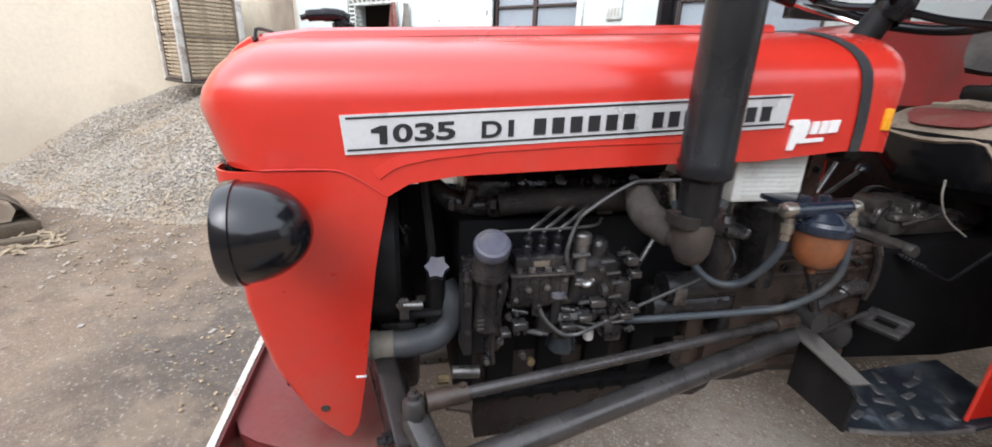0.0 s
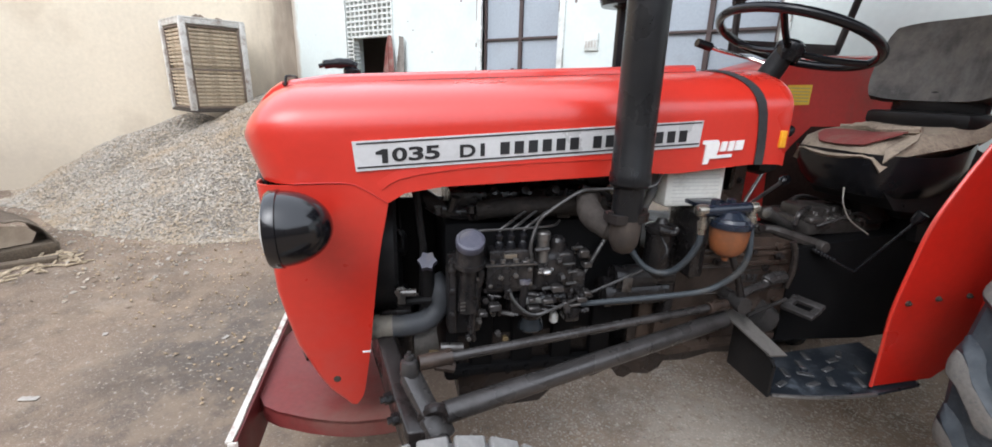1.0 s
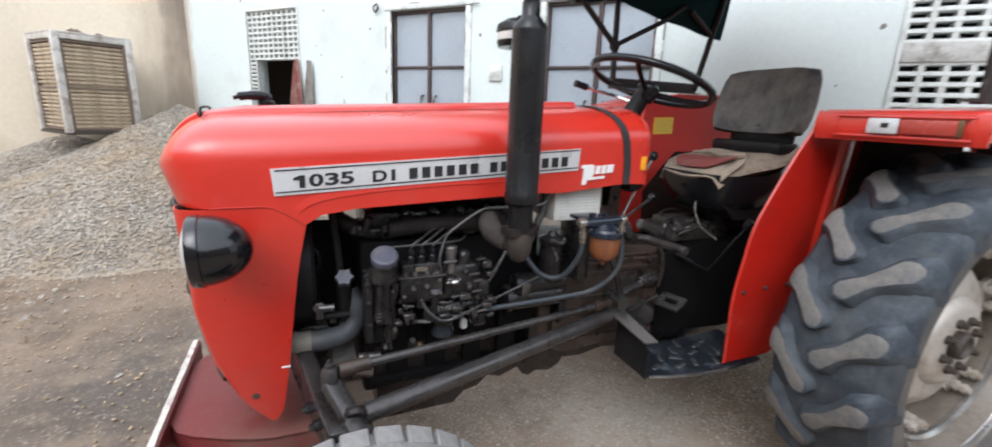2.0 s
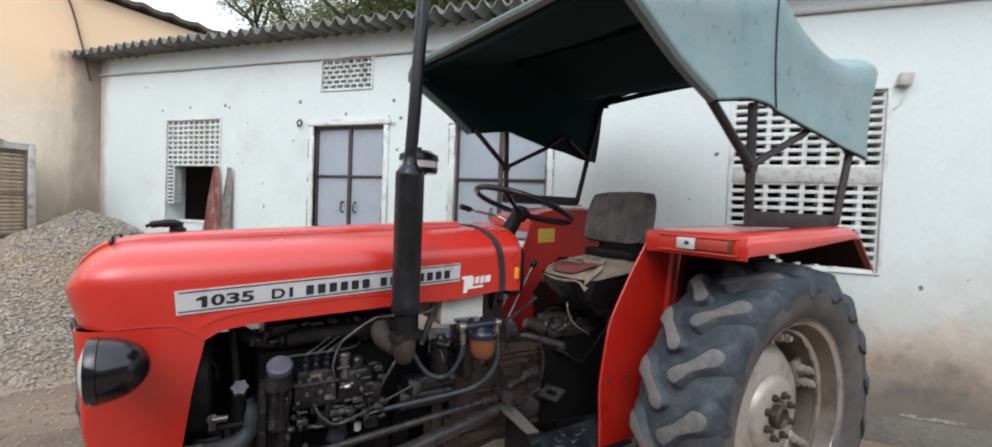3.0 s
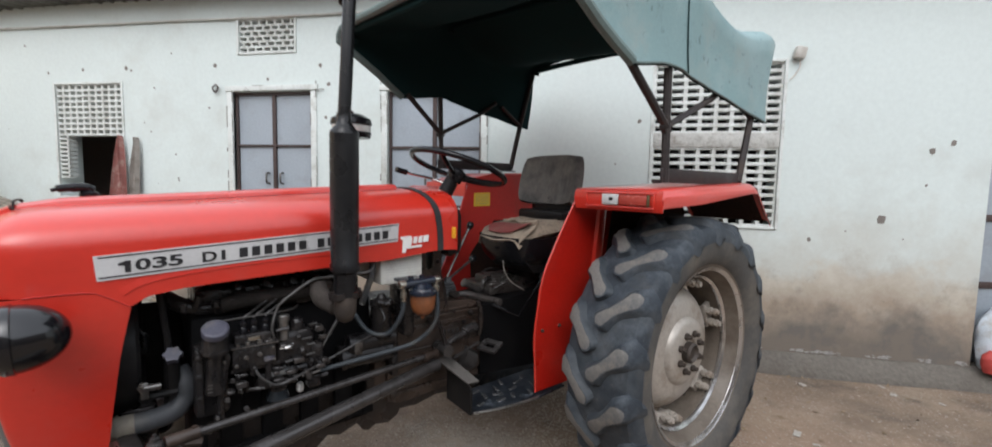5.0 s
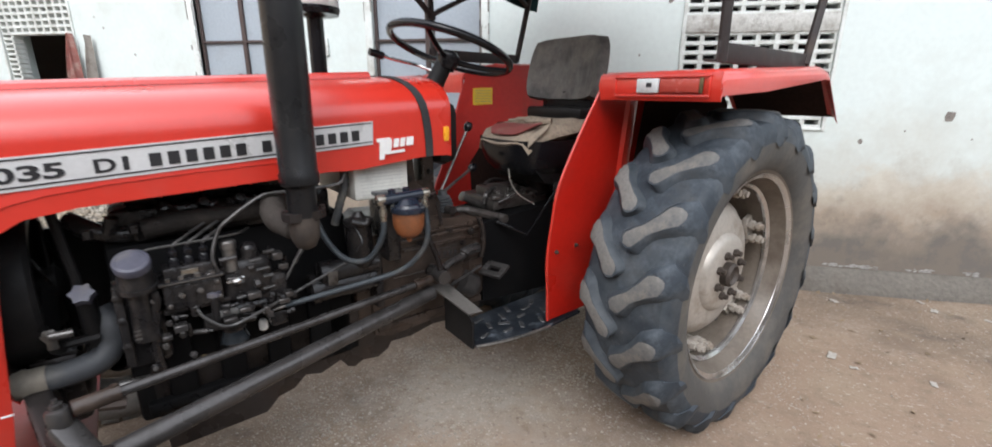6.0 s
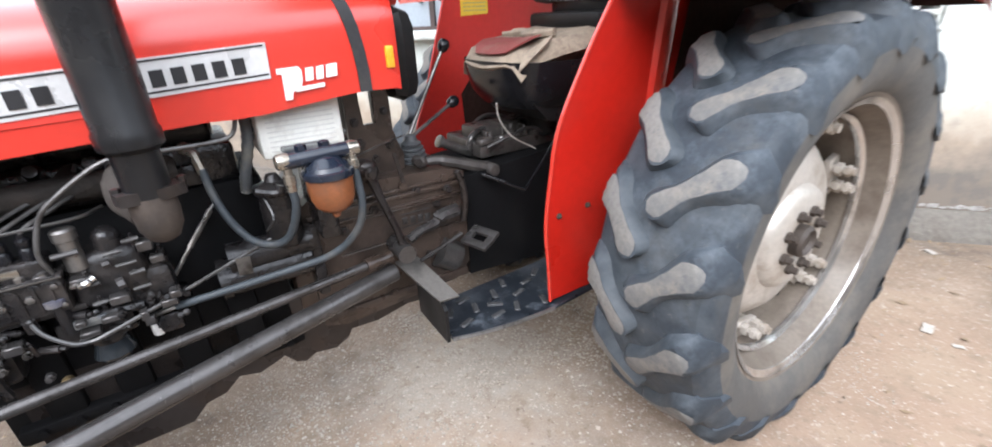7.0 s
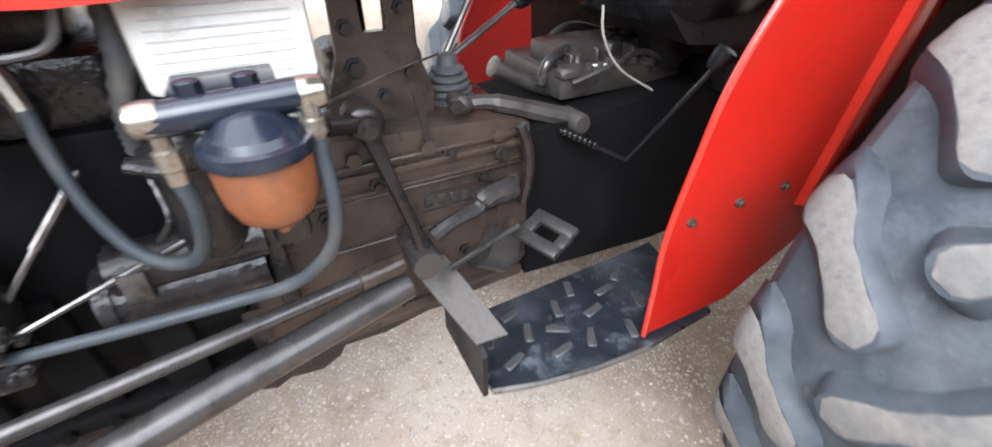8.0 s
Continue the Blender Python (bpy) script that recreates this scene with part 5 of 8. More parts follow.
def small_wheel(y, side):
    """A front wheel: smooth casing, blocks of tread either side of a middle rib, dished rim, stub axle."""
    hub = new("front_wheel")
    hub.parent = tractor
    hub.matrix_basis = pose(-2.1, y, 0.345)
    tagged(hub, "small front wheel with pale dusty block tread")
    turn = pose(0, 0, 0, 90 * (1 if side < 0 else -1), 0, 0)
    prof = [(0.21, 0.065), (0.25, 0.078), (0.29, 0.082), (0.318, 0.076), (0.328, 0.068)]
    part("tyre", lathe(B(), prof + [(0.331, 0.0)] + [(r, -h) for r, h in reversed(prof)], 48, turn), FRONT_TYRE, hub, "pale dusty tyre casing")
    part("middle_rib", lathe(B(), [(0.325, 0.013), (0.344, 0.011), (0.345, 0.0), (0.344, -0.011), (0.325, -0.013)], 48, turn), FRONT_TYRE, hub)
    block = None
    for k in range(30):
        for half in (-1, 1):
            m = turn @ pose(0, 0, 0, 0, 0, 12 * k + 3 * half) @ pose(0.333, 0, half * 0.045, 0, half * 12, 0)
            if block is None:
                block = part("tread_block", box(B(), 0, 0, 0, 0.02, 0.061, 0.05, 0.004, segs=1), FRONT_TYRE, hub)
                block.matrix_basis = m
            else:
                again(block, "tread_block", hub, m)
    part("rim", lathe(B(), [(0.21, 0.066), (0.2, 0.05), (0.15, 0.03), (0.08, 0.035), (0.06, 0.06), (0, 0.062)], 32, turn), RIM, hub, "silver front rim")
    part("stub_axle", lathe(B(), [(0.05, -0.2), (0.05, -0.05), (0.07, -0.03), (0.07, 0.03), (0, 0.032)], 20, turn), DARK_CAST, hub)


small_wheel(-0.67, -1)
small_wheel(0.77, 1)

# ---- fenders ----
def fender(s):
    """s: -1 near side, 1 far side."""
    yi, yo = (-0.455, -0.89) if s < 0 else (0.36, 0.81)
    f = new("fender")
    f.parent = tractor
    tagged(f, "red sheet-metal rear fender with a flat top")
    top = [(-0.605, 1.402), (-0.59, 1.413), (-0.3, 1.428), (0.2, 1.452), (0.24, 1.445), (0.43, 1.27)]
    if s > 0:
        top = [(-0.628, 1.424), (-0.613, 1.436), (-0.42, 1.486), (0.2, 1.512), (0.24, 1.505), (0.43, 1.33)]
    bm = B()
    ys = [yi, yi - s * -0.02, (yi + yo) / 2, yo - s * 0.045, yo - s * 0.026, yo - s * 0.01, yo]
    drop = (0.008, 0, 0, 0, 0.004, 0.015, 0.032)
    rows = [[Vector((x, y, z - drop[j])) for j, y in enumerate(ys)] for x, z in top]
    grid_sheet(bm, rows, 0.004)
    part("fender_top", bm, RED, f, "flat red fender top")
    bm = B()
    rows = [[Vector((x, yo, z - 0.03)), Vector((x, yo + s * 0.004, z - 0.045)), Vector((x, yo, z - 0.075 + max(0, x + 0.2) * 0.06))] for x, z in top]
    grid_sheet(bm, rows, 0.003)
    part("fender_skirt", bm, RED, f)
    # dark sheets paint in the shade below the top and along the inner panel
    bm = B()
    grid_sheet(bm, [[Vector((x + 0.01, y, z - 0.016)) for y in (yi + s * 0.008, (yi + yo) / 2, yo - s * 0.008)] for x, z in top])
    part("fender_underside", bm, FENDER_SHADE, f, "near-black sheet for the shade under the fender top")
    if s < 0:
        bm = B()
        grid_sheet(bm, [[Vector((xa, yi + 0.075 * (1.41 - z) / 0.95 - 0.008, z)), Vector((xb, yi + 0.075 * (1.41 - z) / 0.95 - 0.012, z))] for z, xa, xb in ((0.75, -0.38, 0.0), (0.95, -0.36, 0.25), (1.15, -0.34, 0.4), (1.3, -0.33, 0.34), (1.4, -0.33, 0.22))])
        part("shade_sheet", bm, FENDER_SHADE, f, "near-black sheet for the shade on the inner panel")
    else:
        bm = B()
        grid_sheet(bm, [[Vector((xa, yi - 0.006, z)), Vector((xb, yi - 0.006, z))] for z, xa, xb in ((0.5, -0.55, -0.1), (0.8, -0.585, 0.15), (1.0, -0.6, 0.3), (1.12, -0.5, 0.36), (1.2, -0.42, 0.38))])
        part("shade_sheet", bm, FENDER_SHADE, f, "near-black sheet for the shade on the inner panel")
    bm = B()
    (x0, z0), lip = top[0], 0.003
    rows = [[Vector((x0 + 0.002, y, z0 + lip)), Vector((x0 - 0.007, y, z0 - 0.032)), Vector((x0 + 0.005, y, z0 - 0.08))] for y in (yi, (yi + yo) / 2, yo)]
    grid_sheet(bm, rows, 0.003)
    part("fender_lip", bm, RED, f)
    # inner panel, leaning out towards the bottom
    yp = yi + 0.009 if s < 0 else yi
    edge = [(0.462, -0.738), (0.6, -0.756), (0.735, -0.774), (0.88, -0.768), (1.02, -0.75), (1.2, -0.67), (1.35, -0.588), (1.41, -0.573)]
    back = [(0.462, -0.5), (0.6, -0.3), (0.735, 0.0), (0.88, 0.2), (1.02, 0.35), (1.2, 0.42), (1.35, 0.34), (1.42, 0.2)]
    if s > 0:
        edge = [(0.462, -0.8), (0.6, -0.82), (0.735, -0.83), (0.9, -0.8), (1.0, -0.757), (1.2, -0.69), (1.35, -0.64), (1.434, -0.613), (1.484, -0.42)]
        back += [(1.484, 0.2)]
    bm = B()
    rows = []
    for (z, xa), (_, xb) in zip(edge, back):
        yy = (yp + 0.075 * (1.41 - z) / 0.95) if s < 0 else yp
        rows.append([Vector((xa + (xb - xa) * i / 8, yy, z)) for i in range(9)])
    grid_sheet(bm, rows, 0.004)
    part("fender_panel", bm, RED_SHADED if s < 0 else RED_IN, f, "inner fender panel in a darkened red")
    bm = B()
    tube(bm, [(xa, (yp + 0.075 * (1.41 - z) / 0.95) if s < 0 else yp, z) for z, xa in edge], 0.0055, 8)
    part("rolled_edge", bm, RED if s < 0 else RED_IN, f)
    if s < 0:
        rib = B()
        grid_sheet(rib, [[Vector((x, yp + 0.075 * (1.41 - z) / 0.95 - d, z)) for x, d in ((-0.428, 0.001), (-0.416, 0.013), (-0.372, 0.015), (-0.352, 0.001))] for z in (0.7, 0.78, 0.9, 1.1, 1.3, 1.4)], 0.003)
        part("stiffening_rib", rib, RED, f, "raised red stiffening strip")
        for x, z in ((-0.729, 0.759), (-0.62, 0.766), (-0.5, 0.766)):
            yy = yp + 0.075 * (1.41 - z) / 0.95
            bm = lathe(B(), [(0.009, 0), (0.009, 0.005), (0.005, 0.006), (0.005, 0.011), (0, 0.012)], 6, along((x, yy, z), (x, yy - 1, z)))
            part("fender_bolt", bm, RUST, f)
        bm = B()
        for y, z, sy, sz in ((-0.69, 1.395, 0.34, 0.008), (-0.69, 1.337, 0.34, 0.008), (-0.525, 1.366, 0.008, 0.052), (-0.856, 1.366, 0.008, 0.052)):
            box(bm, -0.611, y, z, 0.008, sy, sz, 0.003)
        part("pressed_border", bm, RED, f, "raised border round the lamp recess")
        part("lamp_bracket", box(B(), -0.617, -0.835, 1.367, 0.008, 0.012, 0.046, 0.003), BRASS, f)
        bm = box(B(), -0.616, -0.765, 1.367, 0.012, 0.13, 0.04, 0.005)
        lamp = part("fender_lamp", bm, GLASS_RED, f, "narrow faded side lamp with a silver end")
        part("lamp_end", box(B(), -0.618, -0.657, 1.368, 0.014, 0.078, 0.044, 0.004), LAMP_SILVER, lamp, "dull silver end of the lamp")
        part("end_mark", box(B(), -0.6255, -0.665, 1.37, 0.001, 0.02, 0.014), DECAL_INK, lamp)
    else:
        bm = prism(B(), [(-0.575, 1.285), (-0.455, 1.29), (-0.455, 1.37), (-0.575, 1.366)], yi - 0.006, yi - 0.002)
        st = part("sticker", bm, YELLOW, f, "yellow warning sticker with rows of tiny print")
        bm = B()
        for i in range(5):
            box(bm, -0.515, yi - 0.007, 1.355 - i * 0.013, 0.1, 0.001, 0.004)
        part("print_line", bm, material("sticker_print", (0.45, 0.36, 0.15), 0.6, 0, 0.1, 10, 90, 0), st)
    return f


fender(-1)
fender(1)

# ---- canopy ----
canopy_frame = new("canopy_frame")
canopy_frame.parent = tractor
tagged(canopy_frame, "dark brown tube frame of the canopy")
CF, CM, CR = (-1.17, 2.205), (-0.39, 2.385), (0.475, 2.245)      # hoop corners: front, middle, rear
YC = 0.81


def lean(p):
    """The loose canopy leans: its far side stands higher, further forward and a little closer in."""
    w = max(0.0, (p.y + YC) / (2 * YC))
    return Vector((p.x - w * (0.015 + 0.113 * (p.x + 1.2)), p.y - 0.04 * w, p.z + 0.075 * w))


def leaning(bm):
    for v in bm.verts:
        v.co = lean(v.co)
    return bm


for s in (-1, 1):
    y = s * (YC - 0.01)
    bm = B()
    box(bm, -0.12, y, 1.47, 0.72, 0.008, 0.06, 0.002, pose(0, 0, 0.0))
    box(bm, -0.12, y - s * 0.02, 1.444, 0.72, 0.045, 0.008, 0.002)
    part("base_rail", leaning(bm), FRAME_IRON, canopy_frame)
    for name, pts in (("post", [(-0.45, y, 1.44), (-0.465, y, 1.9)]), ("post", [(0.23, y, 1.46), (0.33, y, 1.8), (0.46, y, 2.18)]),
                      ("bow_leg", [(-0.46, y, 1.668), (-0.6, y, 1.78), (-0.73, y, 1.885)]), ("brace", [(-0.46, y, 1.668), (-0.1, y, 1.825), (0.06, y, 1.92)]),
                      ("brace", [(0.33, y, 1.78), (0.12, y, 1.9)])):
        bm = tube(B(), pts, 0.017 if name != "brace" else 0.014, 8, False)
        part(name, leaning(bm), FRAME_IRON, canopy_frame)
    bm = lathe(B(), [(0.03, -0.012), (0.03, 0.012), (0, 0.013)], 10, along((-0.46, y, 1.668), (-0.46, y + 1, 1.668)))
    part("joint_plate", leaning(bm), FRAME_IRON, canopy_frame)
for (x, z), r in ((CF, 0.018), (CM, 0.016), (CR, 0.018)):
    bm = tube(B(), [(x + (0.07 if x < -1 else 0), -YC + 0.035, z - 0.07), (x + 0.01, -YC + 0.08, z - 0.035), (x + 0.01, 0, z - 0.05 + (0.06 if x > 0 else 0)), (x + 0.01, YC - 0.08, z - 0.035), (x + (0.07 if x < -1 else 0), YC - 0.035, z - 0.07)], r, 8)
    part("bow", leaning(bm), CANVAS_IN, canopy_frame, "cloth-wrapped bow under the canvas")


def canvas(off):
    """Cloth stretched over three hoops; sags between them and hangs down the sides. off moves it inwards."""
    stations = []
    # (x of corner, z of corner, x of hem, z of hem, sag in the middle)
    keys = [(-1.2, 2.19, -0.755, 1.87, 0.0), (-1.165, 2.215, -0.705, 1.875, 0.01), (-0.95, 2.24, -0.64, 1.885, 0.03), (-0.72, 2.275, -0.54, 1.9, 0.04), (-0.52, 2.34, -0.44, 1.905, 0.02),
            (-0.41, 2.395, -0.39, 1.9, 0.005), (-0.36, 2.38, -0.34, 1.885, 0.005), (-0.14, 2.255, -0.1, 1.845, 0.03), (0.1, 2.2, 0.1, 1.815, 0.04), (0.32, 2.22, 0.28, 1.79, -0.04), (0.46, 2.258, 0.415, 1.775, -0.07), (0.495, 2.236, 0.44, 1.77, -0.07)]
    for xc, zc, xh, zh, sag in keys:
        row = []
        for s in (-1, 1):
            side = []
            hem_y = YC + 0.02
            for i in range(6):
                t = i / 5
                bulge = math.sin(math.pi * t) * -0.012
                side.append(Vector((xh + (xc - xh) * t, s * (hem_y + bulge - off), zh + (zc - 0.06 - zh) * t)))
            side.append(Vector((xc, s * (YC + 0.005 - off), zc - 0.035 - off)))
            side.append(Vector((xc, s * (YC - 0.03 - off), zc - 0.008 - off)))
            side.append(Vector((xc, s * (YC - 0.08), zc - off)))
            if s < 0:
                row = side
                for i in range(1, 8):
                    y = -0.72 + 1.44 * i / 8
                    row.append(Vector((xc, y, zc - off - sag * math.cos(y / 0.72 * math.pi / 2) * 1.0)))
            else:
                row += list(reversed(side))
        stations.append(row)
    # smooth along the length
    dense = []
    for j in range(len(stations[0])):
        dense.append(smooth_path([st[j] for st in stations], 4))
    return [list(r) for r in zip(*dense)]


rows = canvas(0.0)
for i, row in enumerate(rows):
    for j, p in enumerate(row):
        p += Vector((0, 0.006 * noise.noise(p * 4), 0.007 * noise.noise(p * 5 + Vector((3, 1, 2)))))
        row[j] = lean(p)
cloth = part("canopy", grid_sheet(B(), rows), CANVAS, tractor, "sun-faded green canvas canopy, sagging between hoops", angle=75)
# lining sheet carries the painted shade of the canopy's underside
part("lining", grid_sheet(B(), [[Vector((p.x * 0.995, p.y * 0.99, p.z - 0.008)) for p in r] for r in rows]), CANVAS_IN, tractor, "underside of the canvas, its green darkened for shade", angle=75)
bm = B()
tube(bm, [rows[0][j] for j in range(len(rows[0]))], 0.021, 8, False)
part("hem", bm, CANVAS_HEM, cloth, "thick rolled grey-green front hem")
for j in (0, -1):
    part("hem", tube(B(), [r[j] for r in rows], 0.005, 6, False), CANVAS_HEM, cloth)
bm = B()
mid = min(range(len(rows)), key=lambda i: abs(rows[i][0].x + 0.37))
tube(bm, [p + Vector((0, -0.004, 0.002)) for p in rows[mid][:10]], 0.003, 6, False)
part("seam", bm, CANVAS_IN, cloth)

# ---- exhaust ----
bm = lathe(B(), [(0.0365, 1.03), (0.0365, 1.108), (0.049, 1.118), (0.0495, 1.142), (0.0465, 1.148), (0.047, 1.34), (0.047, 1.57), (0.0465, 1.58), (0.03, 1.6), (0.024, 1.61), (0.024, 1.64)], 28, pose(-1.62, -0.337, 0))
part("silencer", bm, SATIN_BLACK, tractor, "upright black exhaust silencer")
bm = tube(B(), [(-1.62, -0.337, 1.62), (-1.61, -0.337, 1.8), (-1.6, -0.337, 2.0), (-1.585, -0.337, 2.24), (-1.56, -0.337, 2.33), (-1.5, -0.337, 2.39), (-1.43, -0.337, 2.41)], 0.0215, 14)
part("tail_pipe", bm, SATIN_BLACK, tractor, "thin black tail pipe bent at its top")
bm = B()
lathe(bm, [(0.037, 1.03), (0.038, 1.0), (0.035, 0.97), (0.024, 0.948), (0.01, 0.941), (0, 0.94)], 20, pose(-1.62, -0.337, 0))
elbow = part("exhaust_elbow", bm, RUST, tractor, "rusty cast exhaust elbow")
bm = tube(B(), [(-1.625, -0.315, 0.985), (-1.645, -0.285, 0.995), (-1.665, -0.24, 1.012), (-1.66, -0.19, 1.04), (-1.62, -0.13, 1.03), (-1.6, -0.1, 1.02)], [0.026, 0.031, 0.033, 0.03, 0.027, 0.026], 14)
part("elbow_branch", bm, ELBOW_DUST, elbow, "pale dusty branch of the elbow")
bm = B()
prism(bm, [(-0.045, -0.03), (0.02, -0.036), (0.054, -0.016), (0.058, 0.012), (0.02, 0.036), (-0.045, 0.03), (-0.053, 0)], 1.024, 1.045, "z", pose(-1.62, -0.337, 0, 0, 0, 6))
for s in (-1, 1):
    lathe(bm, [(0.008, 0), (0.008, 0.016), (0, 0.018)], 6, pose(-1.616 + s * 0.048, -0.337 + s * 0.006, 1.036))
part("exhaust_flange", bm, DARK_CAST, tractor, "grey cast flange under the silencer")

# ---- air pre-cleaner on its stem ----
bm = lathe(B(), [(0.032, 1.0), (0.032, 1.63), (0.05, 1.64), (0.05, 1.65)], 20, pose(-1.27, 0.48, 0))
air = part("air_intake", bm, BLACK, tractor, "black air intake with a bowl pre-cleaner")
part("bowl", lathe(B(), [(0.094, 1.652), (0.098, 1.66), (0.096, 1.7), (0.09, 1.706)], 28, pose(-1.27, 0.48, 0)), LENS, air, "pale dusty bowl")
part("base_ring", lathe(B(), [(0.05, 1.64), (0.094, 1.64), (0.1, 1.668), (0.1, 1.656), (0.09, 1.66)], 28, pose(-1.27, 0.48, 0)), BLACK, air)
part("lid", lathe(B(), [(0.09, 1.702), (0.103, 1.706), (0.103, 1.714), (0.098, 1.735), (0.06, 1.757), (0.012, 1.762), (0.012, 1.775), (0, 1.776)], 28, pose(-1.27, 0.48, 0)), BLACK, air)

# ---- engine ----
bm = B()
box(bm, -1.73, 0.06, 0.7, 0.62, 0.3, 0.52, 0.015)
for i in range(4):
    box(bm, -1.93 + 0.13 * i, -0.095, 0.62, 0.07, 0.03, 0.24, 0.01)
box(bm, -1.72, -0.1, 0.49, 0.6, 0.04, 0.03, 0.006)
for i in range(9):
    lathe(bm, [(0.011, 0), (0.011, 0.012), (0, 0.013)], 6, along((-1.98 + 0.065 * i, -0.12, 0.49), (-1.98 + 0.065 * i, -1, 0.49)))
engine = part("engine_block", bm, HOUSING, tractor, "oily black engine block")
bm = B()
box(bm, -1.74, 0.06, 1.0, 0.56, 0.26, 0.09, 0.012)
box(bm, -1.74, 0.07, 1.075, 0.5, 0.2, 0.07, 0.025)
for i in range(4):
    lathe(bm, [(0.018, 0), (0.018, 0.035), (0.012, 0.04), (0.012, 0.06), (0, 0.061)], 10, along((-1.9 + 0.09 * i, -0.05, 1.03), (-1.9 + 0.09 * i, -0.25, 1.12)))
    box(bm, -1.95 + 0.13 * i, -0.085, 0.99, 0.05, 0.04, 0.05, 0.01)
part("cylinder_head", bm, GREASE, engine)
bm = B()
tube(bm, [(-1.95, -0.11, 1.0), (-1.86, -0.125, 1.012), (-1.7, -0.125, 1.012), (-1.58, -0.12, 1.012)], 0.027, 12)
for i in range(3):
    part("manifold_runner", tube(B(), [(-1.9 + 0.13 * i, -0.12, 1.01), (-1.89 + 0.13 * i, -0.05, 1.02)], 0.028, 10, False), MANIFOLD, engine)
part("exhaust_manifold", bm, MANIFOLD, engine, "dark rusty exhaust manifold")
# scalloped sump and clutch housing skirt
bm = prism(B(), [(-2.0, 0.46), (-1.99, 0.33), (-1.73, 0.335), (-1.69, 0.375), (-1.64, 0.385), (-1.6, 0.42), (-1.55, 0.405), (-1.48, 0.43), (-1.455, 0.395), (-1.43, 0.385), (-1.4, 0.4), (-1.34, 0.39), (-1.3, 0.41), (-1.285, 0.435), (-1.2, 0.43), (-1.1, 0.45), (-1.0, 0.44), (-1.0, 0.6), (-2.0, 0.6)], -0.09, 0.16)
part("sump", bm, DARK_CAST, engine, "oil-stained dark sump with a wavy lower edge", angle=30)

# injection pump with its outlets and pipes
bm = B()
box(bm, -1.876, -0.182, 0.838, 0.13, 0.075, 0.07, 0.006)
box(bm, -1.876, -0.188, 0.88, 0.142, 0.085, 0.01, 0.003)
box(bm, -1.876, -0.19, 0.9, 0.115, 0.055, 0.034, 0.006)
box(bm, -1.87, -0.175, 0.797, 0.15, 0.06, 0.014, 0.004)
for i in range(5):
    box(bm, -1.922 + 0.023 * i, -0.2205, 0.84, 0.005, 0.006, 0.055, 0.002)
tube(bm, [(-1.94, -0.18, 0.85), (-1.965, -0.17, 0.85)], 0.04, 16, False)
pump = part("injection_pump", bm, GREASE, engine, "greasy fuel injection pump")
# governor housing
bm = B()
box(bm, -1.745, -0.165, 0.84, 0.13, 0.08, 0.12, 0.022, segs=3)
lathe(bm, [(0.024, -0.06), (0.025, 0.0), (0.021, 0.012), (0.011, 0.019), (0, 0.021)], 16, pose(-1.731, -0.172, 0.92))
box(bm, -1.69, -0.165, 0.79, 0.09, 0.07, 0.1, 0.016)
box(bm, -1.68, -0.17, 0.7, 0.045, 0.06, 0.045, 0.008)
governor = part("governor_housing", bm, GREASE, pump, "rounded black governor housing")
for x, z, l, r in ((-1.79, 0.915, 0.04, 0.006), (-1.725, 0.897, 0.03, 0.004), (-1.69, 0.915, 0.028, 0.005), (-1.74, 0.878, 0.012, 0.008), (-1.71, 0.868, 0.034, 0.004), (-1.77, 0.842, 0.02, 0.006), (-1.73, 0.83, 0.012, 0.013), (-1.698, 0.845, 0.026, 0.005), (-1.772, 0.8, 0.024, 0.005), (-1.745, 0.792, 0.014, 0.008), (-1.7, 0.81, 0.03, 0.004)):
    part("union", tube(B(), [(x - l / 2, -0.218, z), (x + l / 2, -0.216, z + 0.001)], r, 8, False), PIPE_STEEL if r < 0.0055 else ROD, governor)
part("throttle_arm", tube(B(), [(-1.8, -0.226, 0.852), (-1.778, -0.236, 0.856), (-1.762, -0.23, 0.862)], [0.005, 0.008, 0.006], 8), CHROME, governor, "bright steel throttle arm")
bm = B()
for x in (-1.926, -1.898, -1.862, -1.83):
    lathe(bm, [(0.008, 0), (0.008, 0.008), (0.005, 0.009), (0, 0.01)], 6, pose(x, -0.222, 0.885))
box(bm, -1.876, -0.2315, 0.8805, 0.14, 0.002, 0.003)
part("pump_plate", bm, STEEL, pump, "bright bolt heads along the pump's flange")
part("maker_plate", box(B(), -1.877, -0.2185, 0.901, 0.036, 0.002, 0.014, 0.0008), BANJO, pump, "small tarnished plate")
for x, z, r in ((-1.903, 0.843, 0.008), (-1.862, 0.846, 0.008), (-1.93, 0.82, 0.006), (-1.82, 0.82, 0.006), (-1.823, 0.862, 0.006)):
    part("pump_screw", lathe(B(), [(r, 0), (r, 0.007), (r * 0.6, 0.008), (0, 0.009)], 6, along((x, -0.219, z), (x, -1, z))), STEEL, pump)
outlet = None
for x in (-1.905, -1.873, -1.839):
    if outlet is None:
        outlet = part("outlet", lathe(B(), [(0.013, -0.045), (0.013, -0.02), (0.01, -0.015), (0.012, -0.012), (0.012, 0.0), (0.007, 0.004), (0.006, 0.012)], 8), BLACK, pump)
        outlet.matrix_basis = pose(x, -0.2, 0.955)
    else:
        again(outlet, "outlet", pump, pose(x, -0.2, 0.955))
rnd = random.Random(4)
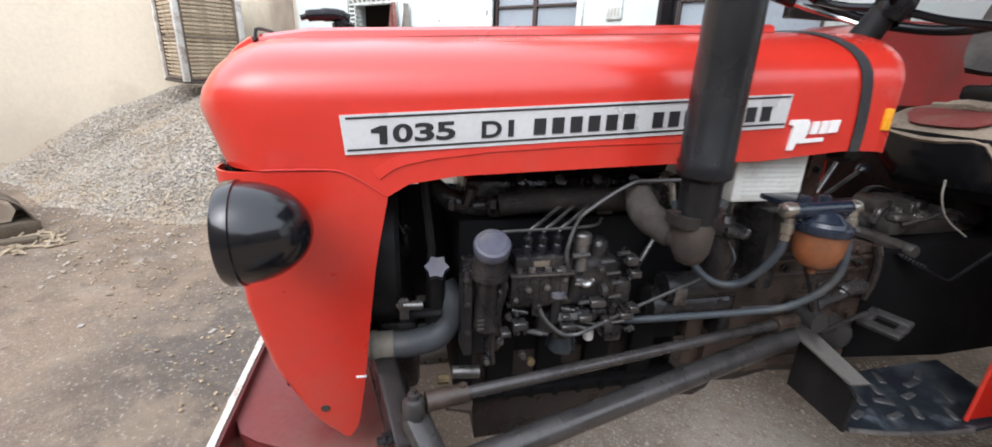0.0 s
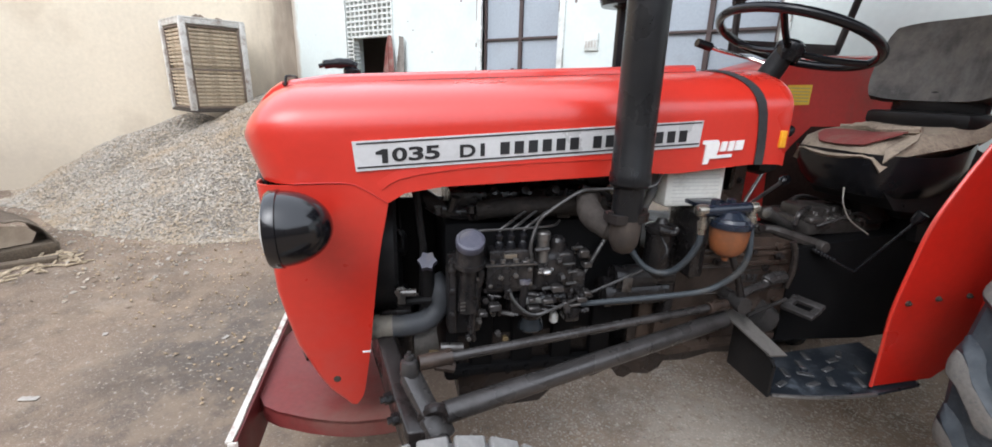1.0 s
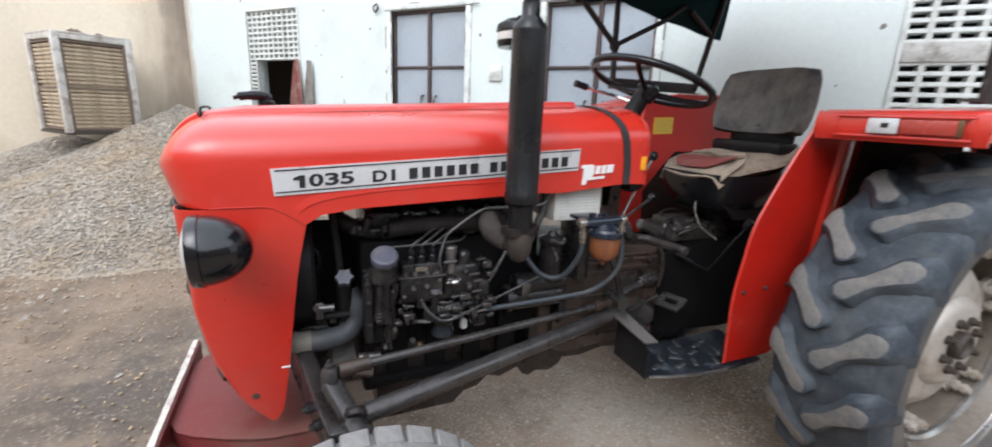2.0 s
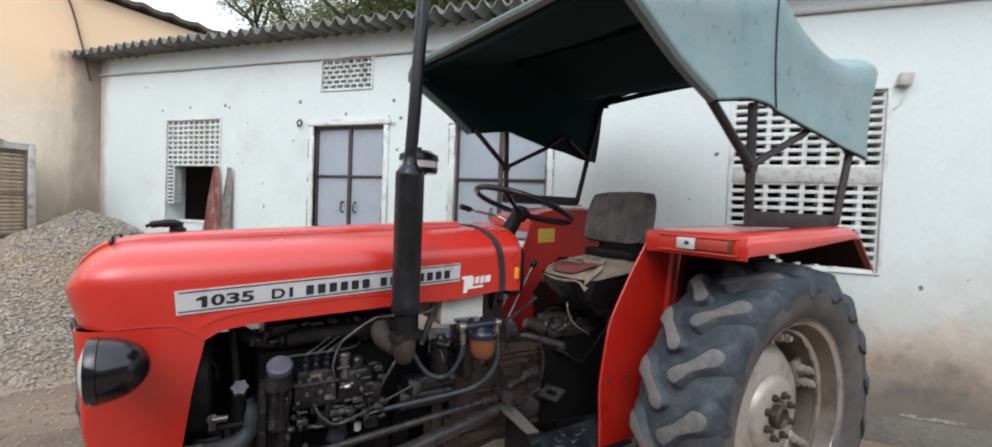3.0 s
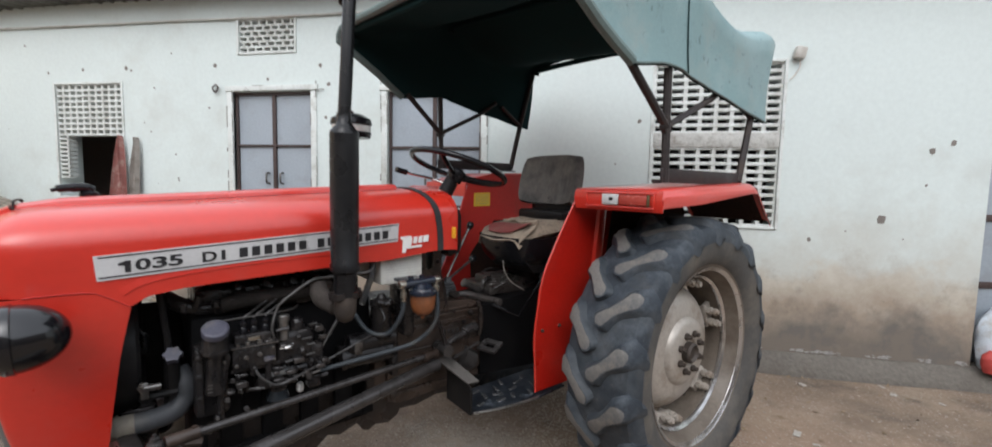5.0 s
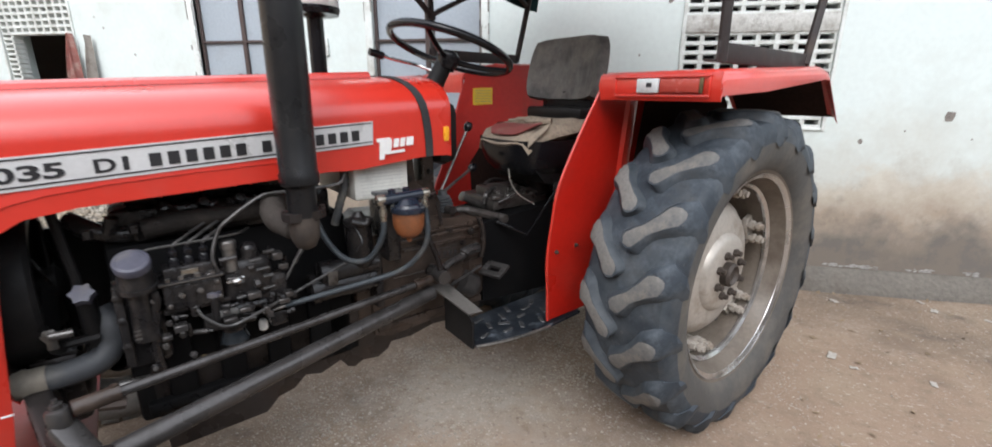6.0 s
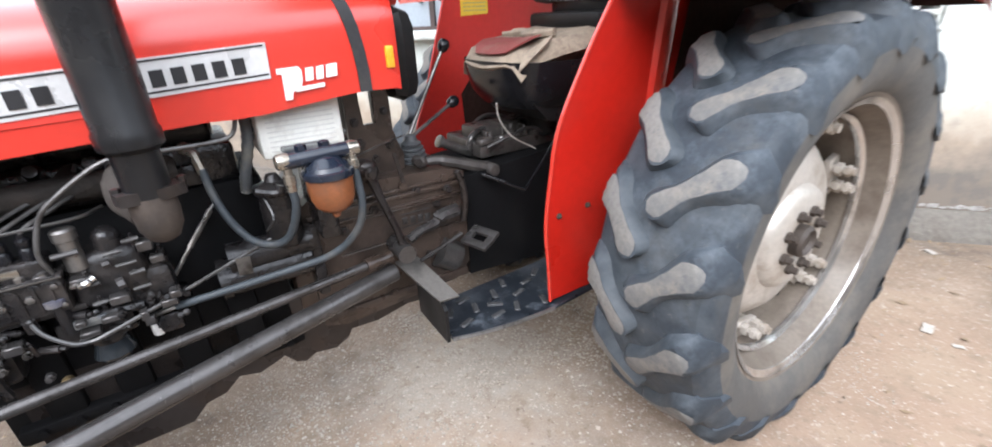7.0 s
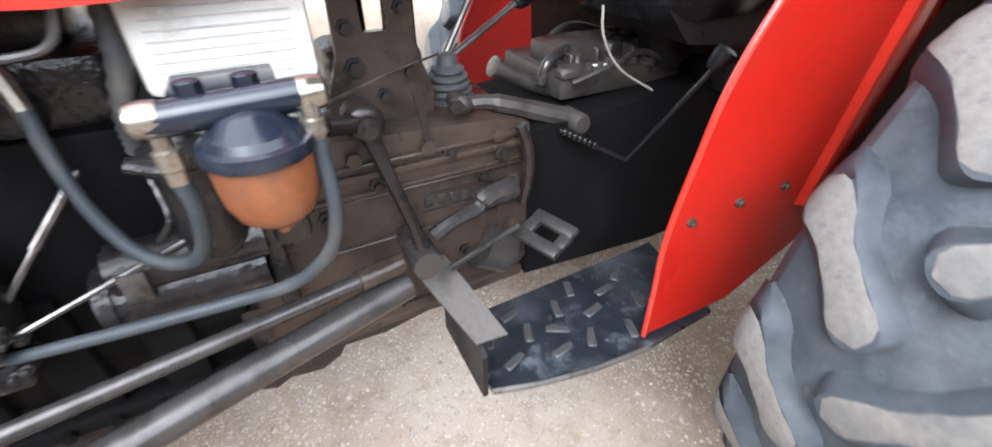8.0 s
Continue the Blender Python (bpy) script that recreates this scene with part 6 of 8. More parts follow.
for k in range(44):
    bm = B()
    x, z = rnd.choice((rnd.uniform(-1.82, -1.63), rnd.uniform(-1.95, -1.63))), rnd.choice((rnd.uniform(0.715, 0.8), rnd.uniform(0.715, 0.93)))
    r, l = rnd.uniform(0.004, 0.01), rnd.uniform(0.01, 0.03)
    if k % 3 == 0:
        box(bm, x, -0.215, z, rnd.uniform(0.012, 0.035), 0.03, rnd.uniform(0.008, 0.022), 0.002, segs=1)
    else:
        d = rnd.choice(((0, -1, 0), (0, -1, 0.3), (0, -0.4, 1), (0.8, -0.4, 0)))
        lathe(bm, [(r, -0.02), (r, l * 0.6), (r * 0.6, l * 0.62), (r * 0.6, l), (0, l + 0.001)], rnd.choice((6, 10)), along((x, -0.205, z), (x + d[0], -0.205 + d[1], z + d[2])))
    part("fitting", bm, ROD if k % 3 == 0 else GREASE, pump)
part("pump_cap", lathe(B(), [(0.017, -0.075), (0.017, -0.014), (0.02, -0.012), (0.02, 0.006), (0.016, 0.01), (0, 0.011)], 20, pose(-1.783, -0.2, 0.951)), STEEL, pump, "round steel pump cap")
for i, x in enumerate((-1.905, -1.873, -1.839)):
    bm = tube(B(), [(x, -0.2, 0.95), (x + 0.004, -0.2, 0.97), (x + 0.03, -0.19, 0.985), (x + 0.07, -0.16, 1.001), (x + 0.14, -0.1, 1.024), (x + 0.16, -0.08, 1.05)], 0.0038, 7)
    part("fuel_pipe", bm, PIPE_STEEL, engine, "thin steel fuel pipe")
bm = tube(B(), [(-1.817, -0.22, 0.885), (-1.823, -0.22, 0.93), (-1.801, -0.21, 0.992), (-1.768, -0.21, 1.023), (-1.721, -0.21, 1.054), (-1.685, -0.21, 1.072), (-1.66, -0.21, 1.075), (-1.595, -0.21, 1.076), (-1.502, -0.2, 1.075), (-1.465, -0.2, 1.083), (-1.451, -0.2, 1.11), (-1.448, -0.2, 1.14)], 0.0046, 8)
part("fuel_pipe", bm, PIPE_STEEL, engine, "long bent steel fuel pipe")
part("fuel_pipe", tube(B(), [(-1.96, -0.19, 0.965), (-1.94, -0.2, 0.97), (-1.767, -0.195, 0.973), (-1.72, -0.15, 0.975)], 0.0032, 7), PIPE_STEEL, engine)
# filler neck with a grey cap
bm = B()
tube(bm, [(-1.986, -0.207, 0.885), (-1.986, -0.216, 0.94)], [0.039, 0.035], 18, False)
tube(bm, [(-1.986, -0.204, 0.88), (-1.986, -0.206, 0.892)], 0.044, 18, False)
tube(bm, [(-1.986, -0.18, 0.74), (-1.986, -0.195, 0.83), (-1.986, -0.204, 0.885)], [0.032, 0.024, 0.027], 14, False)
box(bm, -1.99, -0.14, 0.77, 0.1, 0.06, 0.24, 0.018)
box(bm, -2.028, -0.165, 0.775, 0.02, 0.06, 0.21, 0.006)
tube(bm, [(-1.962, -0.21, 0.882), (-1.955, -0.215, 0.85), (-1.962, -0.2, 0.8), (-1.975, -0.19, 0.7), (-1.97, -0.185, 0.64)], [0.006, 0.01, 0.011, 0.012, 0.01], 8)
for x, z in ((-2.03, 0.86), (-2.03, 0.8), (-2.03, 0.73), (-1.955, 0.875), (-1.985, 0.655)):
    lathe(bm, [(0.01, 0), (0.01, 0.01), (0.006, 0.012), (0, 0.013)], 6, along((x, -0.19, z), (x, -1, z)))
neck = part("filler_neck", bm, GREASE, engine, "black oil filler neck")
for i in range(3):
    part("cast_mark", box(B(), -2.004, -0.2185, 0.775 - 0.011 * i, 0.014, 0.002, 0.004), STEEL, neck)
part("filler_cap", lathe(B(), [(0.032, 0), (0.037, 0.003), (0.0385, 0.02), (0.036, 0.025), (0.03, 0.027), (0.028, 0.025), (0, 0.025)], 28, along((-1.986, -0.222, 0.938), (-1.991, -0.27, 1.018))), CAP_GREY, neck, "flat grey filler cap")
# star knob and dip stick
bm = B()
star = []
for k in range(12):
    r = 0.027 if k % 2 == 0 else 0.02
    star.append((r * math.cos(k * math.pi / 6), r * math.sin(k * math.pi / 6)))
prism(bm, star, 0, 0.022, "z", along((-2.09, -0.14, 0.863), (-2.1, -0.2, 0.92)))
part("star_knob", bm, CAP_GREY, engine, "grey star-shaped knob")
bm = B()
tube(bm, [(-2.105, -0.09, 0.7), (-2.1, -0.11, 0.9), (-2.12, -0.1, 1.1)], 0.011, 8, False)
tube(bm, [(-2.09, -0.1, 0.72), (-2.09, -0.13, 0.86)], 0.02, 10, False)
tube(bm, [(-2.16, -0.11, 0.74), (-2.1, -0.12, 0.745), (-2.08, -0.12, 0.745)], 0.012, 8, False)
lathe(bm, [(0.02, 0), (0.02, 0.018), (0, 0.019)], 8, along((-2.16, -0.1, 0.74), (-2.16, -0.2, 0.74)))
part("tensioner", bm, BLACK_DULL, engine)
# fan cowl and radiator
bm = B()
box(bm, -2.3, HC, 0.86, 0.09, 0.42, 0.46, 0.02)
lathe(bm, [(0.2, 0.0), (0.2, 0.07), (0.19, 0.08), (0.17, 0.08), (0.17, 0.0)], 32, along((-2.25, 0.05, 0.86), (-2.0, 0.05, 0.86)))
box(bm, -2.1, 0.24, 0.78, 0.26, 0.012, 0.36, 0.004)
part("radiator", bm, BLACK_DULL, tractor, "dark radiator with a round fan cowl")
bm = B()
for k in range(5):
    box(bm, 0.09, 0, 0, 0.13, 0.055, 0.006, 0.002, along((-2.17, 0.05, 0.86), (-2.0, 0.05, 0.86), k * 72) @ pose(0, 0, 0, 25, 0, 0))
lathe(bm, [(0.04, 0), (0.04, 0.04), (0.025, 0.05), (0, 0.05)], 16, along((-2.19, 0.05, 0.86), (-2.0, 0.05, 0.86)))
part("fan", bm, BLACK_DULL, tractor)
bm = B()
tube(bm, [(-2.1, -0.03, 1.03), (-2.05, -0.06, 1.0), (-2.0, -0.07, 0.985), (-1.93, -0.07, 0.99)], 0.024, 12)
tube(bm, [(-2.02, -0.1, 1.0), (-2.01, -0.11, 1.04)], 0.014, 8, False)
for x in (-2.06, -1.97, -1.92):
    lathe(bm, [(0.012, 0), (0.012, 0.02), (0, 0.021)], 6, along((x, -0.13, 1.0), (x, -0.13, 1.1)))
part("water_outlet", bm, GREASE, engine)
hose = part("lower_hose", tube(B(), [(-2.25, -0.115, 0.665), (-2.2, -0.117, 0.666), (-2.15, -0.12, 0.668), (-2.09, -0.115, 0.68), (-2.06, -0.105, 0.715), (-2.056, -0.1, 0.76), (-2.075, -0.08, 0.8)], 0.032, 14), HOSE_COOL, tractor, "dark grey lower radiator hose")
bm = B()
tube(bm, [(-2.25, -0.115, 0.665), (-2.19, -0.118, 0.667)], 0.0335, 14, False)
tube(bm, [(-2.237, -0.116, 0.665), (-2.225, -0.116, 0.666)], 0.0365, 14, False)
part("hose_end", bm, material("tan_hose_end", (0.17, 0.15, 0.12), 0.75, 0, 0.2, 12, 90, 0.08), hose, "tan clamped hose end")
# studs and brackets on the timing case
for k, (x, y, z) in enumerate(((-1.985, -0.203, 0.84), (-1.962, -0.21, 0.84), (-1.955, -0.2, 0.705), (-1.938, -0.2, 0.765), (-1.985, -0.2, 0.655), (-1.915, -0.19, 0.72), (-1.9, -0.2, 0.66))):
    part("stud", lathe(B(), [(0.009, 0.0), (0.009, 0.012), (0.006, 0.013), (0.006, 0.022), (0, 0.023)], 6, along((x, y + 0.012, z), (x, y - 0.02, z + 0.003))), STEEL if k % 3 else ROD, engine)
bm = B()
tube(bm, [(-2.166, -0.15, 0.785), (-2.124, -0.15, 0.783)], 0.0105, 10, False)
lathe(bm, [(0.017, 0), (0.017, 0.012), (0.009, 0.014), (0, 0.016)], 6, along((-2.165, -0.14, 0.785), (-2.165, -0.165, 0.788)))
box(bm, -2.164, -0.145, 0.768, 0.02, 0.008, 0.04, 0.003)
part("pipe_stub", bm, STEEL, engine, "short bright pipe stub on a bracket")
bm = tube(B(), [(-2.062, -0.19, 0.628), (-2.0, -0.19, 0.622)], 0.0145, 10, False)
part("drain_stub", bm, STEEL, engine, "dull steel stub above the drag link")
part("drain_cap", tube(B(), [(-2.095, -0.19, 0.612), (-2.07, -0.19, 0.61)], 0.011, 8, False), BRASS, engine)
part("filler_plug", lathe(B(), [(0.01, 0), (0.011, 0.008), (0.009, 0.014), (0, 0.015)], 12, along((-1.878, -0.19, 0.64), (-1.88, -0.22, 0.645))), BRASS, engine, "small dull brass plug")
# feed pump, glass bowl and plastic plug
bm = B()
box(bm, -1.8, -0.16, 0.735, 0.13, 0.06, 0.06, 0.01)
lathe(bm, [(0.03, 0), (0.034, 0.01), (0.03, 0.03), (0.02, 0.04)], 20, pose(-1.795, -0.162, 0.69))
tube(bm, [(-1.834, -0.205, 0.75), (-1.834, -0.212, 0.822)], 0.011, 10, False)
tube(bm, [(-1.88, -0.215, 0.78), (-1.88, -0.22, 0.805)], 0.011, 8, False)
tube(bm, [(-1.79, -0.2, 0.768), (-1.71, -0.2, 0.765)], 0.011, 8, False)
feed = part("feed_pump", bm, GREASE, engine)
part("banjo_bar", box(B(), -1.8, -0.205, 0.764, 0.055, 0.02, 0.02, 0.003), HOSE_PALE, feed, "pale grey bar of the feed pump")
part("glass_bowl", lathe(B(), [(0.028, 0.036), (0.032, 0.02), (0.037, 0.006), (0.039, -0.002), (0.035, -0.009), (0, -0.01)], 24, pose(-1.795, -0.162, 0.66)), DARK_GLASS, feed, "small glass sediment bowl")
part("knob", lathe(B(), [(0.018, 0), (0.018, 0.012), (0, 0.014)], 14, pose(-1.834, -0.213, 0.82)), CAP_GREY, feed)
part("white_plug", lathe(B(), [(0.009, -0.014), (0.013, -0.01), (0.013, 0.012), (0.008, 0.02), (0, 0.021)], 12, pose(-1.715, -0.14, 0.664)), WHITE_INK, feed, "small white plastic plug")
bm = tube(B(), [(-1.88, -0.222, 0.806), (-1.865, -0.235, 0.775), (-1.832, -0.246, 0.745), (-1.805, -0.246, 0.738), (-1.77, -0.243, 0.744), (-1.63, -0.2, 0.769), (-1.467, -0.18, 0.817), (-1.4, -0.17, 0.835)], 0.0045, 7)
part("control_wire", bm, PIPE_STEEL, engine, "thin bent steel control wire")
bm = B()
tube(bm, [(-1.545, -0.093, 0.9), (-1.605, -0.13, 0.836)], 0.0068, 8, False)
tube(bm, [(-1.605, -0.13, 0.836), (-1.672, -0.172, 0.764), (-1.684, -0.178, 0.757), (-1.745, -0.19, 0.756)], 0.0045, 7)
tube(bm, [(-1.545, -0.093, 0.9), (-1.51, -0.07, 0.94)], 0.004, 7, False)
part("stop_rod", bm, STEEL, engine, "pale steel stop rod")
# starter motor
bm = B()
tube(bm, [(-1.56, -0.135, 0.735), (-1.36, -0.135, 0.735)], 0.045, 18, False)
tube(bm, [(-1.54, -0.15, 0.79), (-1.35, -0.15, 0.79)], 0.036, 16, False)
tube(bm, [(-1.57, -0.135, 0.735), (-1.55, -0.135, 0.735)], 0.05, 18, False)
box(bm, -1.345, -0.1, 0.72, 0.03, 0.13, 0.2, 0.01)
starter = part("starter_motor", bm, GREASE, tractor, "black starter motor")
part("starter_label", prism(B(), [(-1.528, 0.76), (-1.498, 0.758), (-1.496, 0.802), (-1.526, 0.804)], -0.193, -0.188), STEEL, starter, "worn silvery plate on the starter")

# ---- fuel tank end and filter ----
tank = part("fuel_tank", box(B(), -1.318, 0.0, 1.075, 0.19, 0.34, 0.135, 0.012), TANK, tractor, "white painted tank end below the hood")
bm = B()
for i in range(10):
    box(bm, -1.318, -0.1712, 1.125 - i * 0.011, 0.15, 0.001, 0.0022)
part("print_line", bm, material("faded_print", (0.6, 0.6, 0.57), 0.6, 0, 0.1, 10, 90, 0), tank)
bm = tube(B(), [(-1.425, -0.12, 1.13), (-1.43, -0.13, 1.06), (-1.452, -0.12, 0.98), (-1.46, -0.1, 0.93)], [0.0118 if k % 2 else 0.0142 for k in range(25)], 12)
part("breather_hose", bm, HOSE_PALE, tractor, "black ribbed breather hose")
bm = B()
tube(bm, [(-1.395, -0.315, 1.035), (-1.255, -0.328, 1.044)], 0.0165, 12, False)
for x in (-1.355, -1.308):
    lathe(bm, [(0.012, 0), (0.012, 0.014), (0.009, 0.016), (0, 0.017)], 6, pose(x, -0.31, 1.05))
box(bm, -1.33, -0.26, 1.04, 0.1, 0.09, 0.012, 0.003)
lathe(bm, [(0.046, -0.014), (0.053, -0.012), (0.0545, -0.004), (0.053, 0.002), (0.047, 0.004), (0.043, 0.012), (0.036, 0.015), (0.026, 0.026), (0.01, 0.031), (0, 0.032)], 28, pose(-1.314, -0.33, 1.008))
# the head's blue tint is the sky's sheen put into its dark colour
filt = part("fuel_filter", bm, material("black_with_painted_blue_sheen", (0.011, 0.015, 0.025), 0.2, 0, 0.2, 10, 80, 0.02, dirt=(0.03, 0.035, 0.045), dirt_amount=0.15, dirt_scale=12), tractor, "fuel filter with a dark head and amber bowl")
part("filter_bowl", lathe(B(), [(0.049, 0.0), (0.0485, -0.03), (0.046, -0.052), (0.039, -0.07), (0.025, -0.082), (0.009, -0.085), (0.009, -0.094), (0.006, -0.1), (0, -0.101)], 28, pose(-1.314, -0.33, 1.0)), ORANGE, filt, "rusty amber filter bowl")
for q in (lambda bm: lathe(bm, [(0.009, 0), (0.009, -0.02), (0.0125, -0.022), (0.0125, -0.04), (0.01, -0.042), (0.0105, -0.056), (0.006, -0.058)], 8, pose(-1.39, -0.318, 1.03)),
          lambda bm: lathe(bm, [(0.016, -0.016), (0.0175, -0.006), (0.0165, 0.008), (0.011, 0.013), (0, 0.014)], 10, along((-1.398, -0.315, 1.037), (-1.6, -0.3, 1.03))),
          lambda bm: lathe(bm, [(0.009, 0), (0.009, -0.018), (0.0125, -0.02), (0.0125, -0.036), (0.009, -0.038), (0.009, -0.048), (0.006, -0.049)], 8, pose(-1.26, -0.338, 1.042)),
          lambda bm: lathe(bm, [(0.0165, -0.012), (0.0175, -0.002), (0.0155, 0.01), (0.01, 0.014), (0, 0.015)], 10, along((-1.254, -0.33, 1.044), (-1.1, -0.33, 1.05))),
          lambda bm: tube(bm, [(-1.56, -0.1, 1.055), (-1.542, -0.12, 1.04), (-1.535, -0.13, 0.995)], [0.014, 0.011, 0.01], 8, False)):
    part("union", q(B()), BANJO, filt, "dull brass pipe union")
part("fuel_hose", tube(B(), [(-1.535, -0.13, 1.005), (-1.53, -0.15, 0.955), (-1.515, -0.18, 0.9), (-1.488, -0.212, 0.855), (-1.455, -0.237, 0.837), (-1.42, -0.258, 0.845), (-1.399, -0.285, 0.885), (-1.388, -0.31, 0.94), (-1.39, -0.318, 0.978)], 0.009, 10), HOSE, filt, "grey rubber fuel hose in a loop")
part("fuel_hose", tube(B(), [(-1.26, -0.339, 1.0), (-1.26, -0.35, 0.925), (-1.273, -0.342, 0.87), (-1.303, -0.32, 0.825), (-1.34, -0.3, 0.798), (-1.384, -0.28, 0.783), (-1.46, -0.26, 0.77), (-1.539, -0.24, 0.758), (-1.66, -0.205, 0.738)], 0.0085, 10), HOSE, filt, "grey rubber fuel hose running forward")
part("hose_tail", tube(B(), [(-1.65, -0.207, 0.74), (-1.72, -0.19, 0.725)], 0.0055, 8, False), STEEL, filt)
bm = B()
tube(bm, [(-1.45, -0.22, 0.96), (-1.41, -0.23, 0.95), (-1.4, -0.23, 0.965)], 0.009, 8)
tube(bm, [(-1.44, -0.2, 0.95), (-1.43, -0.24, 0.9), (-1.45, -0.24, 0.87)], 0.004, 6)
lathe(bm, [(0.0, 0.79), (0.03, 0.792), (0.042, 0.81), (0.042, 0.93), (0.047, 0.935), (0.047, 0.95), (0.02, 0.96), (0.012, 0.975), (0, 0.976)], 20, pose(-1.405, -0.16, 0))
box(bm, -1.31, -0.15, 0.9, 0.05, 0.14, 0.2, 0.012)
part("filter_bracket", bm, GREASE, filt)

# ---- gearbox and rear housing ----
bm = B()
box(bm, -1.2, 0.06, 0.68, 0.42, 0.32, 0.36, 0.025)
prism(bm, [(-1.36, 0.5), (-1.3, 0.48), (-0.93, 0.5), (-0.88, 0.55), (-0.88, 0.86), (-0.95, 0.88), (-1.3, 0.9), (-1.36, 0.86)], -0.125, 0.2)
box(bm, -1.12, -0.12, 0.83, 0.46, 0.03, 0.014, 0.004)
box(bm, -1.1, -0.125, 0.8, 0.4, 0.02, 0.008, 0.003)
box(bm, -1.12, -0.115, 0.52, 0.46, 0.04, 0.03, 0.008)
for x, z in ((-1.3, 0.86), (-1.2, 0.865), (-1.08, 0.86), (-0.95, 0.855), (-0.92, 0.76), (-0.92, 0.66), (-0.92, 0.58), (-1.3, 0.55), (-1.15, 0.53)):
    lathe(bm, [(0.013, 0), (0.013, 0.012), (0, 0.013)], 6, along((x, -0.128, z), (x, -1, z)))
gearbox = part("gearbox", bm, BROWN_IRON, tractor, "dusty brown cast gearbox housing", angle=30)
bm = B()
for i in range(4):
    box(bm, -1.085 + 0.024 * i, -0.1275, 0.752 - 0.002 * i, 0.017, 0.004, 0.022, 0.002)
box(bm, -1.048, -0.1275, 0.772, 0.1, 0.003, 0.003)
box(bm, -1.048, -0.1275, 0.732, 0.1, 0.003, 0.003)
part("cast_mark", bm, ROD, gearbox)
bm = B()
prism(bm, [(-0.88, 0.5), (-0.5, 0.47), (0.25, 0.5), (0.3, 0.75), (0.2, 0.86), (-0.5, 0.87), (-0.88, 0.84)], -0.13, 0.16)
tube(bm, [(-0.09, -0.5, 0.63), (-0.09, -0.1, 0.63)], 0.09, 18, False)
tube(bm, [(-0.09, 0.1, 0.63), (-0.09, 0.5, 0.63)], 0.09, 18, False)
part("rear_housing", bm, HOUSING, tractor, "black rear axle and gear housing", angle=30)
bm = B()
box(bm, -0.62, 0.05, 0.885, 0.32, 0.24, 0.05, 0.012)
box(bm, -0.7, 0.04, 0.925, 0.12, 0.1, 0.05, 0.012)
box(bm, -0.58, 0.06, 0.92, 0.09, 0.12, 0.04, 0.01)
for x, y in ((-0.74, 0.0), (-0.72, 0.08), (-0.67, 0.02), (-0.6, 0.02), (-0.55, 0.1), (-0.52, 0.0), (-0.48, 0.06), (-0.64, -0.04), (-0.76, -0.05)):
    lathe(bm, [(0.013, 0), (0.013, 0.016), (0, 0.017)], 6, pose(x, y, 0.91 if x < -0.5 else 0.905))
part("valve_cover", bm, DUSTY_CAST, tractor, "bolted hydraulic cover under the seat")
bm = B()
tube(bm, [(-0.885, 0.0, 0.926), (-0.81, 0.0, 0.885), (-0.73, 0.0, 0.85)], 0.0155, 14, False)
lathe(bm, [(0.016, -0.004), (0.0205, -0.002), (0.0205, 0.008), (0.014, 0.011), (0, 0.011)], 16, along((-0.885, 0.0, 0.926), (-0.96, 0.0, 0.967)))
part("plunger", bm, STEEL, tractor, "grey steel draft plunger with a dark boot")
rnd = random.Random(31)
for k in range(18):
    bm = B()
    x, y = rnd.uniform(-0.76, -0.4), rnd.uniform(-0.09, 0.15)
    h = rnd.uniform(0.012, 0.038)
    if k % 3 == 0:
        box(bm, x, y, 0.905 + h / 2, rnd.uniform(0.03, 0.07), rnd.uniform(0.03, 0.06), h, 0.006, None, 1)
        part("cover_block", bm, DUSTY_CAST, tractor)
    else:
        r = rnd.uniform(0.008, 0.018)
        lathe(bm, [(r, 0), (r, h * 0.6), (r * 0.7, h * 0.7), (r * 0.7, h), (0, h + 0.001)], 8, pose(x, y, 0.905))
        part("cover_plug", bm, DUSTY_CAST, tractor)
for k in range(11):
    x = -0.765 + 0.029 * k
    part("cover_bolt", lathe(B(), [(0.009, 0), (0.009, 0.004), (0.0065, 0.005), (0.0065, 0.013), (0, 0.014)], 6, pose(x, -0.058, 0.911)), STEEL if k % 3 == 0 else DUSTY_CAST, tractor)
for x, y, w in ((-0.735, -0.02, 0.04), (-0.66, 0.0, 0.05), (-0.585, -0.03, 0.035), (-0.53, 0.03, 0.045), (-0.47, -0.02, 0.04)):
    part("cover_rib", box(B(), x, y, 0.925, 0.008, w, 0.03, 0.002, segs=1), DUSTY_CAST, tractor)
part("cover_elbow", tube(B(), [(-0.8, -0.03, 0.89), (-0.79, -0.03, 0.925), (-0.76, -0.02, 0.94), (-0.72, 0.0, 0.94)], 0.011, 10), ROD, tractor)
for x, z in ((-1.26, 0.77), (-1.17, 0.81), (-1.04, 0.84), (-0.98, 0.78), (-1.2, 0.6), (-1.02, 0.62)):
    part("gearbox_plug", lathe(B(), [(0.014, 0), (0.014, 0.005), (0.008, 0.006), (0.008, 0.016), (0, 0.017)], 6, along((x, -0.126, z), (x, -1, z))), DARK_CAST, gearbox)
for z, h in ((0.792, 0.006), (0.85, 0.008), (0.7, 0.005)):
    part("gearbox_rib", box(B(), -1.09, -0.128, z, 0.38, 0.012, h, 0.002, segs=1), BROWN_IRON, gearbox)
part("cover_pipe", tube(B(), [(-0.76, -0.08, 0.9), (-0.68, -0.1, 0.93), (-0.58, -0.07, 0.935), (-0.5, -0.09, 0.9)], 0.006, 8), ROD, tractor)
part("cover_pipe", tube(B(), [(-0.72, 0.12, 0.91), (-0.62, 0.14, 0.95), (-0.5, 0.12, 0.92)], 0.008, 8), ROD, tractor)
bm = B()
